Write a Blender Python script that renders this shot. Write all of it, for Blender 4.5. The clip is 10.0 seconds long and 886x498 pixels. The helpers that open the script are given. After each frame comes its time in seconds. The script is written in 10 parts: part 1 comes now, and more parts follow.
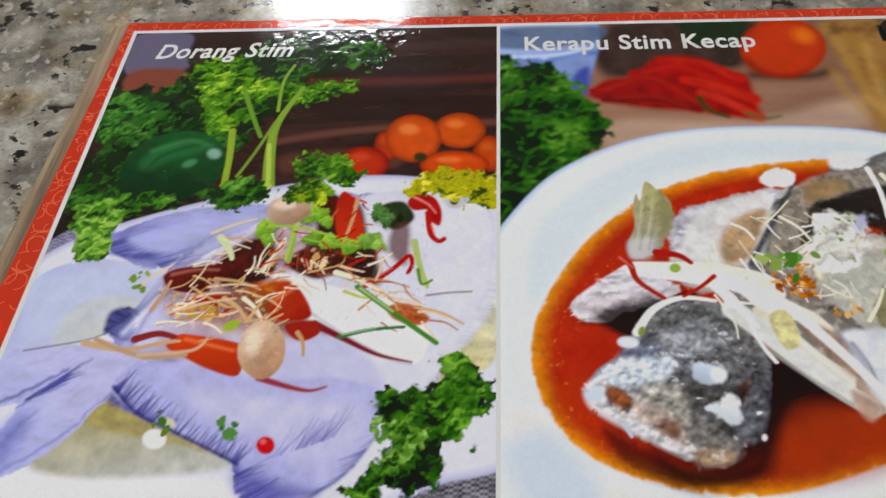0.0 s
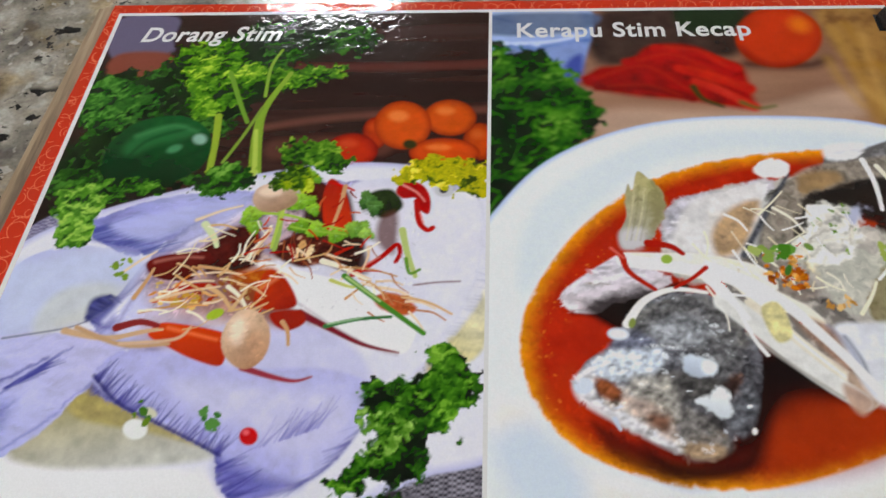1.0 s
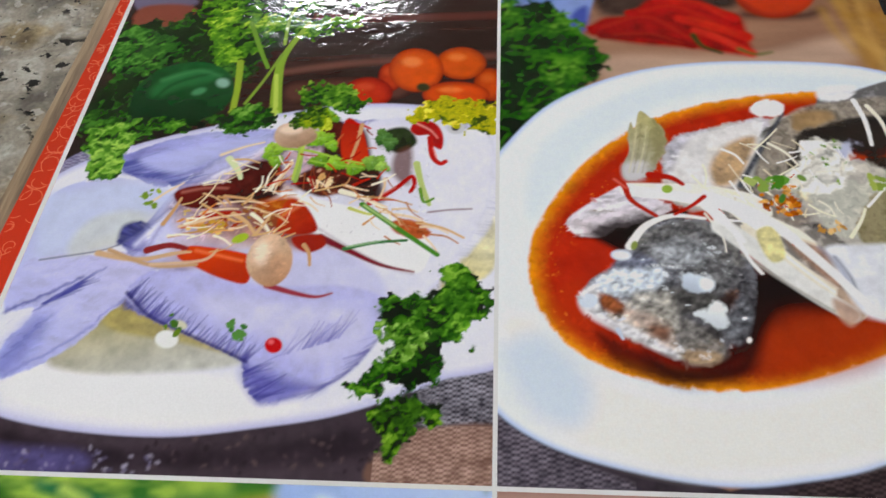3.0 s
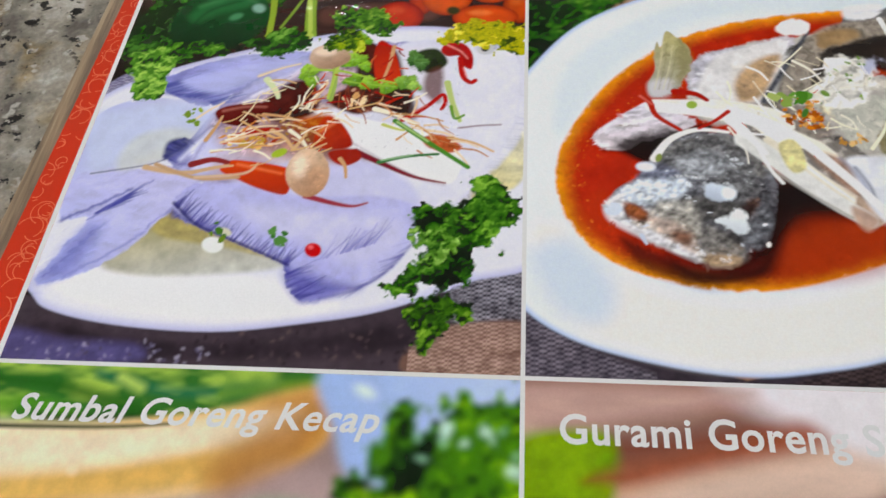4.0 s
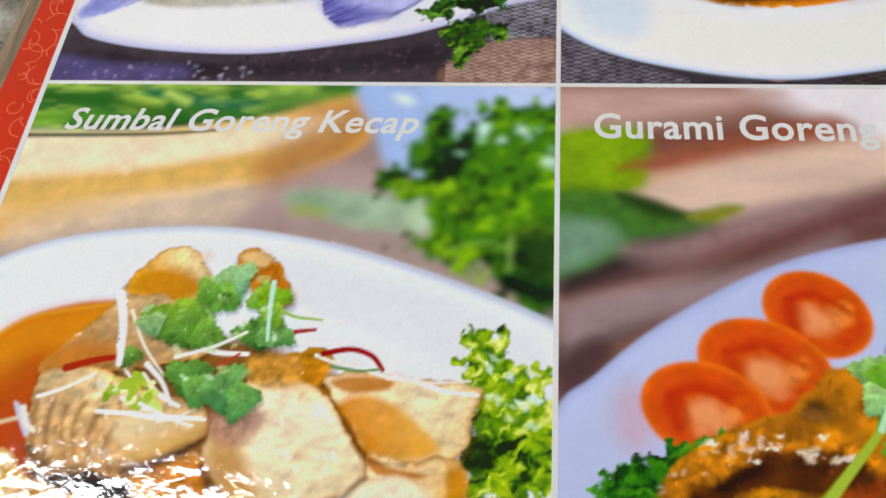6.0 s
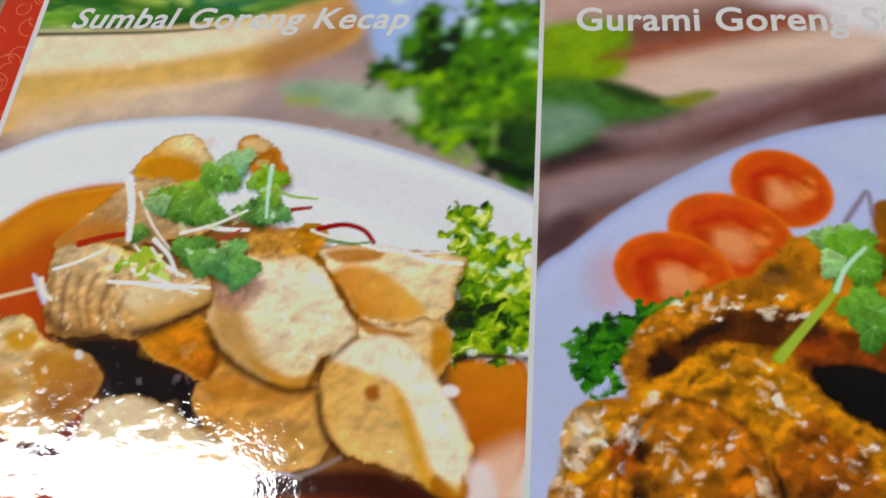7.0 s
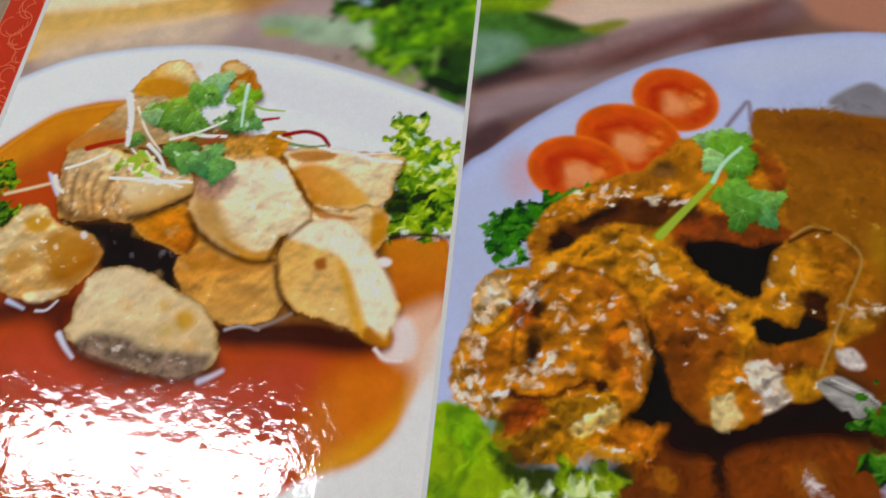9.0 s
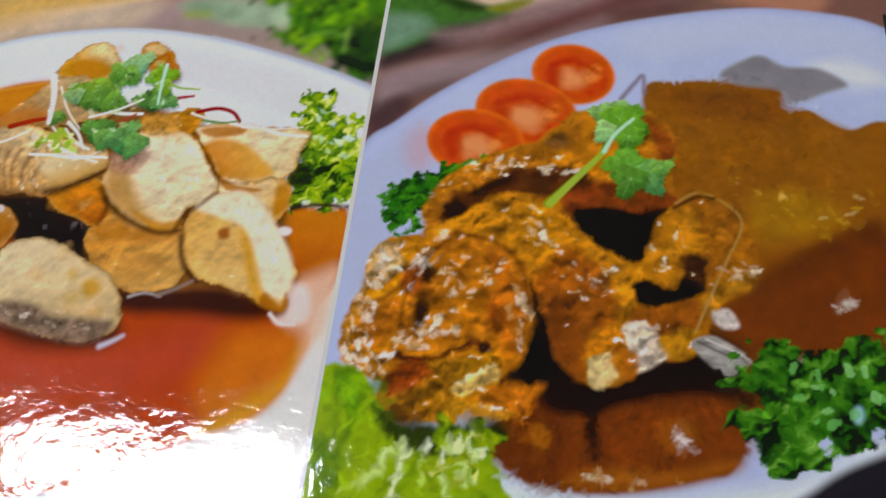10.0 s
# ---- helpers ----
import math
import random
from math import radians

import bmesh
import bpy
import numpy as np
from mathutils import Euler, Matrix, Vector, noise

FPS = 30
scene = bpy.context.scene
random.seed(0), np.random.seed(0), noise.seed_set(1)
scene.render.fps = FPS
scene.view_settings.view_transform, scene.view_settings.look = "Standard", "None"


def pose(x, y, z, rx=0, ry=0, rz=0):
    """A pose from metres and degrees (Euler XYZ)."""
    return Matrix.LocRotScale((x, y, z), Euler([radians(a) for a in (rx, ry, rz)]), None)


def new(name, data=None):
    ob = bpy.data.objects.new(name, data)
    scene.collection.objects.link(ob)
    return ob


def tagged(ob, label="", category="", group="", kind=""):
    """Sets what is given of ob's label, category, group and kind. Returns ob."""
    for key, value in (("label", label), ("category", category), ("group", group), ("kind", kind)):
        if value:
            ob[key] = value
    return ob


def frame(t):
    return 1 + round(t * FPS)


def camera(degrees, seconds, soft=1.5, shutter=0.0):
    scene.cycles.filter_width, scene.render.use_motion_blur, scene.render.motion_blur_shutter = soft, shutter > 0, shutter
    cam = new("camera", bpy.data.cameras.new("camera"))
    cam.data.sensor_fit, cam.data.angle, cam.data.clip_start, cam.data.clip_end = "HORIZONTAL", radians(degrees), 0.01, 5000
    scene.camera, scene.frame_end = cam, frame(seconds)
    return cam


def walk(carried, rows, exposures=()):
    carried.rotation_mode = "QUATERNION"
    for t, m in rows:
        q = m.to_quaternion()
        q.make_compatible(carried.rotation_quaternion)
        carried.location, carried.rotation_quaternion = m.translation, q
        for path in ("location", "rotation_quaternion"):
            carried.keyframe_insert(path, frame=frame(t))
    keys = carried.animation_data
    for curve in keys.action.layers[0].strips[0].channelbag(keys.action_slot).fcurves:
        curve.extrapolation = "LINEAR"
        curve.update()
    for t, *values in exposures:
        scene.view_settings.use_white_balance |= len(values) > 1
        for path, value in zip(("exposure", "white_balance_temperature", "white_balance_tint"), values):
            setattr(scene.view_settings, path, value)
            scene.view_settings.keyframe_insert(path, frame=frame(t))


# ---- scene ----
cam = camera(59.8, 10.0, soft=1.6)
PATH = [
    (0.0, pose(0.0985, -0.1663, 0.1316, 35.59, 3.33, 2.41)),
    (0.5, pose(0.1002, -0.1667, 0.1283, 35.72, 2.84, 2.62)),
    (1.0, pose(0.0994, -0.1649, 0.1293, 34.85, 2.70, 2.50)),
    (1.5, pose(0.1000, -0.1680, 0.1325, 34.95, 2.93, 2.38)),
    (2.0, pose(0.1005, -0.1681, 0.1297, 35.33, 2.68, 2.12)),
    (3.5, pose(0.0969, -0.1906, 0.1278, 34.28, 2.93, 3.28)),
    (4.0, pose(0.0969, -0.1953, 0.1278, 32.29, 4.03, 3.77)),
    (4.5, pose(0.0951, -0.2073, 0.1239, 31.56, 4.11, 3.42)),
    (5.0, pose(0.0940, -0.2173, 0.1216, 29.84, 4.18, 3.67)),
    (5.5, pose(0.0938, -0.2217, 0.1191, 29.09, 4.35, 3.68)),
    (6.0, pose(0.0936, -0.2325, 0.1119, 27.19, 4.73, 4.29)),
    (7.5, pose(0.1021, -0.2545, 0.1157, 23.79, 5.49, 4.65)),
    (8.0, pose(0.1066, -0.2627, 0.1197, 24.63, 5.88, 5.30)),
    (8.5, pose(0.1127, -0.2655, 0.1201, 24.13, 6.45, 5.63)),
    (9.0, pose(0.1188, -0.2717, 0.1242, 24.22, 7.29, 6.14)),
    (9.5, pose(0.1275, -0.2763, 0.1227, 24.97, 7.47, 6.52)),
    (10.0, pose(0.1397, -0.2785, 0.1209, 25.42, 7.96, 6.40)),
]
walk(cam, PATH, [(0.0, 0.06), (2.0, 0.06), (4.5, 0.2), (6.0, 0.26), (7.5, -0.07), (9.0, -0.06), (10.0, -0.08)])

# ---- light: a plain restaurant room with two ceiling panel lights; the table top is z = 0 ----
world = bpy.data.worlds.new("world")
scene.world = world
world.use_nodes = True
world.node_tree.nodes["Background"].inputs[0].default_value = (0.75, 0.85, 1.0, 1)
world.node_tree.nodes["Background"].inputs[1].default_value = 0.15
LAMP = 59.0


# ---- materials ----
def material(name, rough=0.5, metal=0.0, colour=(0.8, 0.8, 0.8), ior=1.5):
    m = bpy.data.materials.new(name)
    m.use_nodes = True
    b = m.node_tree.nodes["Principled BSDF"]
    b.inputs["Base Color"].default_value = (*colour, 1)
    b.inputs["Roughness"].default_value = rough
    b.inputs["Metallic"].default_value = metal
    b.inputs["IOR"].default_value = ior
    return m, m.node_tree.nodes, m.node_tree.links, b


def noise_node(n, l, scale, detail=4, rough=0.55, stretch=None, coords="Object"):
    tc = n.new("ShaderNodeTexCoord")
    mp = n.new("ShaderNodeMapping")
    if stretch:
        mp.inputs["Scale"].default_value = stretch
    t = n.new("ShaderNodeTexNoise")
    t.inputs["Scale"].default_value = scale
    t.inputs["Detail"].default_value = detail
    t.inputs["Roughness"].default_value = rough
    l.new(tc.outputs[coords], mp.inputs[0])
    l.new(mp.outputs[0], t.inputs["Vector"])
    return t


def ramp(n, l, src, stops, constant=False):
    r = n.new("ShaderNodeValToRGB")
    e = r.color_ramp.elements
    while len(e) < len(stops):
        e.new(0.5)
    for k, (pos, c) in enumerate(stops):
        e[k].position, e[k].color = pos, (*c, 1)
    if constant:
        r.color_ramp.interpolation = "CONSTANT"
    l.new(src, r.inputs[0])
    return r


def mix(n, l, fac, a, b, kind="MIX"):
    x = n.new("ShaderNodeMixRGB")
    x.blend_type = kind
    for k, v in enumerate((fac, a, b)):
        if isinstance(v, (int, float)):
            x.inputs[k].default_value = v
        elif isinstance(v, tuple):
            x.inputs[k].default_value = (*v, 1)
        else:
            l.new(v, x.inputs[k])
    return x.outputs[0]


def film_relief(n, l, b, strength=1.0):
    """The waviness of the laminating film: broad swells and a fine pebble."""
    broad = noise_node(n, l, 120, 2, 0.5)
    fine = noise_node(n, l, 480, 3, 0.55)
    b1, b2 = n.new("ShaderNodeBump"), n.new("ShaderNodeBump")
    b1.inputs["Strength"].default_value, b1.inputs["Distance"].default_value = 1.0, 0.0001 * strength
    b2.inputs["Strength"].default_value, b2.inputs["Distance"].default_value = 1.0, 0.00006 * strength
    l.new(broad.outputs[0], b1.inputs["Height"])
    l.new(fine.outputs[0], b2.inputs["Height"])
    l.new(b1.outputs[0], b2.inputs["Normal"])
    l.new(b2.outputs[0], b.inputs["Normal"])


def laminated(name, colour=None):
    """Ink under a glossy laminating film; with no colour given, the ink is read from the sheet."""
    m, n, l, b = material(name, 0.07)
    speck = noise_node(n, l, 2600, 2, 0.6)
    tone = ramp(n, l, speck.outputs[0], [(0.3, (0.965,) * 3), (0.7, (1.025,) * 3)])
    if colour is None:
        a = n.new("ShaderNodeAttribute")
        a.attribute_name = "ink"
        src = a.outputs["Color"]
    else:
        src = colour
    l.new(mix(n, l, 1.0, src, tone.outputs[0], "MULTIPLY"), b.inputs["Base Color"])
    smear = noise_node(n, l, 35, 3, 0.6)
    rr = ramp(n, l, smear.outputs[0], [(0.35, (0.035,) * 3), (0.75, (0.09,) * 3)])
    l.new(rr.outputs[0], b.inputs["Roughness"])
    film_relief(n, l, b)
    return m


def granite():
    m, n, l, b = material("granite", 0.16)
    cloud = noise_node(n, l, 110, 3, 0.55)
    base = ramp(n, l, cloud.outputs[0], [(0.32, (0.15, 0.135, 0.115)), (0.45, (0.27, 0.245, 0.20)), (0.58, (0.40, 0.365, 0.30)), (0.70, (0.56, 0.53, 0.46))])
    warm = noise_node(n, l, 60, 3, 0.6)
    wr = ramp(n, l, warm.outputs[0], [(0.5, (0, 0, 0)), (0.64, (1, 1, 1))])
    col = mix(n, l, wr.outputs[0], base.outputs[0], mix(n, l, 1.0, base.outputs[0], (1.0, 0.85, 0.6), "MULTIPLY"))
    # pale feldspar grains, grey quartz, then black mica: compact flecks gathered in chains
    pale = noise_node(n, l, 240, 2, 0.5)
    pr = ramp(n, l, pale.outputs[0], [(0.60, (0, 0, 0)), (0.66, (0.8, 0.8, 0.8))])
    col = mix(n, l, pr.outputs[0], col, (0.56, 0.53, 0.47))
    grey = noise_node(n, l, 150, 2, 0.5, (1.3, 0.8, 1))
    gg = ramp(n, l, grey.outputs[0], [(0.60, (0, 0, 0)), (0.68, (0.65, 0.65, 0.65))])
    col = mix(n, l, gg.outputs[0], col, (0.19, 0.18, 0.165))
    fleck = noise_node(n, l, 235, 3, 0.6, (0.9, 1.1, 1))
    fr = ramp(n, l, fleck.outputs[0], [(0.59, (0, 0, 0)), (0.615, (1, 1, 1))])
    where = noise_node(n, l, 85, 1, 0.5)
    wh = ramp(n, l, where.outputs[0], [(0.46, (0, 0, 0)), (0.52, (1, 1, 1))])
    col = mix(n, l, mix(n, l, 1.0, fr.outputs[0], wh.outputs[0], "MULTIPLY"), col, (0.012, 0.012, 0.012))
    tiny = noise_node(n, l, 560, 2, 0.55)
    tr = ramp(n, l, tiny.outputs[0], [(0.68, (0, 0, 0)), (0.71, (0.85, 0.85, 0.85))])
    col = mix(n, l, tr.outputs[0], col, (0.05, 0.042, 0.038))
    grain = noise_node(n, l, 900, 2, 0.6)
    gr = ramp(n, l, grain.outputs[0], [(0.3, (0.66,) * 3), (0.7, (0.92,) * 3)])
    col = mix(n, l, 1.0, col, gr.outputs[0], "MULTIPLY")
    l.new(col, b.inputs["Base Color"])
    return m


def plaster(name, colour):
    m, n, l, b = material(name, 0.8)
    t = noise_node(n, l, 6, 5, 0.6)
    r = ramp(n, l, t.outputs[0], [(0.3, tuple(c * 0.92 for c in colour)), (0.7, colour)])
    l.new(r.outputs[0], b.inputs["Base Color"])
    return m


def board_edge():
    m, n, l, b = material("tan_board", 0.55)
    t = noise_node(n, l, 240, 4, 0.6, (1.6, 0.12, 1))
    r = ramp(n, l, t.outputs[0], [(0.34, (0.12, 0.075, 0.035)), (0.5, (0.25, 0.165, 0.085)), (0.68, (0.36, 0.26, 0.15))])
    l.new(r.outputs[0], b.inputs["Base Color"])
    return m


def glowing(name, colour, strength):
    m, n, l, b = material(name, 0.5, 0, colour)
    b.inputs["Emission Color"].default_value = (*colour, 1)
    b.inputs["Emission Strength"].default_value = strength
    return m


PRINT = laminated("printed_photo")
RED_INK = laminated("red_ink", (0.62, 0.035, 0.012))
WAVE_INK = laminated("salmon_ink", (0.80, 0.17, 0.07))
WHITE_INK = laminated("white_ink", (0.78, 0.78, 0.77))
GRANITE = granite()
WALL = plaster("wall_paint", (0.40, 0.36, 0.30))
CEIL = plaster("ceiling_paint", (0.6, 0.6, 0.58))
FLOOR = plaster("floor_tile", (0.30, 0.27, 0.24))
TAN = board_edge()
BLACK = material("black_plastic", 0.18, 0, (0.012, 0.012, 0.013))[0]
STEEL = material("lamp_frame_metal", 0.45, 0.0, (0.7, 0.7, 0.7))[0]
DARK = material("dark_table_leg", 0.4, 0.6, (0.05, 0.05, 0.05))[0]
GLOW = glowing("lamp_diffuser", (0.955, 0.965, 1.0), LAMP)


# ---- mesh helpers ----
def part(name, bm, mat, parent=None, label=""):
    me = bpy.data.meshes.new(name)
    bm.normal_update()
    bm.to_mesh(me)
    bm.free()
    me.materials.append(mat)
    ob = new(name, me)
    ob.parent = parent
    return tagged(ob, label)


def box(bm, x0, y0, z0, x1, y1, z1, bevel=0.0, segments=2):
    v = bmesh.ops.create_cube(bm, size=1.0)["verts"]
    bmesh.ops.scale(bm, vec=(x1 - x0, y1 - y0, z1 - z0), verts=v)
    bmesh.ops.translate(bm, vec=((x0 + x1) / 2, (y0 + y1) / 2, (z0 + z1) / 2), verts=v)
    if bevel:
        e = list({e for q in v for e in q.link_edges})
        bmesh.ops.bevel(bm, geom=e, offset=bevel, segments=segments, affect="EDGES", profile=0.5)
    return bm


def slab(bm, pts, z0, z1, bevel=0.0):
    """A flat sheet with the outline pts (metres, anticlockwise) and a thickness."""
    low = [bm.verts.new((x, y, z0)) for x, y in pts]
    top = [bm.verts.new((x, y, z1)) for x, y in pts]
    bm.faces.new(low[::-1])
    f = bm.faces.new(top)
    k = len(pts)
    for i in range(k):
        bm.faces.new((low[i], low[(i + 1) % k], top[(i + 1) % k], top[i]))
    if bevel:
        bmesh.ops.bevel(bm, geom=list(f.edges), offset=bevel, segments=2, affect="EDGES", profile=0.5)
    return bm


def structure(name, bm, mat, label, category):
    return tagged(part(name, bm, mat), label, category, kind="structure")


# ---- the room ----
ROOM = (-2.6, -2.2, -0.75, 2.6, 4.4, 2.0)
rx0, ry0, rz0, rx1, ry1, rz1 = ROOM
structure("floor", box(bmesh.new(), rx0, ry0, rz0 - 0.1, rx1, ry1, rz0), FLOOR, "plain greyish brown tiled restaurant floor", "floor")
structure("ceiling", box(bmesh.new(), rx0, ry0, rz1, rx1, ry1, rz1 + 0.1), CEIL, "plain white painted ceiling with light panels", "ceiling")
structure("wall_north", box(bmesh.new(), rx0 - 0.12, ry1, rz0, rx1 + 0.12, ry1 + 0.12, rz1), WALL, "plain cream painted wall", "wall")
structure("wall_south", box(bmesh.new(), rx0 - 0.12, ry0 - 0.12, rz0, rx1 + 0.12, ry0, rz1), WALL, "plain cream painted wall", "wall")
structure("wall_west", box(bmesh.new(), rx0 - 0.12, ry0, rz0, rx0, ry1, rz1), WALL, "plain cream painted wall", "wall")
structure("wall_east", box(bmesh.new(), rx1, ry0, rz0, rx1 + 0.12, ry1, rz1), WALL, "plain cream painted wall", "wall")


def ceiling_light(x0, y0, x1, y1):
    e = tagged(new("ceiling_light"), "recessed rectangular ceiling light with a glowing white diffuser", "lamp", "ceiling lights")
    e.location = ((x0 + x1) / 2, (y0 + y1) / 2, rz1)
    w, d, b = (x1 - x0) / 2, (y1 - y0) / 2, 0.03
    bm = bmesh.new()
    for a in ((-w - b, -d - b, w + b, -d), (-w - b, d, w + b, d + b), (-w - b, -d, -w, d), (w, -d, w + b, d)):
        box(bm, a[0], a[1], -0.025, a[2], a[3], -0.001, 0.003, 1)
    part("frame", bm, STEEL, e)
    part("diffuser", box(bmesh.new(), -w, -d, -0.018, w, d, -0.004), GLOW, e, "glowing white diffuser panel")
    return e


ceiling_light(-1.50, -0.14, -0.60, 0.05)
ceiling_light(-0.92, 2.66, -0.34, 3.6)

# ---- the table ----
table = tagged(new("restaurant_table"), "polished beige granite table with black flecks", "table")
table.location = (0.12, -0.05, -0.75)
part("tabletop", box(bmesh.new(), -0.62, -0.42, 0.72, 0.62, 0.42, 0.75, 0.008, 3), GRANITE, table, "polished beige and grey granite with black flecks")
part("apron", box(bmesh.new(), -0.5, -0.32, 0.66, 0.5, 0.32, 0.72, 0.004, 2), DARK, table)
for sx in (-1, 1):
    for sy in (-1, 1):
        part("leg", box(bmesh.new(), sx * 0.46 - 0.025, sy * 0.28 - 0.025, 0.0, sx * 0.46 + 0.025, sy * 0.28 + 0.025, 0.66, 0.005, 2), DARK, table)

# ---- the menu: A4 pages, comb-bound along one long side ----
COL, ROW = 98.5, 141.7          # millimetres of one photo cell
menu = tagged(new("menu"), "laminated red-bordered food menu with four dish photos lying on granite", "menu")
# the pages lie on the granite; the printed face is z = 0
menu.location = (0, 0, -0.0032)
table.location.z += -0.0032


def mm(x, y):
    return (x / 1000, -y / 1000)


def page_outline(out, right=206.0):
    """The cut edge of a page: cut a little askew, wider at the foot; y counts down the page."""
    return [mm(-3.4 - out - 0.041 * -4, -4.4 - out * 0.25), mm(-3.4 - out - 0.041 * 292, 292), mm(right, 292), mm(right, -4.4 - out * 0.25)]


part("back_cover", slab(bmesh.new(), page_outline(5.6), 0.0, 0.0012, 0.0002), TAN, menu, "tan board cover edge")
part("under_page", slab(bmesh.new(), page_outline(3.7), 0.00125, 0.0019, 0.0001), TAN, menu, "tan page edge")
part("under_page", slab(bmesh.new(), page_outline(1.6), 0.00195, 0.0025, 0.0001), TAN, menu, "tan page edge")
page = part("page", slab(bmesh.new(), page_outline(0.0), 0.00255, 0.0031, 0.00008), RED_INK, menu, "red laminated page with a wave pattern border")
FACE = 0.0032                   # photo plane above the menu's foot


def flat_rect(bm, x0, y0, x1, y1, z):
    v = [bm.verts.new((*mm(x, y), z)) for x, y in ((x0, y1), (x1, y1), (x1, y0), (x0, y0))]
    bm.faces.new(v)


# white rules round and between the photos
RULE = 0.55
for x0, y0, x1, y1 in ((-RULE - 0.35, -RULE - 0.3, 2 * COL + RULE, RULE - 0.3), (-RULE - 0.35, RULE - 0.3, RULE - 0.35, 2 * ROW), (2 * COL - RULE, RULE, 2 * COL + RULE, 2 * ROW),
                       (COL - 0.42, RULE - 0.3, COL + 0.42, 2 * ROW), (RULE - 0.35, ROW - 0.42, COL - 0.42, ROW + 0.42), (COL + 0.42, ROW - 0.42, 2 * COL - RULE, ROW + 0.42),
                       (-RULE - 0.35, 2 * ROW, 2 * COL + RULE, 2 * ROW + 2 * RULE)):
    bm = bmesh.new()
    flat_rect(bm, x0, y0, x1, y1, FACE + 0.00003)
    part("white_rule", bm, WHITE_INK, menu)


def ribbon(bm, pts, width, z):
    """A thin printed line along pts (millimetres)."""
    last = None
    for i, (x, y) in enumerate(pts):
        a, b = pts[max(i - 1, 0)], pts[min(i + 1, len(pts) - 1)]
        dx, dy = b[0] - a[0], b[1] - a[1]
        k = width / 2 / max(math.hypot(dx, dy), 1e-6)
        pair = [bm.verts.new((*mm(x - dy * k, y + dx * k), z)), bm.verts.new((*mm(x + dy * k, y - dx * k), z))]
        if last:
            bm.faces.new((last[0], pair[0], pair[1], last[1]))
        last = pair


def curl(cx, cy, r, start, sweep, squash=1.0):
    """A cloud-scroll arc that tightens a little towards its end."""
    k = 15
    return [(cx + r * (1 - 0.35 * i / k) * math.cos(start + sweep * i / k), cy + squash * r * (1 - 0.35 * i / k) * math.sin(start + sweep * i / k)) for i in range(k + 1)]


rng = random.Random(7)
scroll = bmesh.new()


def inside_border(x, y):
    left = -3.4 - 0.041 * y + 0.4
    return (left < x < -1.0 and -3.6 < y < 285) or (-4.0 < y < -1.0 and left < x < 200) or (197.9 < x < 205 and -3.6 < y < 285)


def scroll_line(pts, width):
    run = []
    for q in pts + [(1e6, 1e6)]:
        if inside_border(*q):
            run.append(q)
        else:
            if len(run) > 2:
                ribbon(scroll, run, width, 0.00313)
            run = []


y = 0.0
while y < 284:
    wide = 2.8 + 0.041 * y
    for _ in range(2):
        cx, r = -0.8 - rng.random() * wide, 1.5 + rng.random() * 2.4
        s = rng.random() * 6.3
        scroll_line(curl(cx, y + rng.random() * 3, r, s, 3.6 + rng.random() * 1.8), 0.22)
        scroll_line(curl(cx + 0.4, y + 1 + rng.random() * 2, r * 0.66, s, 3.0), 0.22) if rng.random() < 0.5 else None
    x = 198 + rng.random() * 6
    scroll_line(curl(x, y, 1.6 + rng.random(), rng.random() * 6, 4.6), 0.22)
    y += 4.6
x = -2.0
while x < 200:
    r = 1.6 + rng.random() * 1.8
    s = rng.random() * 6.3
    scroll_line(curl(x, -2.6 + rng.random() * 1.4, r, s, 4.4), 0.2)
    scroll_line(curl(x + 0.7, -2.4 + rng.random(), r * 0.6, s, 3.6), 0.18)
    x += 4.2
part("wave_pattern", scroll, WAVE_INK, menu, "salmon cloud-scroll line pattern")

# comb binding along the long side
comb = part("comb_spine", slab(bmesh.new(), [mm(205.5, 288), mm(212, 288), mm(212, 0), mm(205.5, 0)], 0.0002, 0.0014, 0.0004), BLACK, menu, "black plastic comb spine")
for k in range(20):
    y0 = 3.2 + 14.3 * k * 0.84
    bm = bmesh.new()
    rows = []
    for i in range(15):
        a = math.pi * (1 - i / 14)
        cx, cz = 203.0 + 8.2 * math.cos(a), 0.0029 + 0.0075 * math.sin(a)
        rows.append([bm.verts.new((*mm(cx + dx, y0 + dy), cz + dz)) for dx, dy, dz in ((0, 0, 0), (0, 5.4, 0), (0.5 * math.cos(a), 5.4, -0.0006), (0.5 * math.cos(a), 0, -0.0006))])
    for p, q in zip(rows, rows[1:]):
        for i in range(4):
            bm.faces.new((p[i], p[(i + 1) % 4], q[(i + 1) % 4], q[i]))
    bm.faces.new(rows[0][::-1])
    bm.faces.new(rows[-1])
    part("comb_tooth", bm, BLACK, menu)
    bm = bmesh.new()
    flat_rect(bm, 193.6, y0 - 0.4, 197.2, y0 + 5.8, FACE + 0.00006)
    part("binding_slot", bm, BLACK, menu)


# ---- the printed photos: each is an ink field on a fine flat sheet, split into the motifs that it shows ----
CELL = 0.25


def lin(c):
    """A printed colour from its six hex digits, as linear reflectance."""
    v = np.array([int(c[i:i + 2], 16) for i in (0, 2, 4)]) / 255.0
    return np.where(v <= 0.04045, v / 12.92, ((v + 0.055) / 1.055) ** 2.4)


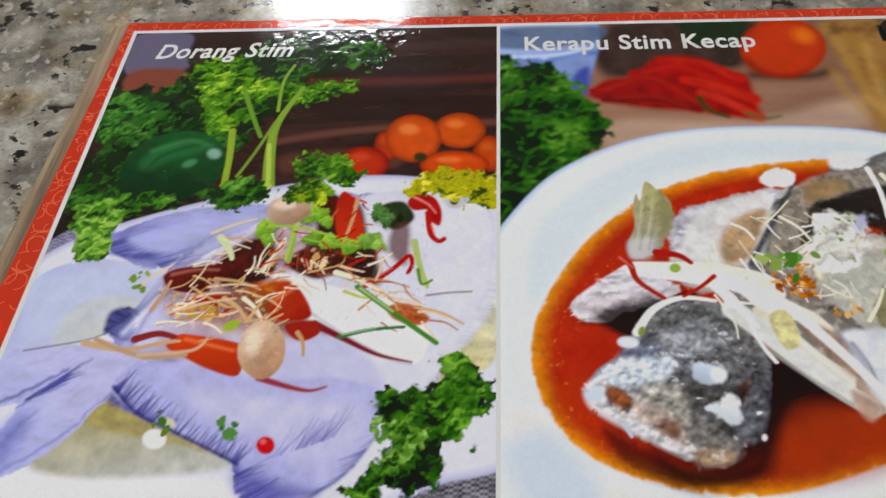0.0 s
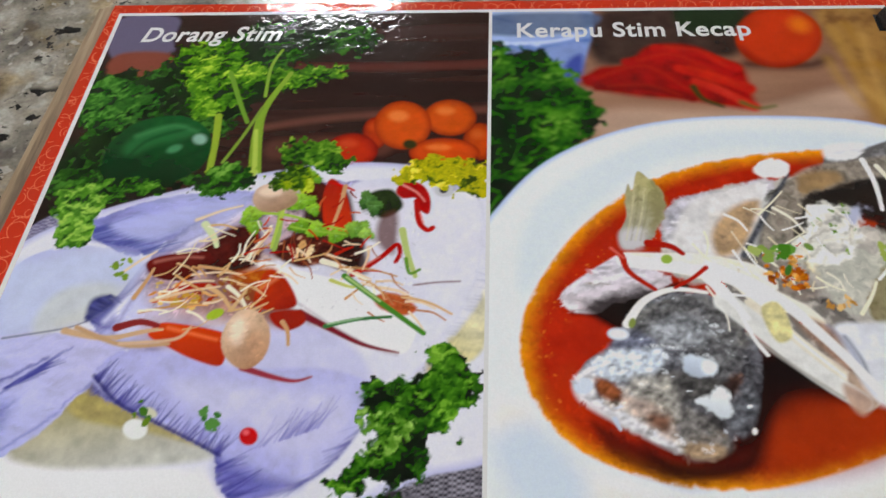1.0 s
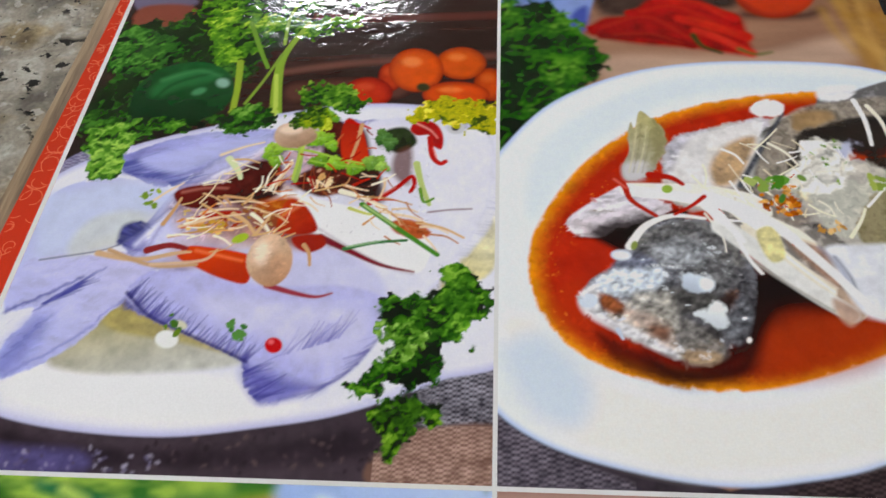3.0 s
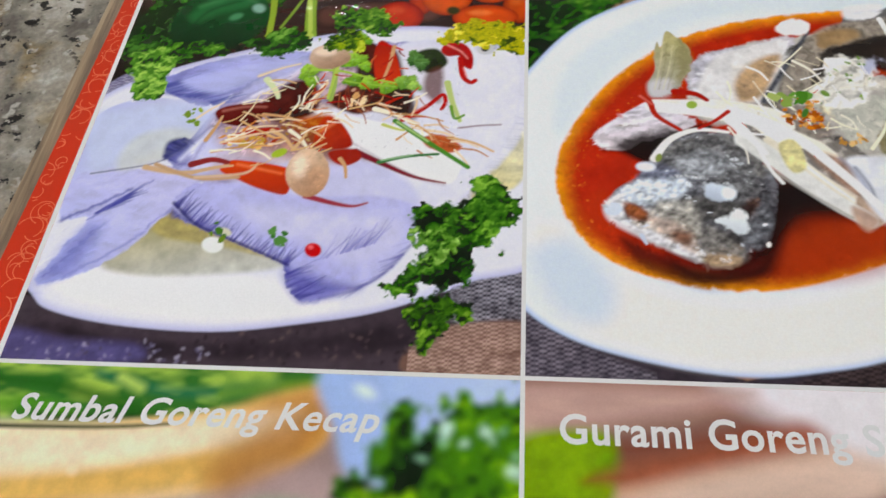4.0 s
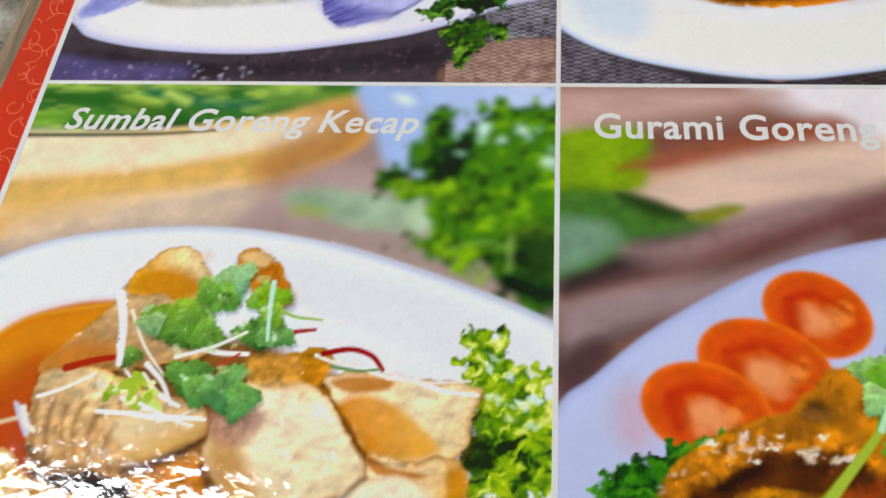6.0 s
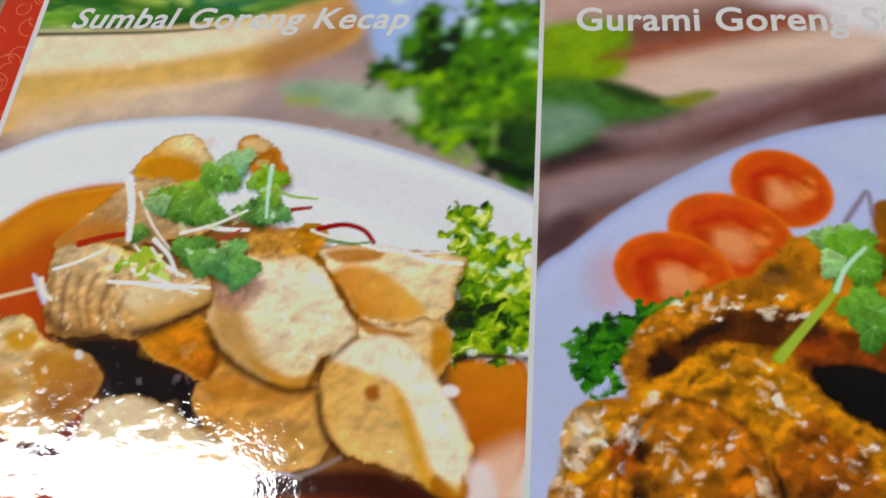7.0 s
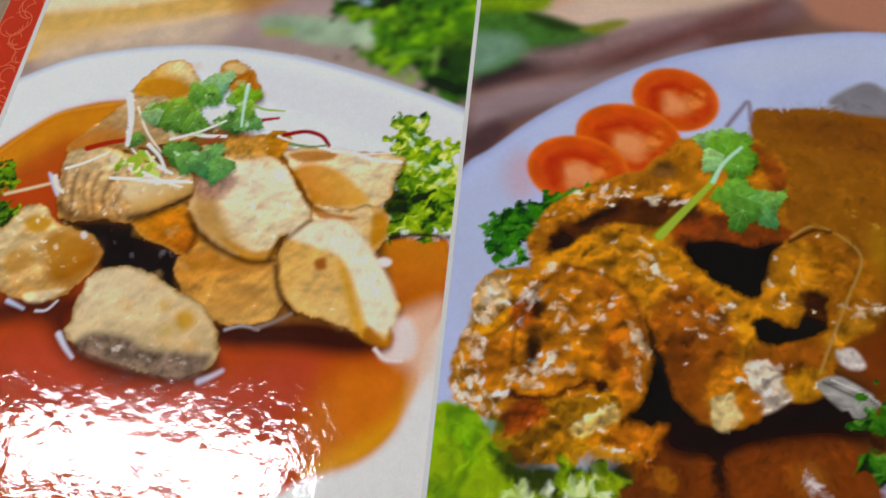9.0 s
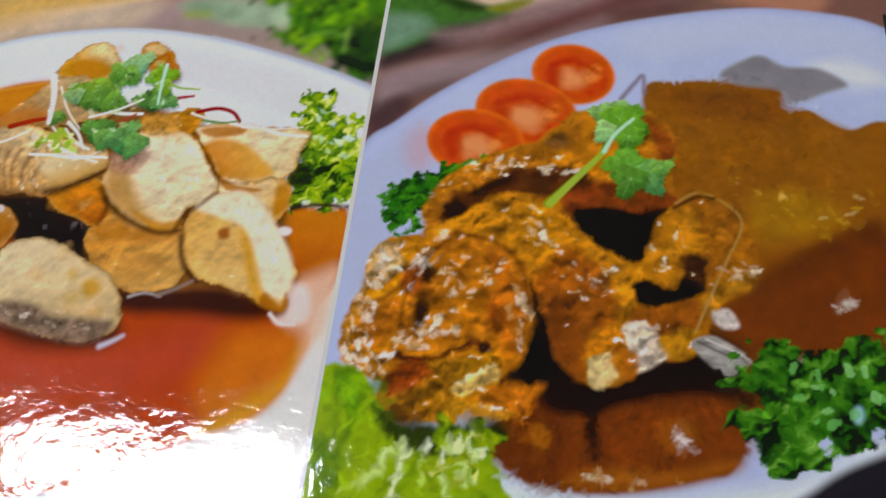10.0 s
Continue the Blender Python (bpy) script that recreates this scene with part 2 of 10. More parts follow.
def lattice(shape, step, seed):
    """Smooth value noise, about -1 to 1."""
    g = np.random.default_rng(seed)
    h, w = int(shape[0] / step[1]) + 3, int(shape[1] / step[0]) + 3
    a = g.uniform(-1, 1, (h, w))
    yy, xx = np.arange(shape[0]) / step[1], np.arange(shape[1]) / step[0]
    yi, xi = yy.astype(int), xx.astype(int)
    fy, fx = (yy - yi)[:, None], (xx - xi)[None, :]
    fy, fx = fy * fy * (3 - 2 * fy), fx * fx * (3 - 2 * fx)
    A, B = a[yi][:, xi], a[yi][:, xi + 1]
    C, D = a[yi + 1][:, xi], a[yi + 1][:, xi + 1]
    return (A * (1 - fx) + B * fx) * (1 - fy) + (C * (1 - fx) + D * fx) * fy


def fbm(shape, step, seed, octaves=3, aspect=1.0):
    out, amp, tot = 0, 1.0, 0
    for k in range(octaves):
        s = max(step / CELL / 2 ** k, 1.2)
        out = out + amp * lattice(shape, (max(s * aspect, 1.2), s), seed * 31 + k)
        tot += amp
        amp *= 0.6
    return out / tot * 1.5


def spline(pts, closed, n=8):
    p = np.array(pts, float)
    k = len(p)
    out = []
    t = np.linspace(0, 1, n, endpoint=False)[:, None]
    for i in range(k if closed else k - 1):
        if closed:
            a, b, c, d = p[i - 1], p[i], p[(i + 1) % k], p[(i + 2) % k]
        else:
            a, b, c, d = p[max(i - 1, 0)], p[i], p[i + 1], p[min(i + 2, k - 1)]
        out.append(0.5 * (2 * b + (c - a) * t + (2 * a - 5 * b + 4 * c - d) * t ** 2 + (3 * b - a - 3 * c + d) * t ** 3))
    if not closed:
        out.append(p[-1:])
    return np.concatenate(out)


class Photo:
    """One photo cell. Places are millimetres on the page, from the first photo's corner, y down."""

    def __init__(self, x0, y0, x1, y1, ground, name):
        self.x0, self.y0 = x0, y0
        self.nx, self.ny = int((x1 - x0) / CELL) + 1, int((y1 - y0) / CELL) + 1
        self.xs, self.ys = np.linspace(x0, x1, self.nx), np.linspace(y0, y1, self.ny)
        self.rgb = np.ones((self.ny, self.nx, 3)) * lin(ground)
        self.tag = np.zeros((self.ny, self.nx), int)
        self.names, self.now, self.seed = [name], 0, 1

    def motif(self, name):
        self.names.append(name)
        self.now = len(self.names) - 1

    def window(self, lo, hi, pad):
        i0, i1 = np.searchsorted(self.xs, (lo[0] - pad, hi[0] + pad))
        j0, j1 = np.searchsorted(self.ys, (lo[1] - pad, hi[1] + pad))
        return i0, i1, j0, j1

    def lay(self, win, d, c, soft, c2=None, grad=None, mott=0.0, mstep=2.0, c3=None, aspect=1.0, alpha=1.0, own=True, rim=None, rimw=1.0):
        """Ink where the signed distance d is below zero. c to c2 along grad (x0, y0, x1, y1); mottled towards c3; a rim colour near the edge."""
        i0, i1, j0, j1 = win
        self.seed += 1
        a = np.clip(0.5 - d / max(soft, 0.12), 0, 1)
        a = a * a * (3 - 2 * a) * alpha
        col = np.ones(d.shape + (3,)) * lin(c)
        X, Y = self.xs[i0:i1][None, :], self.ys[j0:j1][:, None]
        if c2:
            gx, gy = grad[2] - grad[0], grad[3] - grad[1]
            t = np.clip(((X - grad[0]) * gx + (Y - grad[1]) * gy) / (gx * gx + gy * gy), 0, 1)[..., None]
            col = col * (1 - t) + lin(c2) * t
        if rim:
            t = np.clip(1 + d / rimw, 0, 1)[..., None] ** 1.5
            col = col * (1 - t) + lin(rim) * t
        if mott:
            f = fbm(d.shape, mstep, self.seed, 3, aspect)
            if c3:
                t = np.clip((f + 0.15) * 1.6 * mott, 0, 1)[..., None]
                col = col * (1 - t) + lin(c3) * t
            else:
                col = col * np.clip(1 + mott * f, 0.2, 2)[..., None]
        self.rgb[j0:j1, i0:i1] = self.rgb[j0:j1, i0:i1] * (1 - a[..., None]) + col * a[..., None]
        if own:
            t = self.tag[j0:j1, i0:i1]
            t[a > 0.5] = self.now

    def ell(self, cx, cy, ax, ay, bx, by, c, soft=0.5, wob=0.0, wstep=3.0, **k):
        """An ellipse with the half axes (ax, ay) and (bx, by) and a wobbling edge."""
        ex, ey = math.hypot(ax, bx), math.hypot(ay, by)
        win = self.window((cx - ex, cy - ey), (cx + ex, cy + ey), soft + wob * 2 + 0.5)
        i0, i1, j0, j1 = win
        if i1 <= i0 or j1 <= j0:
            return
        X, Y = self.xs[i0:i1][None, :] - cx, self.ys[j0:j1][:, None] - cy
        det = ax * by - ay * bx
        u, v = (X * by - Y * bx) / det, (Y * ax - X * ay) / det
        r = np.sqrt(u * u + v * v) + 1e-6
        d = (r - 1) * np.minimum(np.sqrt(X * X + Y * Y) / r, max(ex, ey))
        if wob:
            d = d + wob * fbm(d.shape, wstep, self.seed + 77, 2)
        self.lay(win, d, c, soft, **k)

    def shape(self, pts, c, soft=0.5, wob=0.0, wstep=3.0, sharp=False, **k):
        """A closed smooth outline through a few knots (x, y, x, y, ...)."""
        q = np.array(pts, float).reshape(-1, 2)
        p = q if sharp else spline(q, True, 6)
        win = self.window(p.min(0), p.max(0), soft + wob * 2 + 0.5)
        i0, i1, j0, j1 = win
        if i1 <= i0 or j1 <= j0:
            return
        X, Y = np.meshgrid(self.xs[i0:i1], self.ys[j0:j1])
        d2, ins = np.full(X.shape, 1e9), np.zeros(X.shape, bool)
        for (xa, ya), (xb, yb) in zip(p, np.roll(p, -1, 0)):
            dx, dy = xb - xa, yb - ya
            t = np.clip(((X - xa) * dx + (Y - ya) * dy) / (dx * dx + dy * dy + 1e-12), 0, 1)
            d2 = np.minimum(d2, (X - xa - t * dx) ** 2 + (Y - ya - t * dy) ** 2)
            if ya != yb:
                ins ^= ((ya > Y) != (yb > Y)) & (X < xa + (Y - ya) * dx / dy)
        d = np.sqrt(d2) * np.where(ins, -1, 1)
        if wob:
            d = d + wob * fbm(d.shape, wstep, self.seed + 77, 2)
        self.lay(win, d, c, soft, **k)

    def line(self, pts, w0, c, w1=None, soft=0.3, **k):
        """A tapering stroke through a few knots."""
        q = np.array(pts, float).reshape(-1, 2)
        p = spline(q, False, 6) if len(q) > 2 else q
        w1 = w0 if w1 is None else w1
        win = self.window(p.min(0), p.max(0), max(w0, w1) + soft + 0.5)
        i0, i1, j0, j1 = win
        if i1 <= i0 or j1 <= j0:
            return
        X, Y = np.meshgrid(self.xs[i0:i1], self.ys[j0:j1])
        d = np.full(X.shape, 1e9)
        n = len(p) - 1
        for i in range(n):
            (xa, ya), (xb, yb) = p[i], p[i + 1]
            dx, dy = xb - xa, yb - ya
            t = np.clip(((X - xa) * dx + (Y - ya) * dy) / (dx * dx + dy * dy + 1e-12), 0, 1)
            w = (w0 + (w1 - w0) * (i + t) / n) / 2
            d = np.minimum(d, np.sqrt((X - xa - t * dx) ** 2 + (Y - ya - t * dy) ** 2) - w)
        self.lay(win, d, c, soft, **k)

    def spots(self, pts, n, size, colours, seed, soft=0.3, squash=0.6, wob=0.0, **k):
        """n small irregular dabs strewn inside an outline."""
        g = random.Random(seed)
        p = np.array(pts, float).reshape(-1, 2)
        s = [tuple(q) for q in spline(p, True, 4)]
        lo, hi = p.min(0), p.max(0)
        made = 0
        for _ in range(n * 12):
            if made >= n:
                break
            x, y = g.uniform(lo[0], hi[0]), g.uniform(lo[1], hi[1])
            ins = False
            for (xa, ya), (xb, yb) in zip(s, s[1:] + s[:1]):
                if (ya > y) != (yb > y) and x < xa + (y - ya) * (xb - xa) / (yb - ya):
                    ins = not ins
            if not ins:
                continue
            made += 1
            r, a, q = size * g.uniform(0.5, 1.3), g.uniform(0, 3.14), squash * g.uniform(0.7, 1.3)
            self.ell(x, y, r * math.cos(a), r * math.sin(a), -q * r * math.sin(a), q * r * math.cos(a), g.choice(colours), soft, wob or r * 0.25, r * 0.8, **k)

    def carve(self, pts, step, k, thr=9.0, spec="ffffff", soft=0.6, wob=0.0, aspect=1.0, octaves=2):
        """Prints the tones of a lumpy, top-lit surface over the ink already inside an outline, with glints past thr."""
        q = np.array(pts, float).reshape(-1, 2)
        lo, hi = q.min(0), q.max(0)
        keep, tags = self.rgb.copy(), self.tag.copy()
        i0, i1, j0, j1 = self.window(lo, hi, soft + 2 * wob + 0.5)
        if i1 - i0 < 3 or j1 - j0 < 3:
            return
        self.rgb[:] = 0
        self.shape(pts, "ffffff", soft, wob, max(step, 0.8))
        a = self.rgb[j0:j1, i0:i1, :1].copy()
        self.rgb, self.tag = keep, tags
        h = fbm((j1 - j0, i1 - i0), step, self.seed + 500, octaves, aspect)
        for _ in range(2):
            h[1:-1, 1:-1] = (h[1:-1, 1:-1] * 2 + h[:-2, 1:-1] + h[2:, 1:-1] + h[1:-1, :-2] + h[1:-1, 2:]) / 6
        gy, gx = np.gradient(h)
        e = gy * 0.9 + gx * 0.35
        e = e / (e.std() + 1e-6)
        col = self.rgb[j0:j1, i0:i1]
        shade = np.clip(1 + k * e + 0.5 * k * h, 0.22, 2.2)[..., None]
        new_col = col * shade
        t = np.clip((e - thr) * 1.6, 0, 1)[..., None]
        new_col = new_col * (1 - t) + lin(spec) * t
        self.rgb[j0:j1, i0:i1] = col * (1 - a) + new_col * a

    def mask(self, pts, soft, wob=0.0, step=2.0):
        """How far an outline covers each cell of its window."""
        q = np.array(pts, float).reshape(-1, 2)
        i0, i1, j0, j1 = self.window(q.min(0), q.max(0), soft + 2 * wob + 0.5)
        keep, tags = self.rgb, self.tag
        self.rgb, self.tag = np.zeros_like(keep), tags.copy()
        self.shape(pts, "ffffff", soft, wob, step)
        a = self.rgb[j0:j1, i0:i1, 0].copy()
        self.rgb, self.tag = keep, tags
        return i0, i1, j0, j1, a

    def ruffle(self, pts, amp, step, soft=1.5):
        """Ragged natural edges: shifts the ink about by a smooth random field inside an outline."""
        i0, i1, j0, j1, a = self.mask(pts, soft)
        if a.size < 9:
            return
        self.seed += 3
        sx = fbm(a.shape, step, self.seed + 900, 3) * amp / CELL * a
        sy = fbm(a.shape, step, self.seed + 950, 3) * amp / CELL * a
        J, I = np.meshgrid(np.arange(j0, j1), np.arange(i0, i1), indexing="ij")
        fj, fi = np.clip(J + sy, 0, self.ny - 1.001), np.clip(I + sx, 0, self.nx - 1.001)
        ja, ia = fj.astype(int), fi.astype(int)
        tj, ti = (fj - ja)[..., None], (fi - ia)[..., None]
        r = self.rgb
        out = (r[ja, ia] * (1 - ti) + r[ja, ia + 1] * ti) * (1 - tj) + (r[ja + 1, ia] * (1 - ti) + r[ja + 1, ia + 1] * ti) * tj
        lab = self.tag[np.rint(fj).astype(int), np.rint(fi).astype(int)]
        self.rgb[j0:j1, i0:i1], self.tag[j0:j1, i0:i1] = out, lab

    def dapple(self, pts, n, length, width, jit, seed, angle=0.0, spread=3.2, lift=0.0):
        """n short dabs of the ink that is already there, each a little lighter or darker."""
        i0, i1, j0, j1, a = self.mask(pts, 0.4)
        g = np.random.default_rng(seed)
        js, is_ = np.nonzero(a > 0.6)
        if not len(js):
            return
        for k in g.integers(0, len(js), n):
            jc, ic = js[k] + j0, is_[k] + i0
            col = self.rgb[jc, ic] * max(0.15, 1 + jit * g.uniform(-1, 1)) + lift * g.uniform(0, 1)
            L2, W2, th = length * g.uniform(0.5, 1.3) / CELL / 2, width * g.uniform(0.6, 1.3) / CELL / 2, angle + g.uniform(-spread, spread) / 2
            m = int(max(L2, W2)) + 2
            ja, jb, ia, ib = max(jc - m, 0), min(jc + m + 1, self.ny), max(ic - m, 0), min(ic + m + 1, self.nx)
            Y, X = np.mgrid[ja - jc:jb - jc, ia - ic:ib - ic]
            u, v = X * math.cos(th) + Y * math.sin(th), -X * math.sin(th) + Y * math.cos(th)
            w = np.clip(1.6 - 1.5 * np.sqrt((u / L2) ** 2 + (v / W2) ** 2), 0, 1)[..., None] * 0.85
            self.rgb[ja:jb, ia:ib] = self.rgb[ja:jb, ia:ib] * (1 - w) + col * w

    def strands(self, name, pts, n, length, width, colours, seed, angle=0.0, spread=3.2):
        """n thin curved shreds lying across an outline, each a motif of its own."""
        i0, i1, j0, j1, a = self.mask(pts, 0.4)
        g = random.Random(seed)
        js, is_ = np.nonzero(a > 0.6)
        for _ in range(n):
            k = g.randrange(len(js))
            x, y = self.xs[is_[k] + i0], self.ys[js[k] + j0]
            th, r, b = angle + g.uniform(-spread, spread) / 2, length * g.uniform(0.5, 1.25) / 2, g.uniform(-0.25, 0.25)
            dx, dy = r * math.cos(th), r * math.sin(th)
            c, w = g.choice(colours), width * g.uniform(0.6, 1.3)
            self.motif(name)
            self.line([x - dx, y - dy, x - dy * b, y + dx * b, x + dx, y + dy], w, c, w * 0.55, soft=0.25)

    def herb(self, pts, n, size, seed, dark="12330f", mids=("1f5a1c", "2c7022", "3a8428"), lights=("5aa63a", "79bd4a"), soft=0.35, base=True):
        """A bunch of curly leaves: folded ridges catch the light, with deep gaps between the sprigs."""
        q = np.array(pts, float).reshape(-1, 2)
        grown = q.mean(0) + (q - q.mean(0)) * 1.05
        i0, i1, j0, j1, a = self.mask(list(grown.ravel()), soft * 0.8, size * 1.1, size * 1.1)
        if min(a.shape) < 6:
            return
        J, I = np.mgrid[0:a.shape[0], 0:a.shape[1]]
        k = size * 0.8 / CELL
        jj = np.clip(J + k * fbm(a.shape, size * 1.3, seed + 1, 2), 0, a.shape[0] - 1).astype(int)
        ii = np.clip(I + k * fbm(a.shape, size * 1.3, seed + 2, 2), 0, a.shape[1] - 1).astype(int)
        ridge = (1 - 2.2 * np.abs(fbm(a.shape, size * 1.7, seed + 3, 2)))[jj, ii]
        for _ in range(2):
            ridge[1:-1, 1:-1] = (ridge[1:-1, 1:-1] * 2 + ridge[:-2, 1:-1] + ridge[2:, 1:-1] + ridge[1:-1, :-2] + ridge[1:-1, 2:]) / 6
        gy, gx = np.gradient(ridge)
        lit = gy * 0.9 + gx * 0.4
        lit = np.clip(lit / (lit.std() + 1e-6), -2.2, 2.2)
        sprig = fbm(a.shape, size * 4.0, seed + 4, 2)
        v = 0.40 + 0.15 * lit + 0.16 * ridge + 0.10 * fbm(a.shape, size * 0.5, seed + 5, 2) + 0.30 * sprig
        tones = [lin(dark) * 0.45, lin(dark)] + [lin(c) for c in mids] + [lin(c) for c in lights] + [lin(lights[-1]) * 1.15]
        at = np.linspace(0.05, 1.02, len(tones))
        col = np.stack([np.interp(v, at, [t[c] for t in tones]) for c in range(3)], -1) * (0.92, 0.82, 0.8)
        if not base:
            a = a * np.clip((v - 0.3) * 6, 0, 1)
        self.rgb[j0:j1, i0:i1] = self.rgb[j0:j1, i0:i1] * (1 - a[..., None]) + col * a[..., None]
        self.tag[j0:j1, i0:i1][a > 0.5] = self.now
        self.dapple(pts, n * 2, size * 0.6, size * 0.22, 0.5, seed)
        self.ruffle(list((q.mean(0) + (q - q.mean(0)) * 1.15).ravel()), size * 0.4, size * 0.8, 0.8)
        self.seed += 7

    def leaf(self, x, y, r, turn, c, c2, squash=0.85, soft=0.35, vein="a8d890"):
        """One flat coriander leaf: three toothed lobes that fan out from its stalk; turn in degrees, 0 points right."""
        th = np.linspace(-2.25, 2.25, 55)
        rad = r * (0.86 + 0.13 * np.cos(3.2 * th) + 0.06 * np.cos(17 * th) + 0.05 * np.cos(7 * th + x))
        px, py = rad * np.cos(th) * 1.15, rad * np.sin(th) * squash
        t = math.radians(turn)
        X, Y = x + (px - 0.3 * r) * math.cos(t) - py * math.sin(t), y + (px - 0.3 * r) * math.sin(t) + py * math.cos(t)
        bx, by = x - 0.4 * r * math.cos(t), y - 0.4 * r * math.sin(t)
        self.shape(list(np.stack([X + 0.35, Y + 0.6], -1).ravel()), "2c3a1c", 0.9, sharp=True, own=False, alpha=0.4)
        self.shape(list(np.stack([X, Y], -1).ravel()), c, soft, sharp=True, c2=c2, grad=(x - r * 0.3, y - r * 0.7, x + r * 0.3, y + r * 0.8), mott=0.3, mstep=r * 0.35)
        for k in (6, 16, 27, 38, 48):
            self.line([bx, by, bx + 0.8 * (X[k] - bx), by + 0.8 * (Y[k] - by)], r * 0.06, vein, r * 0.02, soft=0.3, own=False, alpha=0.22)

    def chunk(self, pts, c, c2, grad, edge="c28c48", grain=0.12, step=1.5):
        """A piece of fried fish: pale to golden crust with a lumpy, crisp surface and a browned edge."""
        self.motif("fried_fish_chunk")
        q = np.array(pts, float).reshape(-1, 2)
        self.shape(list((q + (0.3, 0.9)).ravel()), "5a3014", 2.2, own=False, alpha=0.55)
        self.shape(pts, c, 0.45, wob=0.35, wstep=1.6, c2=c2, grad=grad, mott=0.14, mstep=5, rim=edge, rimw=1.1)
        self.carve(pts, step * 3, grain * 0.75, 9, soft=0.6)
        self.spots(pts, 7, 1.6, (c2, "cf9440", "dcb070"), len(self.names), 1.8, 0.6, own=False, alpha=0.35)
        self.carve(pts, step, grain * 0.5, 2.5, "f6ead2", soft=0.6)
        self.dapple(pts, 140, 1.5, 0.45, 0.16, len(self.names))
        self.carve(pts, 0.8, grain * 0.3, 9, soft=0.6)

    def face(self, pts, c, soft=1.6, mott=0.12, mstep=3.0, alpha=0.9, **k):
        """A differently lit or coloured side of the thing just printed."""
        self.shape(pts, c, soft, own=False, mott=mott, mstep=mstep, alpha=alpha, **k)

    def glints(self, pts, n, size, seed, colours=("ecdfc8", "dccaa8", "f4efe8", "d8c8b8"), angle=0.3, spread=1.6):
        """n wet highlights with ragged outlines on the thing just printed."""
        i0, i1, j0, j1, a = self.mask(pts, 0.6)
        g = random.Random(seed)
        js, is_ = np.nonzero(a > 0.6)
        for _ in range(int(n * 0.6) if len(js) else 0):
            k = g.randrange(len(js))
            th, r = angle + g.uniform(-spread, spread) / 2, size * g.uniform(0.4, 1.5)
            q = g.uniform(0.25, 0.6)
            self.ell(self.xs[is_[k] + i0], self.ys[js[k] + j0], r * math.cos(th), r * math.sin(th), -q * r * math.sin(th), q * r * math.cos(th), g.choice(colours), 0.7, r * 0.3, r * 0.6, own=False, alpha=g.uniform(0.25, 0.85))

    def fringe(self, pts, n, length, angle, colours, seed, width=0.5, alpha=0.7):
        """n strokes that run inward from a line through a few knots: the rays at a fin's edge."""
        g = random.Random(seed)
        p = spline(np.array(pts, float).reshape(-1, 2), False, 10)
        for k in range(n):
            u = g.random() * (len(p) - 1.001)
            x, y = p[int(u)] + (p[int(u) + 1] - p[int(u)]) * (u - int(u))
            th, r = math.radians(angle + g.uniform(-14, 14)), length * g.uniform(0.3, 1.2)
            self.line([x, y, x + r * math.cos(th), y + r * math.sin(th)], width * g.uniform(0.6, 1.6), g.choice(colours), 0.1, soft=0.5, own=False, alpha=alpha * g.uniform(0.4, 1.0))

    def weave(self, x0, y0, x1, y1, pitch, a, b):
        """Woven mat threads, laid over what is there."""
        i0, i1, j0, j1 = self.window((x0, y0), (x1, y1), 0)
        X, Y = np.meshgrid(self.xs[i0:i1], self.ys[j0:j1])
        t = (0.5 + 0.5 * np.sin(X / pitch * 6.28) * np.sin(Y / pitch * 1.5 * 6.28 + 3.14 * (np.floor(X / pitch) % 2)))[..., None]
        t = np.clip(t * (0.75 + 0.5 * fbm(X.shape, 2.0, 17, 3)[..., None]) + 0.12 * fbm(X.shape, 0.8, 18, 1)[..., None], 0, 1)
        col = lin(a) * (1 - t) + lin(b) * t
        return i0, i1, j0, j1, col

    def mat(self, pts, pitch, a, b, soft=1.0):
        q = np.array(pts, float).reshape(-1, 2)
        lo, hi = q.min(0), q.max(0)
        keep = self.rgb.copy()
        self.shape(pts, a, soft)
        i0, i1, j0, j1, col = self.weave(lo[0], lo[1], hi[0], hi[1], pitch, a, b)
        ch = np.abs(self.rgb - keep).sum(2)[j0:j1, i0:i1]
        w = np.clip(ch / (np.abs(lin(a) - keep[j0:j1, i0:i1]).sum(2) + 1e-4), 0, 1)[..., None]
        self.rgb[j0:j1, i0:i1] = keep[j0:j1, i0:i1] * (1 - w) + col * w

    def blur(self, x0, y0, x1, y1, r):
        """Soft focus of the print inside a box."""
        i0, i1, j0, j1 = self.window((x0, y0), (x1, y1), 0)
        a = self.rgb[j0:j1, i0:i1].copy()
        n = max(int(r / CELL), 1)
        for _ in range(2):
            for ax in (0, 1):
                pad = [(0, 0)] * 3
                pad[ax] = (n + 1, n)
                s = np.cumsum(np.pad(a, pad, mode="edge"), axis=ax)
                k = 2 * n + 1
                a = (np.take(s, range(k, s.shape[ax]), ax) - np.take(s, range(0, s.shape[ax] - k), ax)) / k
        self.rgb[j0:j1, i0:i1] = a

    def build(self, parent, label, contrast=1.2, chroma=1.16):
        """Cuts the sheet into its motifs, each a mesh of its own, and inks them."""
        V = np.stack(np.meshgrid(self.xs / 1000, -self.ys / 1000), -1).reshape(-1, 2)
        idx = np.arange(self.nx * self.ny).reshape(self.ny, self.nx)
        quads = np.stack([idx[1:, :-1], idx[1:, 1:], idx[:-1, 1:], idx[:-1, :-1]], -1).reshape(-1, 4)
        tag = self.tag[:-1, :-1].ravel()
        g = fbm(self.tag.shape, 0.9, 91, 2)[..., None]
        tone = self.rgb @ np.array([0.3, 0.6, 0.1])[:, None] + 1e-4
        rgb = np.clip(tone + (self.rgb - tone) * chroma, 0, None) * (0.935 * (tone / 0.198) ** (contrast - 1))
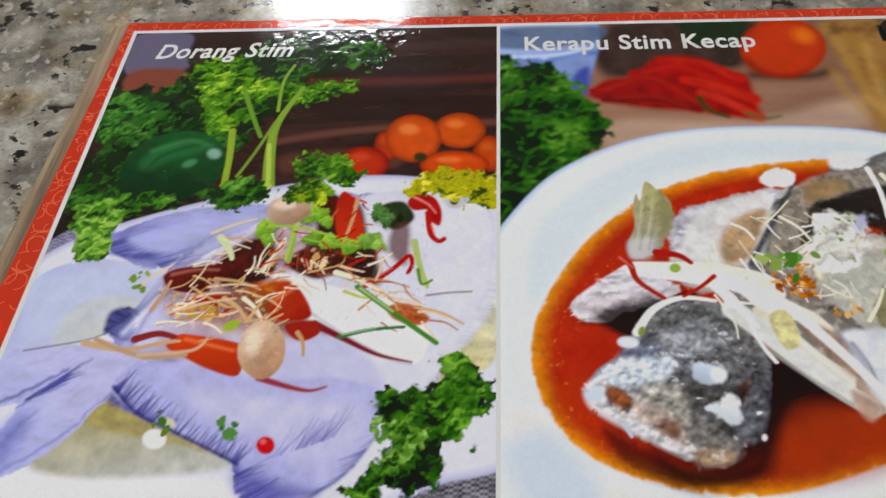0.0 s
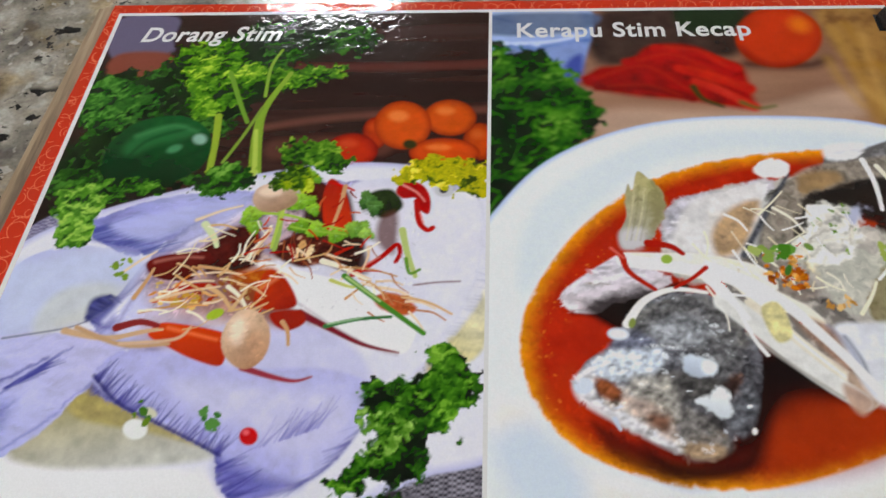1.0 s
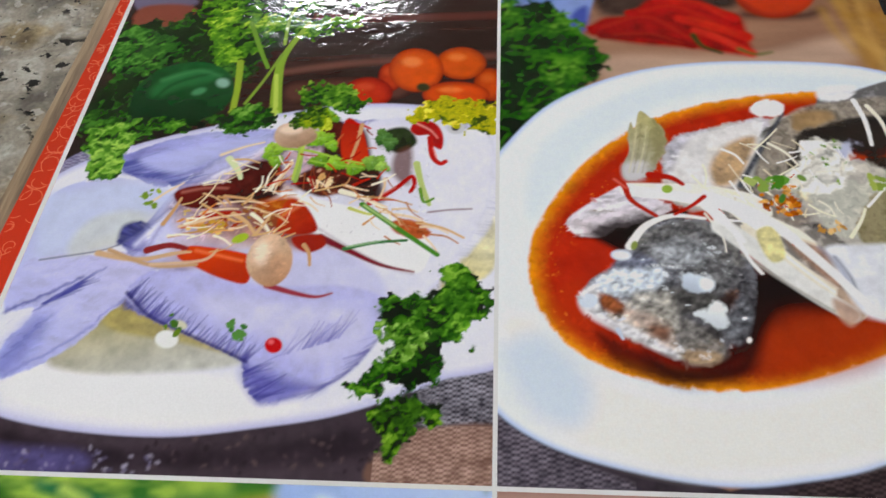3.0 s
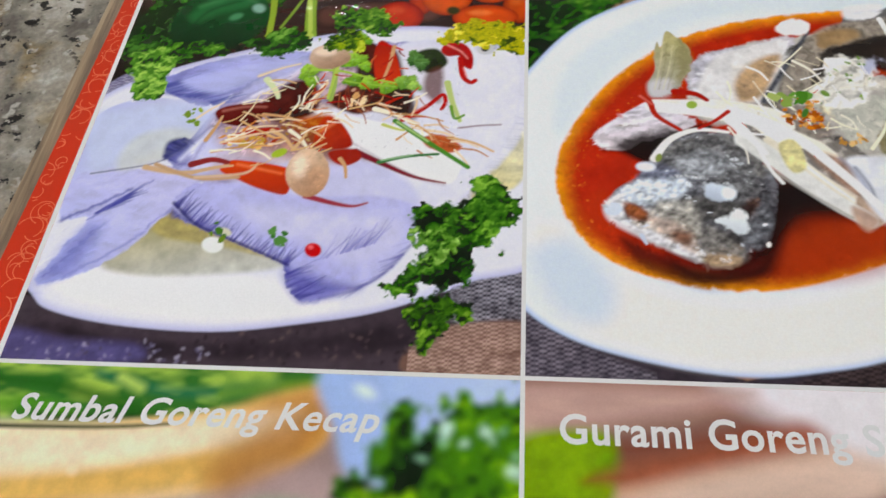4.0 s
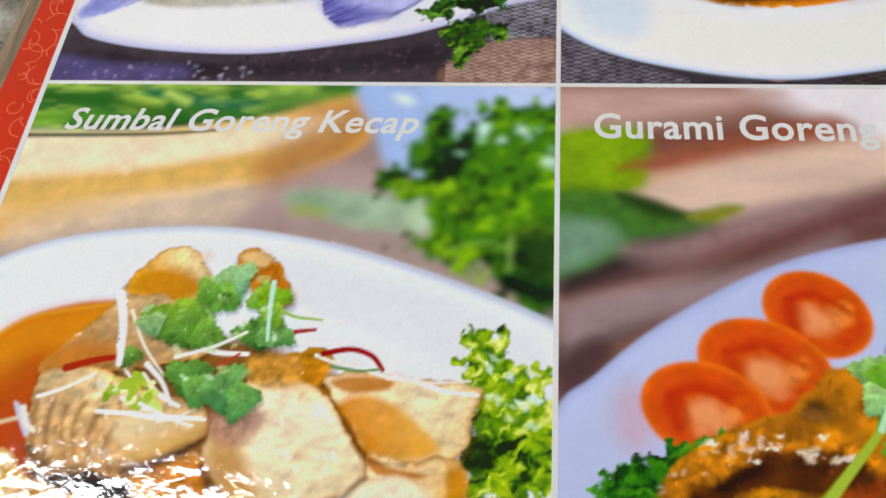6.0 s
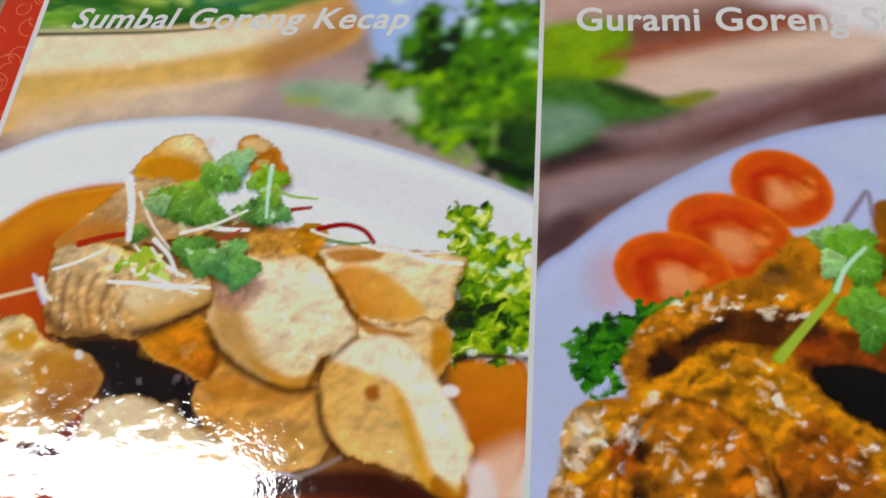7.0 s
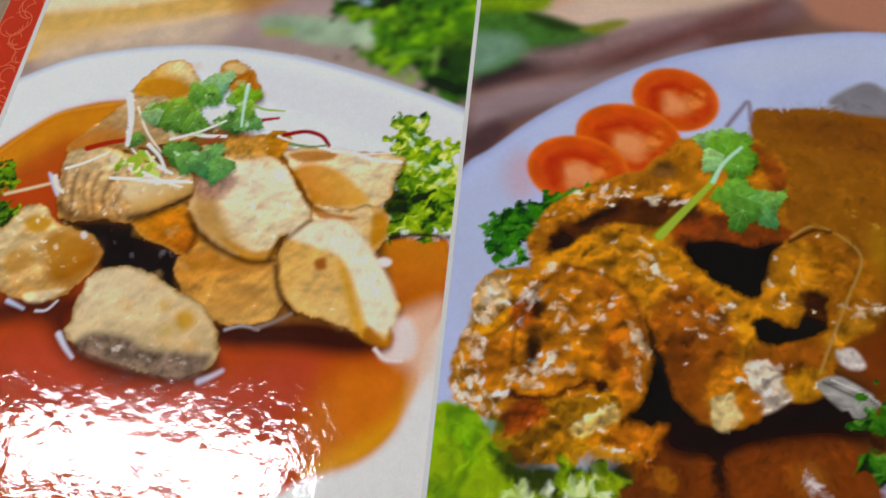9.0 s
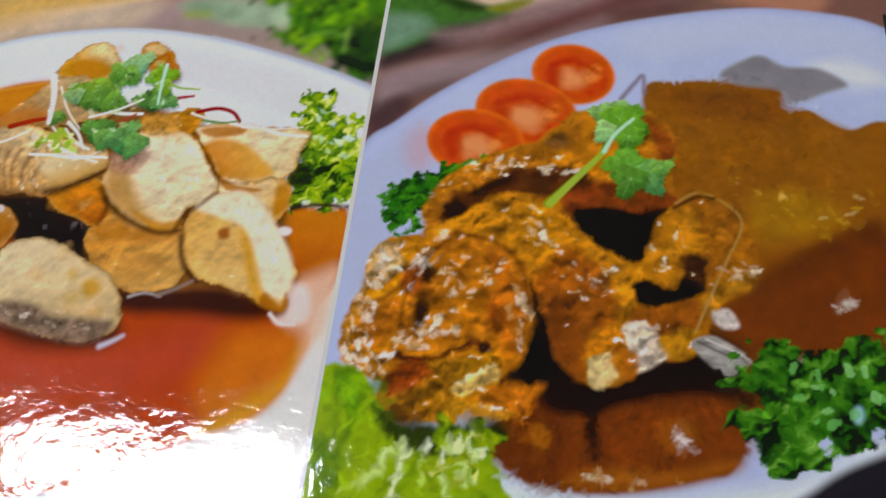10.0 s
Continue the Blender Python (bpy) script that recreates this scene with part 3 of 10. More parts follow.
        ink = np.clip(rgb * (1 + 0.018 * g), 0.003, 0.92).reshape(-1, 3)
        root = None
        for k, name in enumerate(self.names):
            f = quads[tag == k]
            if len(f) < 6:
                continue
            used, inv = np.unique(f, return_inverse=True)
            me = bpy.data.meshes.new(name)
            co = np.concatenate([V[used], np.full((len(used), 1), FACE)], 1)
            me.vertices.add(len(used))
            me.vertices.foreach_set("co", co.ravel())
            me.loops.add(f.size)
            me.loops.foreach_set("vertex_index", inv.ravel().astype(np.int32))
            me.polygons.add(len(f))
            me.polygons.foreach_set("loop_start", np.arange(0, f.size, 4, dtype=np.int32))
            me.update(calc_edges=True)
            att = me.color_attributes.new("ink", "FLOAT_COLOR", "POINT")
            att.data.foreach_set("color", np.concatenate([ink[used], np.ones((len(used), 1))], 1).astype(np.float32).ravel())
            me.materials.append(PRINT)
            ob = new(name, me)
            if root is None:
                root = tagged(ob, label)
                ob.parent = menu
            else:
                ob.parent = root
        return root


def title(text, x, y, size, shear, width, parent=None):
    """Bold white lettering with its foot at (x, y) millimetres, scaled to a width."""
    cu = bpy.data.curves.new("lettering", "FONT")
    cu.body, cu.size, cu.shear, cu.offset, cu.fill_mode = text, 1.0, shear, 0.02, "FRONT"
    cu.resolution_u = 4
    cu.space_character = 1.06
    ob = new("lettering", cu)
    me = bpy.data.meshes.new_from_object(ob.evaluated_get(bpy.context.evaluated_depsgraph_get()))
    bpy.data.objects.remove(ob)
    xs = [v.co.x for v in me.vertices]
    k = width / (max(xs) - min(xs))
    for v in me.vertices:
        v.co = ((x + (v.co.x - min(xs)) * k) / 1000, (-y + v.co.y * size) / 1000, FACE + 0.00004)
    me.name = "title"
    me.materials.clear()
    me.materials.append(WHITE_INK)
    out = new("title", me)
    out.parent = menu
    tagged(out, "white bold title lettering")
    return out



p1 = Photo(0.2, 0.2, 98.08, 141.28, "2b1d1a", "steamed_fish_photo")
p1.motif("wooden_wall")
p1.shape([-10.1, -3.1, 99.5, -2.8, 99.8, 59.5, 3.4, 60.9], "3b2420", soft=0.5, mott=0.45, mstep=2.5, aspect=9, sharp=True)
p1.line([51.4, 20.6, 77.1, 20.6, 99.6, 19.8], 2.89, "6a342e", soft=2, alpha=0.8)
p1.line([47.0, 28.3, 77.7, 28.1, 99.7, 27.5], 1.41, "2a1815", soft=1.5)
p1.line([46.6, 34.6, 71.2, 32.9, 99.7, 31.7], 1.94, "33201c", soft=2)
p1.line([45.0, 41.2, 64.9, 37.6, 99.7, 35.2], 2.18, "74473c", soft=2, alpha=0.9)
p1.line([50.2, 47.9, 60.6, 46.7, 73.8, 46.8], 6.10, "6b3f36", soft=3, alpha=0.8)
p1.line([64.4, 7.9, 99.6, 6.9], 3.56, "4a3432", soft=2, alpha=0.8)
p1.shape([-0.1, 1.5, 15.4, 0.9, 16.6, 9.2, 16.7, 15.4, 2.1, 16.6], "6d6680", soft=1.5)
p1.shape([3.2, 15.6, 17.4, 15.4, 18.2, 24.3, 12.7, 28.3, 3.4, 26.1], "8c4a3b", soft=2)
p1.motif("parsley")
p1.herb([1.3, 24.0, 17.9, 20.1, 22.8, 15.9, 34.4, 7.3, 51.5, 0.8, 63.9, 3.4, 68.0, 14.6, 51.1, 18.5, 41.1, 34.5, 35.1, 45.6, 32.1, 56.0, 16.0, 59.3, 4.0, 62.6, 1.2, 54.2, 3.3, 39.9], 70, 1.92, 11, dark='0c1a10', mids=('173415', '1f4519', '25511b'), lights=('37762a', '488830'), soft=0.8)
p1.motif("parsley")
p1.herb([-0.1, 37.9, 2.8, 24.1, 15.6, 28.3, 20.0, 31.4, 14.3, 39.0, 6.7, 41.7], 30, 1.42, 12, dark='123a18', mids=('286322', '397b2b'), lights=('5ca140',), soft=0.5)
p1.motif("celery")
p1.herb([19.5, 14.8, 32.0, 10.6, 39.7, 19.4, 48.5, 20.6, 60.0, 20.4, 60.6, 24.9, 49.8, 28.8, 41.6, 29.7, 36.9, 34.5, 30.7, 38.2, 26.6, 32.4, 22.8, 22.3], 85, 1.50, 13, dark='1c4a16', mids=('39741b', '4b8c22', '60a227'), lights=('87c23a', 'afdb4a'), soft=0.5)
p1.line([34.4, 37.3, 35.4, 45.6, 35.9, 54.4], 1.80, "93ad3a", 1.53)
p1.line([34.4, 22.5, 38.6, 32.6, 41.7, 39.3], 1.31, "6f9a34", 1.02)
p1.line([49.6, 22.7, 45.2, 34.6, 44.9, 43.9, 46.6, 56.9], 1.15, "86a83a", 3.16)
p1.line([44.5, 34.6, 41.5, 43.9, 38.4, 51.8], 0.83, "7c9c3a", 0.83)
p1.line([44.3, 42.1, 46.5, 56.1], 1.09, "b4c85a", 1.22, soft=0.6)
p1.line([46.1, 14.2, 44.2, 20.5, 44.5, 30.7], 0.74, "86aa40", 0.89)
p1.motif("green_pepper")
p1.shape([10.3, 52.5, 10.6, 45.4, 15.7, 39.0, 25.0, 37.2, 32.1, 41.0, 34.7, 47.1, 33.5, 53.5, 27.4, 58.0, 18.5, 59.0, 12.6, 56.8], "1d5a2a", soft=0.8, c2='0c3016', grad=(24.0, 39.1, 21.2, 59.3), mott=0.25, mstep=4)
p1.shape([14.3, 46.4, 19.1, 41.5, 27.1, 40.4, 29.3, 43.8, 21.8, 46.4, 16.0, 49.9], "2f7a40", soft=3, own=False, alpha=0.7)
p1.ell(31.5, 44.7, 1.63, 0.01, 0.37, 1.62, "8ab4a0", soft=1.4, own=False)
p1.ell(26.2, 47.7, 1.57, -0.84, 0.52, 1.00, "4a9060", soft=1.5, own=False)
p1.line([14.5, 54.3, 18.8, 45.5, 28.6, 41.0], 0.67, "123f1e", 0.53, soft=2, own=False, alpha=0.8)
p1.line([17.4, 57.3, 25.8, 51.7, 33.6, 47.8], 0.79, "14421f", 0.53, soft=2, own=False, alpha=0.8)
p1.line([16.3, 43.7, 24.4, 40.4, 30.3, 42.3], 0.96, "4a9458", 0.55, soft=2.4, own=False, alpha=0.7)
p1.motif("parsley")
p1.herb([1.2, 54.2, 5.4, 50.8, 10.8, 59.3, 7.9, 62.6, 3.0, 61.8], 14, 1.48, 14, dark='0e2a12', mids=('215119', '2e631e'), lights=('488830',))
p1.motif("cherry_tomato")
p1.ell(96.5, 45.2, 3.88, 0.03, 0.09, 5.55, "c84a1c", soft=0.7, rim='8a2a14', rimw=2.2, mott=0.12, mstep=3)
p1.ell(95.9, 43.2, 1.37, 0.01, 0.02, 1.26, "d86a30", soft=2.2, own=False, alpha=0.8)
p1.motif("cherry_tomato")
p1.ell(89.4, 37.9, 6.12, 0.06, 0.22, 5.83, "d5561c", soft=0.7, rim='98301a', rimw=2.2, mott=0.12, mstep=3)
p1.ell(88.3, 35.8, 2.16, 0.02, 0.05, 1.32, "ea8240", soft=2.2, own=False, alpha=0.8)
p1.motif("cherry_tomato")
p1.ell(72.4, 42.7, 2.92, 0.02, 0.47, 4.99, "c03a1a", soft=0.7, rim='8a2414', rimw=2.2, mott=0.12, mstep=3)
p1.ell(71.8, 40.9, 1.03, 0.01, 0.11, 1.12, "cc5028", soft=2.2, own=False, alpha=0.8)
p1.motif("cherry_tomato")
p1.ell(78.5, 40.2, 6.65, 0.06, 0.56, 7.70, "d9561c", soft=0.7, rim='a53214', rimw=2.2, mott=0.12, mstep=3)
p1.ell(77.3, 37.4, 2.35, 0.02, 0.13, 1.76, "ee8a48", soft=2.2, own=False, alpha=0.8)
p1.motif("cherry_tomato")
p1.ell(67.6, 48.0, 5.88, 0.04, 0.57, 5.17, "c4301a", soft=0.7, rim='8a1c14', rimw=2.2, mott=0.12, mstep=3)
p1.ell(66.5, 46.1, 2.08, 0.01, 0.13, 1.17, "d85030", soft=2.2, own=False, alpha=0.8)
p1.motif("cherry_tomato")
p1.ell(88.5, 48.8, 7.96, 0.05, 0.19, 4.43, "da4e1a", soft=0.7, rim='a02c12', rimw=2.2, mott=0.12, mstep=3)
p1.ell(87.2, 47.2, 2.81, 0.02, 0.05, 1.00, "ee8040", soft=2.2, own=False, alpha=0.8)
p1.ell(80.6, 46.3, 1.57, 0.01, 0.10, 1.40, "3a3a18", soft=1, own=False)
p1.motif("woven_mat")
p1.shape([-7.9, 127.0, 35.7, 130.4, 98.1, 114.0, 100.8, 143.2, -0.1, 144.9], "4b3f48", soft=0.5, sharp=True, mott=0.25, mstep=3)
p1.mat([84.0, 124.2, 99.7, 113.9, 99.8, 130.8, 86.6, 131.9], 1.50, "35323c", "a6a2ae", soft=1.2)
p1.mat([77.8, 136.2, 84.5, 131.9, 99.8, 131.0, 99.9, 141.7, 78.3, 142.0], 1.35, "7c5c50", "c4a294", soft=1.2)
p1.mat([-1.4, 75.8, 0.6, 69.6, 8.2, 65.0, 11.6, 69.5, 6.1, 74.0], 1.40, "6a6488", "b4b0c8", soft=0.6)
p1.shape([5.9, 133.1, 26.7, 136.4, 58.1, 135.3, 80.3, 130.1, 80.7, 135.6, 56.8, 139.4, 6.6, 140.4], "3a2f38", soft=3, mott=0.3, mstep=4)
p1.shape([0.0, 135.0, 11.7, 136.9, 25.9, 137.5, 26.1, 141.3, 0.6, 141.7], "5a5284", soft=3, mott=0.2, mstep=2)
p1.spots([2.7, 136.1, 16.0, 136.7, 37.5, 137.1, 40.6, 140.8, 2.8, 141.6], 60, 0.43, ('8a84a8', '6a6284', 'a8a2b8', '584c58'), 374, soft=0.8, alpha=0.6)
p1.spots([37.2, 136.0, 78.3, 131.3, 79.1, 139.4, 40.6, 140.8], 50, 0.53, ('5a4a50', '6e5a5a', '2c2228'), 375, soft=1, alpha=0.6)
p1.motif("plate")
p1.shape([-11.1, 116.9, 0.6, 126.7, 6.1, 130.7, 20.4, 133.6, 40.0, 134.5, 57.5, 132.2, 71.8, 129.2, 87.1, 122.9, 105.1, 112.5, 105.9, 62.6, 84.6, 53.0, 57.4, 53.0, 18.2, 64.0, -2.4, 76.7, -12.0, 100.1], "e0e0ea", soft=0.6, rim='b7b8de', rimw=2.2)
p1.shape([-0.8, 121.8, 12.1, 128.8, 39.4, 132.0, 63.3, 128.3, 48.2, 122.8, 22.0, 121.1, 6.1, 121.6], "eceaec", soft=4, own=False)
p1.motif("broth")
p1.shape([13.4, 119.5, 16.4, 110.8, 24.3, 105.1, 42.1, 110.2, 51.4, 116.5, 49.9, 120.3, 33.6, 122.3, 20.1, 122.4], "c6c6bc", soft=2, c2='a59a62', grad=(33.5, 122.0, 29.4, 106.4), mott=0.18, mstep=3)
p1.shape([21.9, 109.3, 29.4, 106.4, 47.8, 115.3, 50.6, 118.4, 37.6, 115.6, 24.3, 113.3], "b0a05e", soft=1.5, own=False, alpha=0.8, mott=0.3, mstep=2)
p1.shape([86.9, 98.1, 91.3, 89.2, 97.7, 82.9, 97.9, 97.9, 89.4, 102.3, 84.9, 103.8], "c4b87a", soft=1.2, mott=0.25, mstep=2, c2='e0dcc0', grad=(87.1, 100.9, 97.8, 86.0))
p1.motif("fish_tail")
p1.shape([13.0, 70.8, 17.4, 66.0, 31.3, 61.1, 47.5, 60.1, 53.6, 64.7, 42.4, 69.3, 32.6, 72.9, 25.8, 77.6, 19.3, 75.6], "aeb0e2", soft=0.6, c2='8a8cd0', grad=(35.2, 66.6, 20.0, 75.6), mott=0.18, mstep=1.2, aspect=4)
p1.line([14.7, 73.6, 25.0, 74.7, 32.4, 72.0], 0.94, "6a6cba", 0.40, soft=1.2, own=False, alpha=0.7)
p1.motif("fish_piece")
p1.shape([-0.4, 99.1, -0.6, 85.9, 2.2, 78.4, 11.8, 75.0, 22.3, 76.9, 26.9, 82.2, 24.8, 88.7, 16.4, 94.7, 6.0, 97.5], "b6bce6", soft=0.7, c2='cfcfe2', grad=(-1.1, 84.3, 23.5, 88.7), mott=0.06, mstep=5)
p1.shape([10.0, 90.5, 14.5, 84.1, 23.7, 79.8, 27.3, 83.9, 22.9, 91.1, 15.0, 94.3], "d0d0cc", soft=2, own=False, alpha=0.7)
p1.motif("fish_tail")
p1.shape([1.2, 109.1, 1.1, 98.0, 14.2, 95.8, 30.2, 95.1, 27.9, 100.7, 23.1, 109.3, 16.4, 118.1, 6.9, 123.8, 1.2, 124.5, 3.5, 117.8, 7.4, 109.0], "b4b8e8", soft=0.6, c2='c6c4ea', grad=(3.8, 121.7, 24.7, 97.9), mott=0.12, mstep=1.5, aspect=3)
p1.line([1.6, 109.5, 8.7, 105.5, 14.6, 101.0], 0.60, "4a4cae", 0.36, soft=1.2, own=False)
p1.line([7.6, 109.4, 11.1, 105.4, 18.8, 98.7], 0.36, "6a6cc0", 0.24, soft=1, own=False)
p1.shape([1.2, 124.5, 3.7, 118.5, 7.2, 111.7, 10.5, 111.0, 9.7, 118.9, 6.6, 123.1], "7278cc", soft=5, own=False, alpha=0.7)
p1.line([2.2, 123.6, 4.7, 121.0], 0.34, "5058b4", 0.17, soft=0.7, own=False, alpha=0.5)
p1.line([2.9, 122.6, 5.3, 120.0], 0.34, "9aa0e0", 0.17, soft=0.7, own=False, alpha=0.5)
p1.line([3.5, 121.5, 6.0, 118.9], 0.34, "5058b4", 0.17, soft=0.7, own=False, alpha=0.5)
p1.line([4.2, 120.5, 6.7, 117.9], 0.35, "9aa0e0", 0.17, soft=0.7, own=False, alpha=0.5)
p1.line([4.8, 119.5, 7.4, 116.8], 0.35, "5058b4", 0.17, soft=0.7, own=False, alpha=0.5)
p1.line([5.5, 118.4, 8.0, 115.7], 0.35, "9aa0e0", 0.17, soft=0.7, own=False, alpha=0.5)
p1.line([6.1, 117.4, 8.7, 114.7], 0.35, "5058b4", 0.17, soft=0.7, own=False, alpha=0.5)
p1.line([6.8, 116.3, 9.4, 113.6], 0.35, "9aa0e0", 0.17, soft=0.7, own=False, alpha=0.5)
p1.line([7.5, 115.2, 10.1, 112.5], 0.35, "5058b4", 0.18, soft=0.7, own=False, alpha=0.5)
p1.line([8.2, 114.1, 10.8, 111.4], 0.35, "9aa0e0", 0.18, soft=0.7, own=False, alpha=0.5)
p1.line([8.9, 113.0, 11.5, 110.3], 0.35, "5058b4", 0.18, soft=0.7, own=False, alpha=0.5)
p1.line([9.5, 112.0, 12.2, 109.2], 0.35, "9aa0e0", 0.18, soft=0.7, own=False, alpha=0.5)
p1.line([6.6, 123.1, 17.7, 114.8, 26.3, 103.7], 0.45, "8a8cd2", 0.34, soft=1, own=False)
p1.motif("pomfret")
p1.shape([19.9, 91.9, 24.3, 87.1, 28.1, 78.9, 37.9, 66.6, 52.8, 59.2, 71.4, 56.8, 87.5, 57.5, 95.5, 61.7, 97.8, 68.8, 96.4, 78.1, 92.5, 90.7, 85.9, 101.0, 80.4, 104.5, 74.6, 104.0, 69.4, 108.2, 52.6, 104.5, 31.2, 99.2, 23.7, 96.4], "b6b6de", soft=0.6, mott=0.12, mstep=4, rim='8c8ec4', rimw=1.8)
p1.shape([19.4, 92.2, 24.4, 87.4, 31.2, 83.8, 26.4, 94.9], "5c5cb4", soft=1.4, own=False, alpha=0.8)
p1.shape([24.8, 88.7, 34.4, 75.4, 48.3, 64.7, 54.7, 71.8, 40.1, 83.7, 30.1, 94.8], "dadaf2", soft=2, own=False)
p1.shape([69.2, 60.9, 79.6, 59.0, 88.9, 58.6, 96.2, 62.2, 97.8, 68.8, 95.8, 79.7, 91.9, 89.9, 86.7, 93.7, 79.0, 86.3, 72.0, 76.7], "e6e4ee", soft=1, own=False, mott=0.05, mstep=3)
p1.shape([71.0, 66.4, 77.2, 61.8, 85.3, 66.3, 86.0, 79.8, 79.0, 86.3, 73.4, 78.3], "b8a8b0", soft=3, own=False, alpha=0.6, mott=0.3, mstep=2)
p1.shape([49.8, 77.3, 55.5, 77.2, 63.6, 80.9, 74.2, 86.4, 85.4, 90.8, 90.2, 92.2, 83.6, 101.0, 78.8, 98.3, 68.9, 94.1, 62.2, 88.9, 56.5, 83.5], "eceaf0", soft=0.8, own=False, rim='c6bcc8', rimw=1.2)
p1.ell(88.7, 59.9, 2.63, 0.31, -0.05, 2.01, "9aa0a8", soft=0.6, own=False)
p1.ell(88.7, 59.9, 1.31, -0.01, 0.04, 1.10, "2a2c34", soft=0.5, own=False)
p1.line([83.5, 57.1, 88.8, 56.4, 95.5, 61.2, 97.8, 68.8, 96.4, 78.9, 92.5, 89.9], 0.53, "8a8a9a", 0.40, soft=0.8, own=False, alpha=0.8)
p1.motif("pomfret_tail")
p1.shape([25.1, 107.2, 27.7, 100.0, 39.5, 98.3, 57.0, 102.3, 68.2, 98.5, 74.8, 99.1, 76.0, 106.7, 75.5, 112.7, 70.5, 117.9, 65.4, 121.1, 62.7, 124.8, 58.7, 126.7, 55.2, 126.5, 52.3, 121.5, 50.6, 118.4, 43.1, 114.8, 34.3, 111.7], "b9b9e8", soft=0.6, c2='9c9cdc', grad=(59.2, 101.5, 54.1, 125.1), mott=0.12, mstep=1.6, aspect=0.4)
p1.line([25.1, 107.2, 30.1, 109.1, 42.6, 112.6, 51.3, 118.4], 1.42, "4a4690", 1.07, soft=2.4, own=False, alpha=0.9)
p1.line([25.5, 106.8, 27.3, 109.2], 0.36, "4a4690", 0.18, soft=0.6, own=False, alpha=0.7)
p1.line([27.3, 107.8, 29.0, 109.8], 0.35, "7a78c0", 0.18, soft=0.6, own=False, alpha=0.7)
p1.line([29.1, 108.9, 30.7, 110.5], 0.35, "4a4690", 0.18, soft=0.6, own=False, alpha=0.7)
p1.line([30.6, 108.7, 32.4, 111.1], 0.35, "7a78c0", 0.18, soft=0.6, own=False, alpha=0.7)
p1.line([32.4, 109.8, 34.1, 111.7], 0.35, "4a4690", 0.18, soft=0.6, own=False, alpha=0.7)
p1.line([34.2, 110.8, 35.8, 112.4], 0.35, "7a78c0", 0.17, soft=0.6, own=False, alpha=0.7)
p1.line([35.7, 110.6, 37.4, 113.0], 0.35, "4a4690", 0.17, soft=0.6, own=False, alpha=0.7)
p1.line([37.4, 111.7, 39.1, 113.6], 0.35, "7a78c0", 0.17, soft=0.6, own=False, alpha=0.7)
p1.line([39.2, 112.7, 40.7, 114.2], 0.34, "4a4690", 0.17, soft=0.6, own=False, alpha=0.7)
p1.line([40.6, 112.5, 42.3, 114.8], 0.34, "7a78c0", 0.17, soft=0.6, own=False, alpha=0.7)
p1.line([42.4, 113.5, 43.9, 115.4], 0.34, "4a4690", 0.17, soft=0.6, own=False, alpha=0.7)
p1.line([44.1, 114.5, 45.5, 116.0], 0.34, "7a78c0", 0.17, soft=0.6, own=False, alpha=0.7)
p1.line([45.5, 114.4, 47.1, 116.6], 0.34, "4a4690", 0.17, soft=0.6, own=False, alpha=0.7)
p1.line([47.2, 115.3, 48.7, 117.2], 0.34, "7a78c0", 0.17, soft=0.6, own=False, alpha=0.7)
p1.line([48.9, 116.3, 50.3, 117.8], 0.34, "4a4690", 0.17, soft=0.6, own=False, alpha=0.7)
p1.line([50.3, 116.2, 51.9, 118.4], 0.34, "7a78c0", 0.17, soft=0.6, own=False, alpha=0.7)
p1.shape([51.8, 118.4, 55.7, 122.0, 60.4, 123.7, 66.4, 119.9, 62.8, 125.1, 58.8, 127.1, 55.3, 126.8], "4a4cb4", soft=2, own=False, alpha=0.9)
p1.line([59.2, 112.4, 58.0, 115.7, 56.6, 119.2], 0.34, "6c6ec6", 0.11, soft=0.5, own=False, alpha=0.7)
p1.line([60.2, 112.8, 58.9, 116.1, 57.4, 119.5], 0.34, "6c6ec6", 0.11, soft=0.5, own=False, alpha=0.7)
p1.line([61.3, 113.2, 59.9, 116.4, 58.2, 119.8], 0.34, "6c6ec6", 0.11, soft=0.5, own=False, alpha=0.7)
p1.line([62.4, 113.5, 60.8, 116.8, 59.1, 120.2], 0.34, "6c6ec6", 0.11, soft=0.5, own=False, alpha=0.7)
p1.line([63.4, 113.9, 61.8, 117.1, 59.9, 120.5], 0.34, "6c6ec6", 0.11, soft=0.5, own=False, alpha=0.7)
p1.line([64.5, 114.2, 62.7, 117.5, 60.7, 120.9], 0.33, "6c6ec6", 0.11, soft=0.5, own=False, alpha=0.7)
p1.line([65.5, 114.6, 63.7, 117.8, 61.5, 121.2], 0.33, "6c6ec6", 0.11, soft=0.5, own=False, alpha=0.7)
p1.line([66.6, 115.0, 64.6, 118.2, 62.3, 121.6], 0.33, "6c6ec6", 0.11, soft=0.5, own=False, alpha=0.7)
p1.line([67.6, 115.3, 65.5, 118.5, 63.2, 121.9], 0.33, "6c6ec6", 0.11, soft=0.5, own=False, alpha=0.7)
p1.line([54.0, 125.8, 54.9, 123.3], 0.38, "4042a0", 0.11, soft=0.4, own=False)
p1.line([55.1, 125.5, 55.9, 122.9], 0.38, "4042a0", 0.11, soft=0.4, own=False)
p1.line([56.1, 125.3, 56.9, 122.5], 0.38, "4042a0", 0.11, soft=0.4, own=False)
p1.line([57.1, 125.0, 57.9, 122.1], 0.38, "4042a0", 0.11, soft=0.4, own=False)
p1.line([58.2, 124.7, 59.0, 121.7], 0.38, "4042a0", 0.11, soft=0.4, own=False)
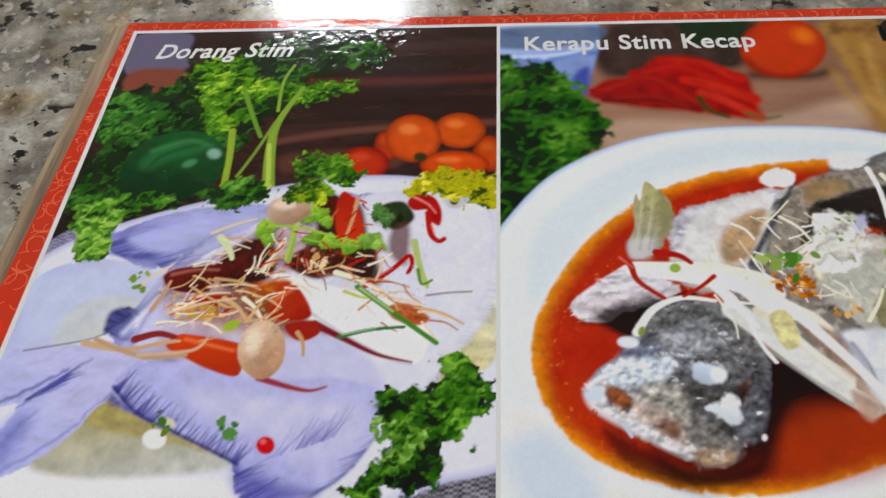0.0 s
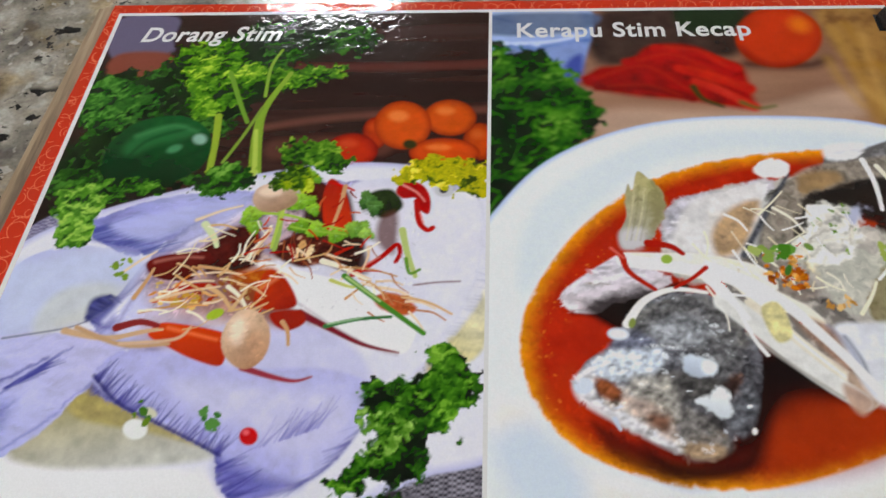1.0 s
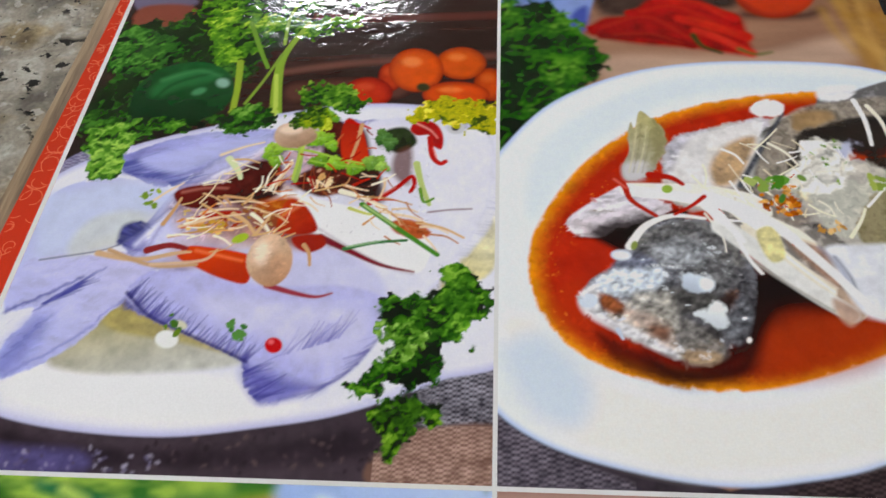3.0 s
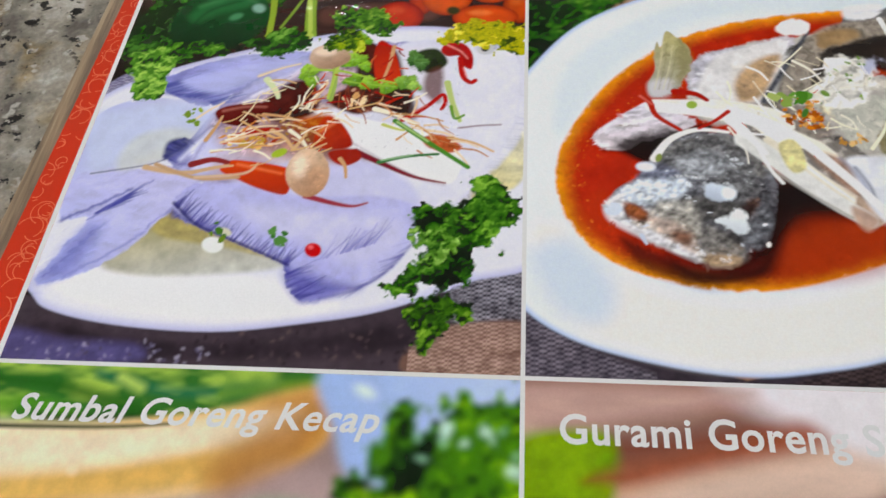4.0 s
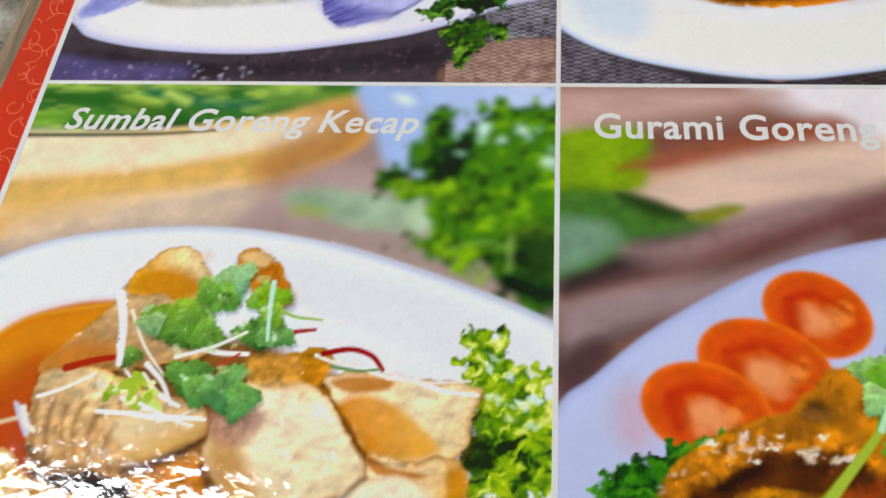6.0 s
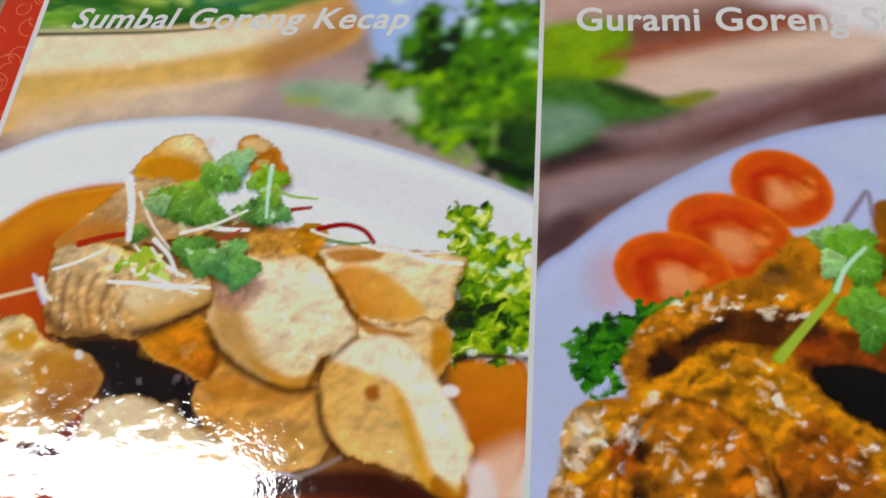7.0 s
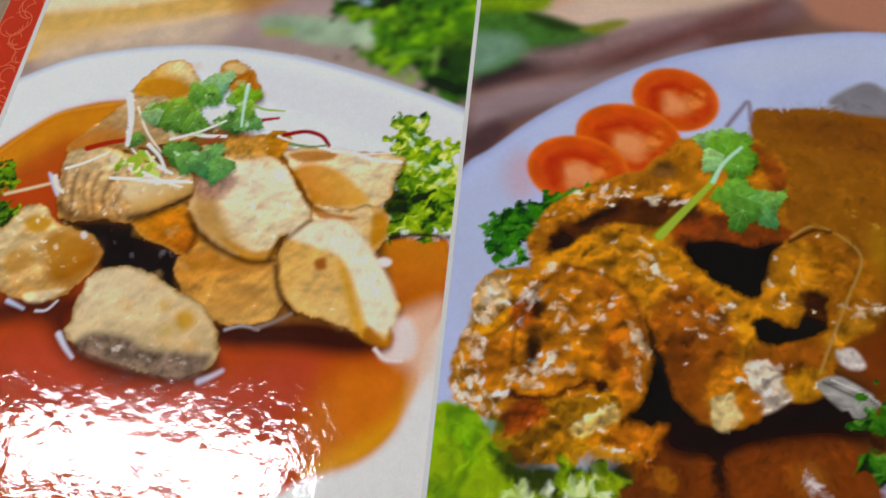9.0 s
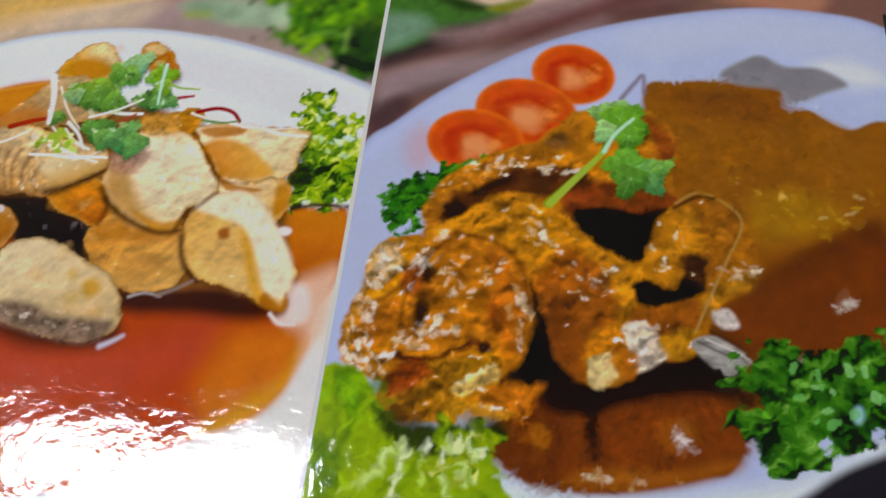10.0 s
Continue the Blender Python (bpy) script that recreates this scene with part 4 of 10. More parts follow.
p1.line([59.2, 124.5, 60.0, 121.3], 0.38, "4042a0", 0.11, soft=0.4, own=False)
p1.line([60.3, 124.2, 61.0, 120.9], 0.38, "4042a0", 0.11, soft=0.4, own=False)
p1.line([61.3, 123.9, 62.1, 120.5], 0.38, "4042a0", 0.11, soft=0.4, own=False)
p1.line([62.3, 123.6, 63.1, 120.1], 0.38, "4042a0", 0.11, soft=0.4, own=False)
p1.line([63.4, 123.4, 64.2, 119.7], 0.38, "4042a0", 0.11, soft=0.4, own=False)
p1.line([51.8, 118.8, 51.7, 120.3, 52.8, 121.7, 52.5, 123.3, 54.1, 125.1], 0.33, "3a3c9a", 0.33, soft=0.5)
p1.shape([56.6, 100.2, 65.6, 96.3, 74.2, 99.8, 75.3, 105.3, 64.3, 104.2], "d0cff0", soft=3, own=False, alpha=0.8)
p1.shape([40.5, 91.6, 52.2, 88.3, 67.4, 91.1, 74.0, 97.6, 68.7, 102.7, 56.4, 98.7], "dcdcf2", soft=2, own=False, alpha=0.9)
p1.line([74.1, 98.4, 75.8, 104.0, 75.6, 108.0], 0.70, "d8b89a", 0.47, soft=1.4, own=False, alpha=0.8)
p1.motif("pomfret")
p1.shape([25.8, 96.8, 28.2, 84.9, 36.6, 74.9, 47.0, 65.8, 55.2, 62.6, 58.9, 70.4, 49.3, 77.8, 47.6, 87.5, 37.3, 92.9], "cfd0f0", soft=3, own=False, mott=0.1, mstep=2)
p1.line([23.5, 93.0, 29.9, 82.1, 39.6, 71.9, 49.4, 65.0], 1.04, "f2f2fa", 0.69, soft=2.5, own=False, alpha=0.8)
p1.line([21.2, 93.0, 25.5, 87.7, 29.5, 80.7], 1.39, "5a5cae", 0.69, soft=2, own=False, alpha=0.8)
p1.line([27.1, 80.7, 36.2, 73.4, 43.7, 68.1], 0.48, "9a98c8", 0.36, soft=1.4, own=False)
p1.shape([54.2, 97.7, 64.5, 92.6, 74.0, 97.5, 76.7, 102.3, 68.4, 104.8, 58.3, 102.5], "d6d4f0", soft=3, own=False)
p1.ell(65.9, 98.8, 4.41, 0.79, -0.05, 2.62, "f0f0fa", soft=5, own=False, alpha=0.8)
p1.ell(61.2, 96.4, 2.88, -0.03, 0.31, 1.97, "b4b2dc", soft=4, own=False, alpha=0.6)
p1.shape([30.4, 92.9, 36.7, 90.3, 50.5, 90.1, 55.3, 97.7, 48.5, 102.7, 34.7, 100.4], "c49a90", soft=5, own=False, alpha=0.45)
p1.shape([43.9, 80.7, 52.2, 80.6, 61.7, 88.7, 60.2, 93.9, 51.0, 92.7, 41.4, 90.9, 36.0, 87.6], "b87a50", soft=4, own=False, alpha=0.55, mott=0.5, mstep=2)
p1.shape([69.5, 67.3, 72.7, 61.9, 80.0, 59.5, 92.4, 59.5, 96.8, 62.7, 97.5, 70.3, 96.5, 80.4, 93.3, 90.4, 87.3, 102.2, 82.2, 104.6, 78.4, 97.5, 71.2, 92.5, 61.3, 86.1, 55.7, 80.6, 69.5, 77.7], "eae8f0", soft=2.5, own=False, c2='c4c2e2', grad=(91.5, 70.3, 66.4, 90.0), mott=0.08, mstep=3)
p1.shape([73.9, 61.9, 80.2, 62.7, 83.2, 70.3, 81.5, 80.5, 74.6, 81.9, 71.4, 73.3], "bfb4b8", soft=2, own=False, alpha=0.7, mott=0.4, mstep=2)
p1.shape([79.5, 70.4, 92.7, 70.3, 94.2, 80.4, 86.3, 83.2, 80.3, 80.5], "d4d2e0", soft=3, own=False, alpha=0.7)
p1.line([80.7, 85.0, 87.4, 83.9, 93.1, 82.9], 0.34, "9a6a80", 0.23, soft=0.7, own=False)
p1.line([87.3, 57.5, 92.4, 58.2, 96.9, 63.0, 97.3, 70.3, 96.3, 81.8, 92.3, 92.3], 0.50, "9496a4", 0.38, soft=0.9, own=False, alpha=0.8)
p1.ell(88.8, 59.6, 2.48, 0.29, -0.05, 1.91, "a4a8ac", soft=0.6, own=False)
p1.ell(88.8, 59.6, 0.99, 0.00, 0.03, 0.80, "23252c", soft=0.5, own=False)
p1.ell(88.4, 59.2, 0.37, 0.00, 0.01, 0.32, "ffffff", soft=0.3, own=False)
p1.shape([48.9, 82.0, 51.4, 76.3, 60.5, 80.6, 65.9, 86.0, 73.3, 90.6, 82.6, 96.2, 81.7, 98.4, 71.5, 95.1, 63.0, 90.0, 55.7, 87.4], "e6e4e8", soft=0.9, own=False)
p1.dapple([24.8, 88.7, 37.9, 66.6, 52.8, 59.2, 71.4, 56.8, 95.5, 61.7, 97.8, 68.8, 92.5, 90.7, 80.4, 104.5, 74.6, 104.0, 52.6, 104.5, 31.2, 99.2], 800, 1.80, 0.50, 0.22, 301, angle=-0.3, spread=1.6)
p1.dapple([25.1, 107.2, 27.7, 100.0, 57.0, 102.3, 74.8, 99.1, 75.5, 112.7, 62.7, 124.8, 55.2, 126.5, 50.6, 118.4, 34.3, 111.7], 500, 2.60, 0.35, 0.14, 303, angle=1.9, spread=0.7)
p1.dapple([1.2, 109.1, 1.1, 98.0, 30.2, 95.1, 23.1, 109.3, 6.9, 123.8, 1.2, 124.5], 260, 3.00, 0.40, 0.13, 304, angle=-0.6, spread=0.6)
p1.dapple([13.0, 70.8, 17.4, 66.0, 47.5, 60.1, 53.6, 64.7, 25.8, 77.6], 200, 2.60, 0.40, 0.16, 305, angle=-0.35, spread=0.5)
p1.ruffle([27.8, 80.6, 37.9, 66.6, 52.5, 57.3, 71.3, 55.3, 86.2, 57.1, 88.2, 73.2, 82.3, 98.2, 64.3, 104.2, 50.3, 104.5, 35.5, 102.0], 0.50, 1.80)
p1.ruffle([22.7, 107.9, 27.5, 99.3, 75.4, 99.8, 75.7, 114.6, 63.1, 127.2, 53.5, 127.5, 48.3, 117.9], 0.40, 1.60)
p1.ruffle([0.7, 125.5, -3.1, 96.9, 29.7, 93.3, 24.7, 110.6, 11.9, 125.2], 0.40, 1.80)
p1.ruffle([12.3, 72.2, 18.5, 64.9, 47.3, 59.2, 27.4, 78.9], 0.40, 1.60)
p1.shape([28.3, 79.7, 39.3, 73.7, 53.1, 61.0, 70.3, 59.1, 79.9, 62.7, 78.3, 76.6, 72.6, 83.2, 62.4, 90.4, 47.9, 91.4, 32.7, 90.1], "b06a48", soft=5, own=False, alpha=0.5, mott=0.6, mstep=2)
p1.dapple([28.3, 79.7, 39.3, 73.7, 52.9, 60.1, 71.5, 57.2, 85.0, 59.9, 85.6, 72.3, 73.9, 83.2, 62.4, 90.4, 47.9, 91.4, 32.7, 90.1], 700, 1.80, 0.60, 0.55, 302)
p1.line([25.8, 96.8, 27.8, 87.7, 33.8, 78.6, 44.0, 69.7, 51.8, 64.5], 0.57, "7c7ab4", 0.45, soft=2, own=False, alpha=0.7)
p1.shape([55.7, 80.3, 61.2, 85.4, 73.4, 92.0, 82.7, 97.4, 81.8, 99.4, 71.7, 96.6, 62.1, 91.6], "6e5060", soft=2.4, own=False, alpha=0.6)
p1.shape([67.8, 73.4, 71.6, 69.6, 75.0, 76.2, 74.6, 81.9, 69.8, 80.5], "4a302c", soft=2.5, own=False, alpha=0.8)
p1.line([51.0, 80.6, 58.8, 84.7, 66.2, 88.7, 75.7, 92.5, 82.6, 96.4], 0.47, "a89aa8", 0.36, soft=1, own=False, alpha=0.8)
p1.shape([50.0, 87.5, 56.0, 88.8, 62.3, 92.6, 57.2, 95.8, 52.4, 94.0], "9a6a5c", soft=3, own=False, alpha=0.5)
p1.shape([31.8, 98.0, 42.5, 100.3, 50.8, 103.2, 58.7, 104.9, 51.4, 105.9, 39.8, 102.8], "8482ba", soft=3, own=False, alpha=0.7)
p1.ell(81.5, 95.6, 6.03, -2.63, 1.19, 2.99, "f4f4f8", soft=5, own=False, alpha=0.8)
p1.ell(88.2, 76.2, 5.10, 1.07, -0.80, 8.22, "f2f0f6", soft=6, own=False, alpha=0.7)
p1.line([80.3, 64.2, 82.4, 73.3, 85.6, 81.8], 0.61, "a49cb0", 0.49, soft=2.5, own=False, alpha=0.6)
p1.face([67.4, 59.5, 77.1, 55.5, 87.3, 57.2, 94.3, 61.9, 98.6, 61.9, 100.8, 66.1, 100.1, 76.2, 97.1, 87.2, 92.4, 94.9, 87.2, 101.0, 82.3, 106.0, 77.2, 108.1, 72.4, 102.4, 64.5, 92.6, 56.9, 87.5, 51.0, 80.7, 64.2, 73.4], "dedeea", soft=1.5, mott=0.05)
p1.face([51.0, 92.8, 58.0, 94.0, 66.9, 93.9, 74.1, 98.8, 77.4, 104.7, 77.5, 111.4, 66.7, 108.3, 55.5, 105.0, 43.0, 102.8, 35.0, 101.7, 38.5, 98.0], "c8c8e8", soft=2.5, mott=0.06)
p1.face([25.0, 104.9, 30.8, 110.0, 38.1, 113.3, 46.4, 116.9, 52.1, 119.5, 52.7, 123.4, 55.7, 127.1, 59.5, 126.8, 65.1, 124.7, 70.6, 121.6, 75.8, 114.2, 77.2, 105.8, 68.1, 102.5, 52.9, 102.7, 34.4, 99.5], "b8b8e6", soft=1.2, mott=0.12, mstep=2)
p1.face([40.3, 105.2, 56.8, 106.1, 73.0, 108.2, 72.9, 115.8, 64.2, 119.1, 55.1, 114.0, 44.9, 110.9], "cecdec", soft=5, mott=0.1, mstep=3)
p1.fringe([25.0, 104.9, 30.8, 110.0, 38.1, 113.3, 46.4, 116.9, 52.1, 119.5], 120, 4.5, -62, ("3a3890", "5250a8", "6a68b8"), 501)
p1.face([52.1, 120.4, 52.5, 123.4, 55.7, 127.1, 59.6, 126.8, 67.0, 124.3, 61.9, 123.2, 56.5, 121.3], "5c5ab8", soft=4, mott=0.2, mstep=1.5, alpha=0.8)
p1.fringe([52.1, 121.4, 52.9, 124.4, 55.7, 127.1], 40, 6.0, -25, ("4a48a4", "7a78c8", "3a3890"), 502, 0.5, 0.6)
p1.fringe([67.0, 124.3, 72.4, 120.0, 76.7, 113.1], 36, 4.0, 150, ("7a78c4", "5c5ab0"), 503, 0.45, 0.45)
p1.line([59.6, 126.8, 67.0, 124.3, 72.4, 120.0, 76.9, 113.1], 0.6, "7472b8", 0.4, soft=1.2, own=False, alpha=0.7)
p1.fringe([58.0, 118.2, 63.7, 116.0, 69.6, 113.7], 40, 6.0, -60, ("7a78c8", "9896d8"), 504, 0.35)
p1.line([25.0, 104.9, 30.8, 110.0, 38.1, 113.3, 46.4, 116.9, 52.1, 119.5], 0.8, "38367c", 0.5, soft=0.8, own=False, alpha=0.8)
p1.fringe([14.2, 70.5, 15.8, 73.5, 24.3, 75.3, 27.3, 77.2], 70, 8.0, -20, ("5a60b0", "7c84c8", "4a50a0"), 505)
p1.face([17.7, 69.7, 28.1, 66.1, 42.6, 62.6, 46.2, 61.8, 43.2, 65.8, 35.1, 68.9, 27.6, 73.5], "b8bce8", soft=2.5, mott=0.15, aspect=4)
p1.fringe([8.2, 108.0, 10.8, 106.2, 14.2, 103.2], 40, 6.0, -35, ("4a4ca8", "6a6cc0"), 506)
p1.face([-1.5, 80.9, 6.9, 78.7, 17.3, 76.5, 25.1, 77.9, 28.3, 80.8, 21.9, 87.7, 10.0, 94.5, 3.5, 95.8], "c4cce8", soft=4, mott=0.05)
p1.face([9.1, 91.9, 12.0, 86.5, 18.5, 84.3, 23.5, 85.0, 23.5, 89.1, 18.9, 93.1, 10.7, 96.4], "ccd0cc", soft=3, mott=0.1, alpha=0.7)
p1.line([4.1, 97.3, 10.6, 96.0, 16.5, 94.7, 20.0, 93.1], 0.35, "4a4c6c", 0.25, soft=0.6, own=False, alpha=0.8)
p1.face([19.2, 88.4, 22.3, 87.1, 24.1, 89.1, 21.0, 92.4, 19.4, 93.1], "34387c", soft=1.5, mott=0.3)
p1.fringe([19.4, 93.1, 20.0, 89.1, 22.9, 87.1], 30, 3.0, 20, ("34387c", "5a5ca8"), 507)
p1.face([50.6, 78.5, 60.5, 80.9, 70.1, 83.3, 80.8, 87.3, 85.1, 92.4, 82.8, 98.9, 76.2, 97.5, 66.7, 92.6, 59.4, 88.8], "f4f3f4", soft=1.0, mott=0.04)
p1.line([49.3, 77.8, 56.4, 84.8, 66.7, 92.0, 76.2, 97.5, 81.8, 99.3], 0.7, "8a7884", 0.4, soft=1.2, own=False, alpha=0.5)
p1.ell(88.92, 59.67, 1.99, 0.00, 0.07, 1.76, "c8c8cc", soft=0.8, own=False)
p1.ell(88.79, 59.51, 0.87, 0.00, 0.04, 0.96, "2a2a34", soft=0.6, own=False)
p1.fringe([100.8, 66.1, 100.1, 76.2, 97.1, 87.2, 92.4, 94.9], 50, 2.5, 190, ("b0b0c4", "c8c8d8"), 508, 0.4, 0.5)
p1.line([84.0, 83.9, 88.5, 83.2, 93.1, 82.9], 0.4, "8a6a74", 0.3, soft=0.6, own=False)
p1.motif("dark_topping")
p1.shape([59.9, 60.3, 67.4, 59.5, 70.8, 70.4, 72.4, 80.5, 64.9, 78.9, 57.7, 78.1, 54.8, 74.9, 58.9, 70.4, 59.2, 64.2], "3c1a18", soft=1.6, mott=0.5, mstep=1.8, c3='6a2c22')
p1.shape([38.4, 77.6, 42.0, 72.0, 45.2, 69.7, 49.7, 70.4, 52.0, 76.4, 49.8, 80.7, 43.0, 82.4], "5a1c18", soft=1.4, mott=0.5, mstep=1.8, c3='2c1212')
p1.shape([49.8, 80.7, 55.7, 80.6, 59.4, 88.8, 53.7, 88.8, 47.6, 87.5, 46.5, 82.1], "b8501c", soft=2, mott=0.5, mstep=1.5, c3='d88a34')
p1.spots([30.6, 85.0, 39.4, 82.1, 48.9, 82.1, 52.3, 87.5, 40.1, 90.3, 32.8, 89.0], 40, 0.7, ("d8a440", "e8c878", "c07028", "b83a1c"), 601, own=False)
p1.spots([54.3, 71.9, 64.2, 73.4, 69.7, 79.1, 60.2, 79.2], 34, 0.6, ("d8a868", "a04a24", "6a2018", "e8d0a0"), 602, own=False)
p1.shape([53.8, 76.3, 56.8, 72.6, 63.8, 70.4, 72.5, 71.9, 71.2, 80.5, 65.0, 79.1, 60.3, 79.9], "542019", soft=1, mott=0.5, mstep=2, c3='7a3a28')
p1.shape([72.6, 61.1, 77.5, 59.5, 80.3, 64.2, 75.7, 67.3], "2c3a1e", soft=1, mott=0.4, mstep=1.5)
p1.shape([57.8, 58.6, 62.1, 57.5, 65.2, 61.8, 64.6, 67.3, 60.7, 65.8], "5a1f18", soft=0.8, mott=0.3, mstep=1.5)
p1.shape([67.8, 73.4, 71.1, 70.4, 74.5, 80.5, 69.8, 80.5], "3a1c18", soft=2, alpha=0.9)
p1.shape([75.7, 67.3, 79.2, 65.8, 79.4, 76.2, 75.6, 73.3], "6a3a34", soft=2, alpha=0.8)
p1.carve([53.8, 76.3, 56.8, 72.6, 63.8, 70.4, 72.5, 71.9, 71.2, 80.5, 65.0, 79.1, 60.3, 79.9], 2.00, 0.25, 1.90, "c89a80")
p1.shape([29.3, 82.1, 35.2, 84.3, 44.1, 81.8, 51.8, 84.8, 62.0, 90.7, 57.8, 92.7, 45.3, 87.5, 34.3, 85.6], "6a3a34", soft=3, own=False, alpha=0.5)
p1.motif("chili")
p1.shape([28.2, 79.6, 30.5, 77.6, 36.9, 76.4, 41.2, 76.7, 42.8, 78.5, 39.7, 80.7, 38.5, 83.2, 33.8, 83.5, 30.2, 82.4], "80211c", soft=0.6, c2='5c1412', grad=(31.0, 77.1, 35.0, 83.5))
p1.line([30.0, 79.0, 34.8, 77.8, 39.7, 77.8], 0.61, "b86a5c", 0.36, soft=1.2, own=False)
p1.motif("chili")
p1.shape([41.3, 77.1, 43.0, 73.4, 47.1, 72.7, 48.4, 76.3, 44.5, 78.1], "5a1a16", soft=0.6, mott=0.3, mstep=2)
p1.motif("chili")
p1.shape([62.7, 61.8, 63.9, 56.5, 67.5, 60.2, 70.1, 70.4, 67.5, 71.1, 64.4, 70.4], "b5261a", soft=0.6, c2='d83a20', grad=(64.7, 57.8, 68.7, 70.4))
p1.line([63.6, 57.5, 67.3, 58.8, 69.3, 59.8], 0.76, "cc2018", 0.51)
p1.motif("chili")
p1.shape([78.5, 59.8, 80.4, 57.0, 84.2, 58.2, 86.1, 61.9, 85.9, 66.1, 83.4, 64.5, 82.9, 61.9, 80.1, 61.9], "b81a16", soft=0.5, mott=0.2, mstep=1.5)
p1.line([83.2, 62.7, 84.0, 68.1, 85.8, 70.3, 87.0, 69.7], 1.36, "c4201a", 1.11)
p1.line([79.9, 58.2, 83.1, 60.3, 84.9, 62.7], 0.50, "ee9a90", 0.25, soft=0.7, own=False)
p1.line([84.1, 65.8, 85.0, 68.5], 0.37, "e88078", 0.24, soft=0.5, own=False)
p1.motif("chili")
p1.line([71.4, 81.6, 74.4, 79.4, 77.1, 77.0, 79.8, 74.1, 80.6, 76.2, 79.9, 78.4], 1.28, "c01e1a", 0.93)
p1.line([73.5, 79.4, 76.5, 77.2], 0.35, "e88a80", 0.23, soft=0.6, own=False)
p1.motif("chili")
p1.shape([52.3, 87.5, 53.0, 82.0, 55.1, 80.6, 58.5, 83.4, 61.1, 88.7, 57.3, 90.1, 53.2, 89.5], "cc3c18", soft=0.6, c2='a8240f', grad=(52.4, 82.0, 60.5, 88.7), mott=0.15, mstep=2)
p1.line([53.5, 84.8, 56.1, 82.7], 0.93, "e87a50", 0.70, soft=1.4, own=False)
p1.motif("chili")
p1.line([33.5, 86.9, 38.9, 84.9, 43.5, 84.6], 1.64, "b8281a", 1.17)
p1.line([32.1, 88.3, 36.0, 87.3], 1.17, "d8602a", 0.93)
p1.motif("chili")
p1.shape([33.0, 96.1, 34.3, 93.7, 37.4, 93.3, 47.9, 95.3, 49.0, 98.4, 48.5, 102.3, 42.6, 100.9, 37.6, 98.6], "dc4416", soft=0.5, c2='c0330f', grad=(41.0, 94.1, 42.8, 101.5))
p1.line([36.6, 94.4, 46.7, 96.8], 0.68, "f07a48", 0.57, soft=1.2, own=False)
p1.motif("chili")
p1.line([62.0, 90.7, 68.0, 93.8, 75.1, 97.3, 82.0, 98.9], 1.81, "8a2430", 0.34, soft=0.5)
p1.line([52.9, 102.6, 58.6, 104.3, 63.1, 105.1, 66.2, 104.2], 1.42, "a83a48", 0.33, soft=0.5)
p1.shape([56.3, 90.7, 61.9, 90.0, 63.4, 92.6, 60.3, 94.6, 57.3, 93.3], "a8281c", soft=0.6)
p1.motif("chili")
p1.line([26.3, 94.5, 30.5, 93.2, 34.2, 93.9], 1.83, "9a3030", 1.15)
p1.motif("chili")
p1.shape([76.3, 86.6, 80.7, 85.9, 84.9, 89.2, 82.2, 90.9, 77.6, 89.3], "c05a30", soft=0.8, mott=0.4, mstep=1.5)
p1.motif("garlic")
p1.spots([57.2, 75.1, 61.9, 74.1, 62.4, 77.4, 57.6, 77.5], 9, 0.96, ('e6bc8a', 'd8a468', 'f0d4a8'), 22)
p1.spots([31.2, 86.3, 35.6, 86.0, 36.2, 88.3, 31.7, 88.3], 9, 0.94, ('e0a868', 'd8904a', 'f0c890'), 23)
p1.spots([36.0, 87.6, 41.1, 86.9, 41.7, 89.6, 37.1, 89.6], 7, 0.93, ('e4c070', 'c8a040'), 24)
p1.motif("ginger_shred")
p1.motif("ginger_shred")
p1.line([36.2, 68.1, 41.2, 65.6, 45.4, 64.2], 0.88, "e6cfae", 0.48)
p1.motif("ginger_shred")
p1.line([38.4, 69.7, 42.3, 69.4, 45.4, 70.4], 0.75, "d8b080", 0.41)
p1.motif("ginger_shred")
p1.line([49.3, 77.8, 51.3, 73.2, 52.7, 69.6], 1.08, "f0e4d0", 0.59)
p1.motif("ginger_shred")
p1.line([50.3, 77.1, 52.8, 74.6, 54.5, 73.4], 0.72, "c89460", 0.40)
p1.motif("ginger_shred")
p1.line([52.8, 70.4, 51.9, 72.8, 50.2, 76.3], 0.86, "e0c4a0", 0.47)
p1.motif("ginger_shred")
p1.line([39.5, 80.0, 45.0, 80.8, 49.6, 82.7], 0.84, "d0a070", 0.46)
p1.motif("ginger_shred")
p1.line([38.2, 82.1, 43.9, 81.4, 48.8, 81.8], 0.59, "e6cfae", 0.33)
p1.motif("ginger_shred")
p1.line([42.4, 84.8, 45.7, 87.0, 48.2, 90.2], 1.17, "d8b080", 0.65)
p1.motif("ginger_shred")
p1.line([46.5, 84.8, 49.5, 87.3, 51.7, 90.8], 1.05, "f0e4d0", 0.58)
p1.motif("ginger_shred")
p1.line([29.9, 91.0, 36.9, 89.4, 43.3, 88.9], 0.70, "c89460", 0.38)
p1.motif("ginger_shred")
p1.line([31.5, 88.3, 38.5, 86.0, 44.8, 84.8], 0.82, "e0c4a0", 0.45)
p1.motif("ginger_shred")
p1.line([27.8, 87.7, 29.3, 83.7, 30.1, 80.7], 1.06, "d0a070", 0.58)
p1.motif("ginger_shred")
p1.line([35.3, 84.9, 39.7, 83.6, 43.3, 83.5], 0.71, "e6cfae", 0.39)
p1.motif("ginger_shred")
p1.line([48.2, 90.2, 49.7, 87.0, 50.6, 84.8], 0.92, "d8b080", 0.50)
p1.motif("ginger_shred")
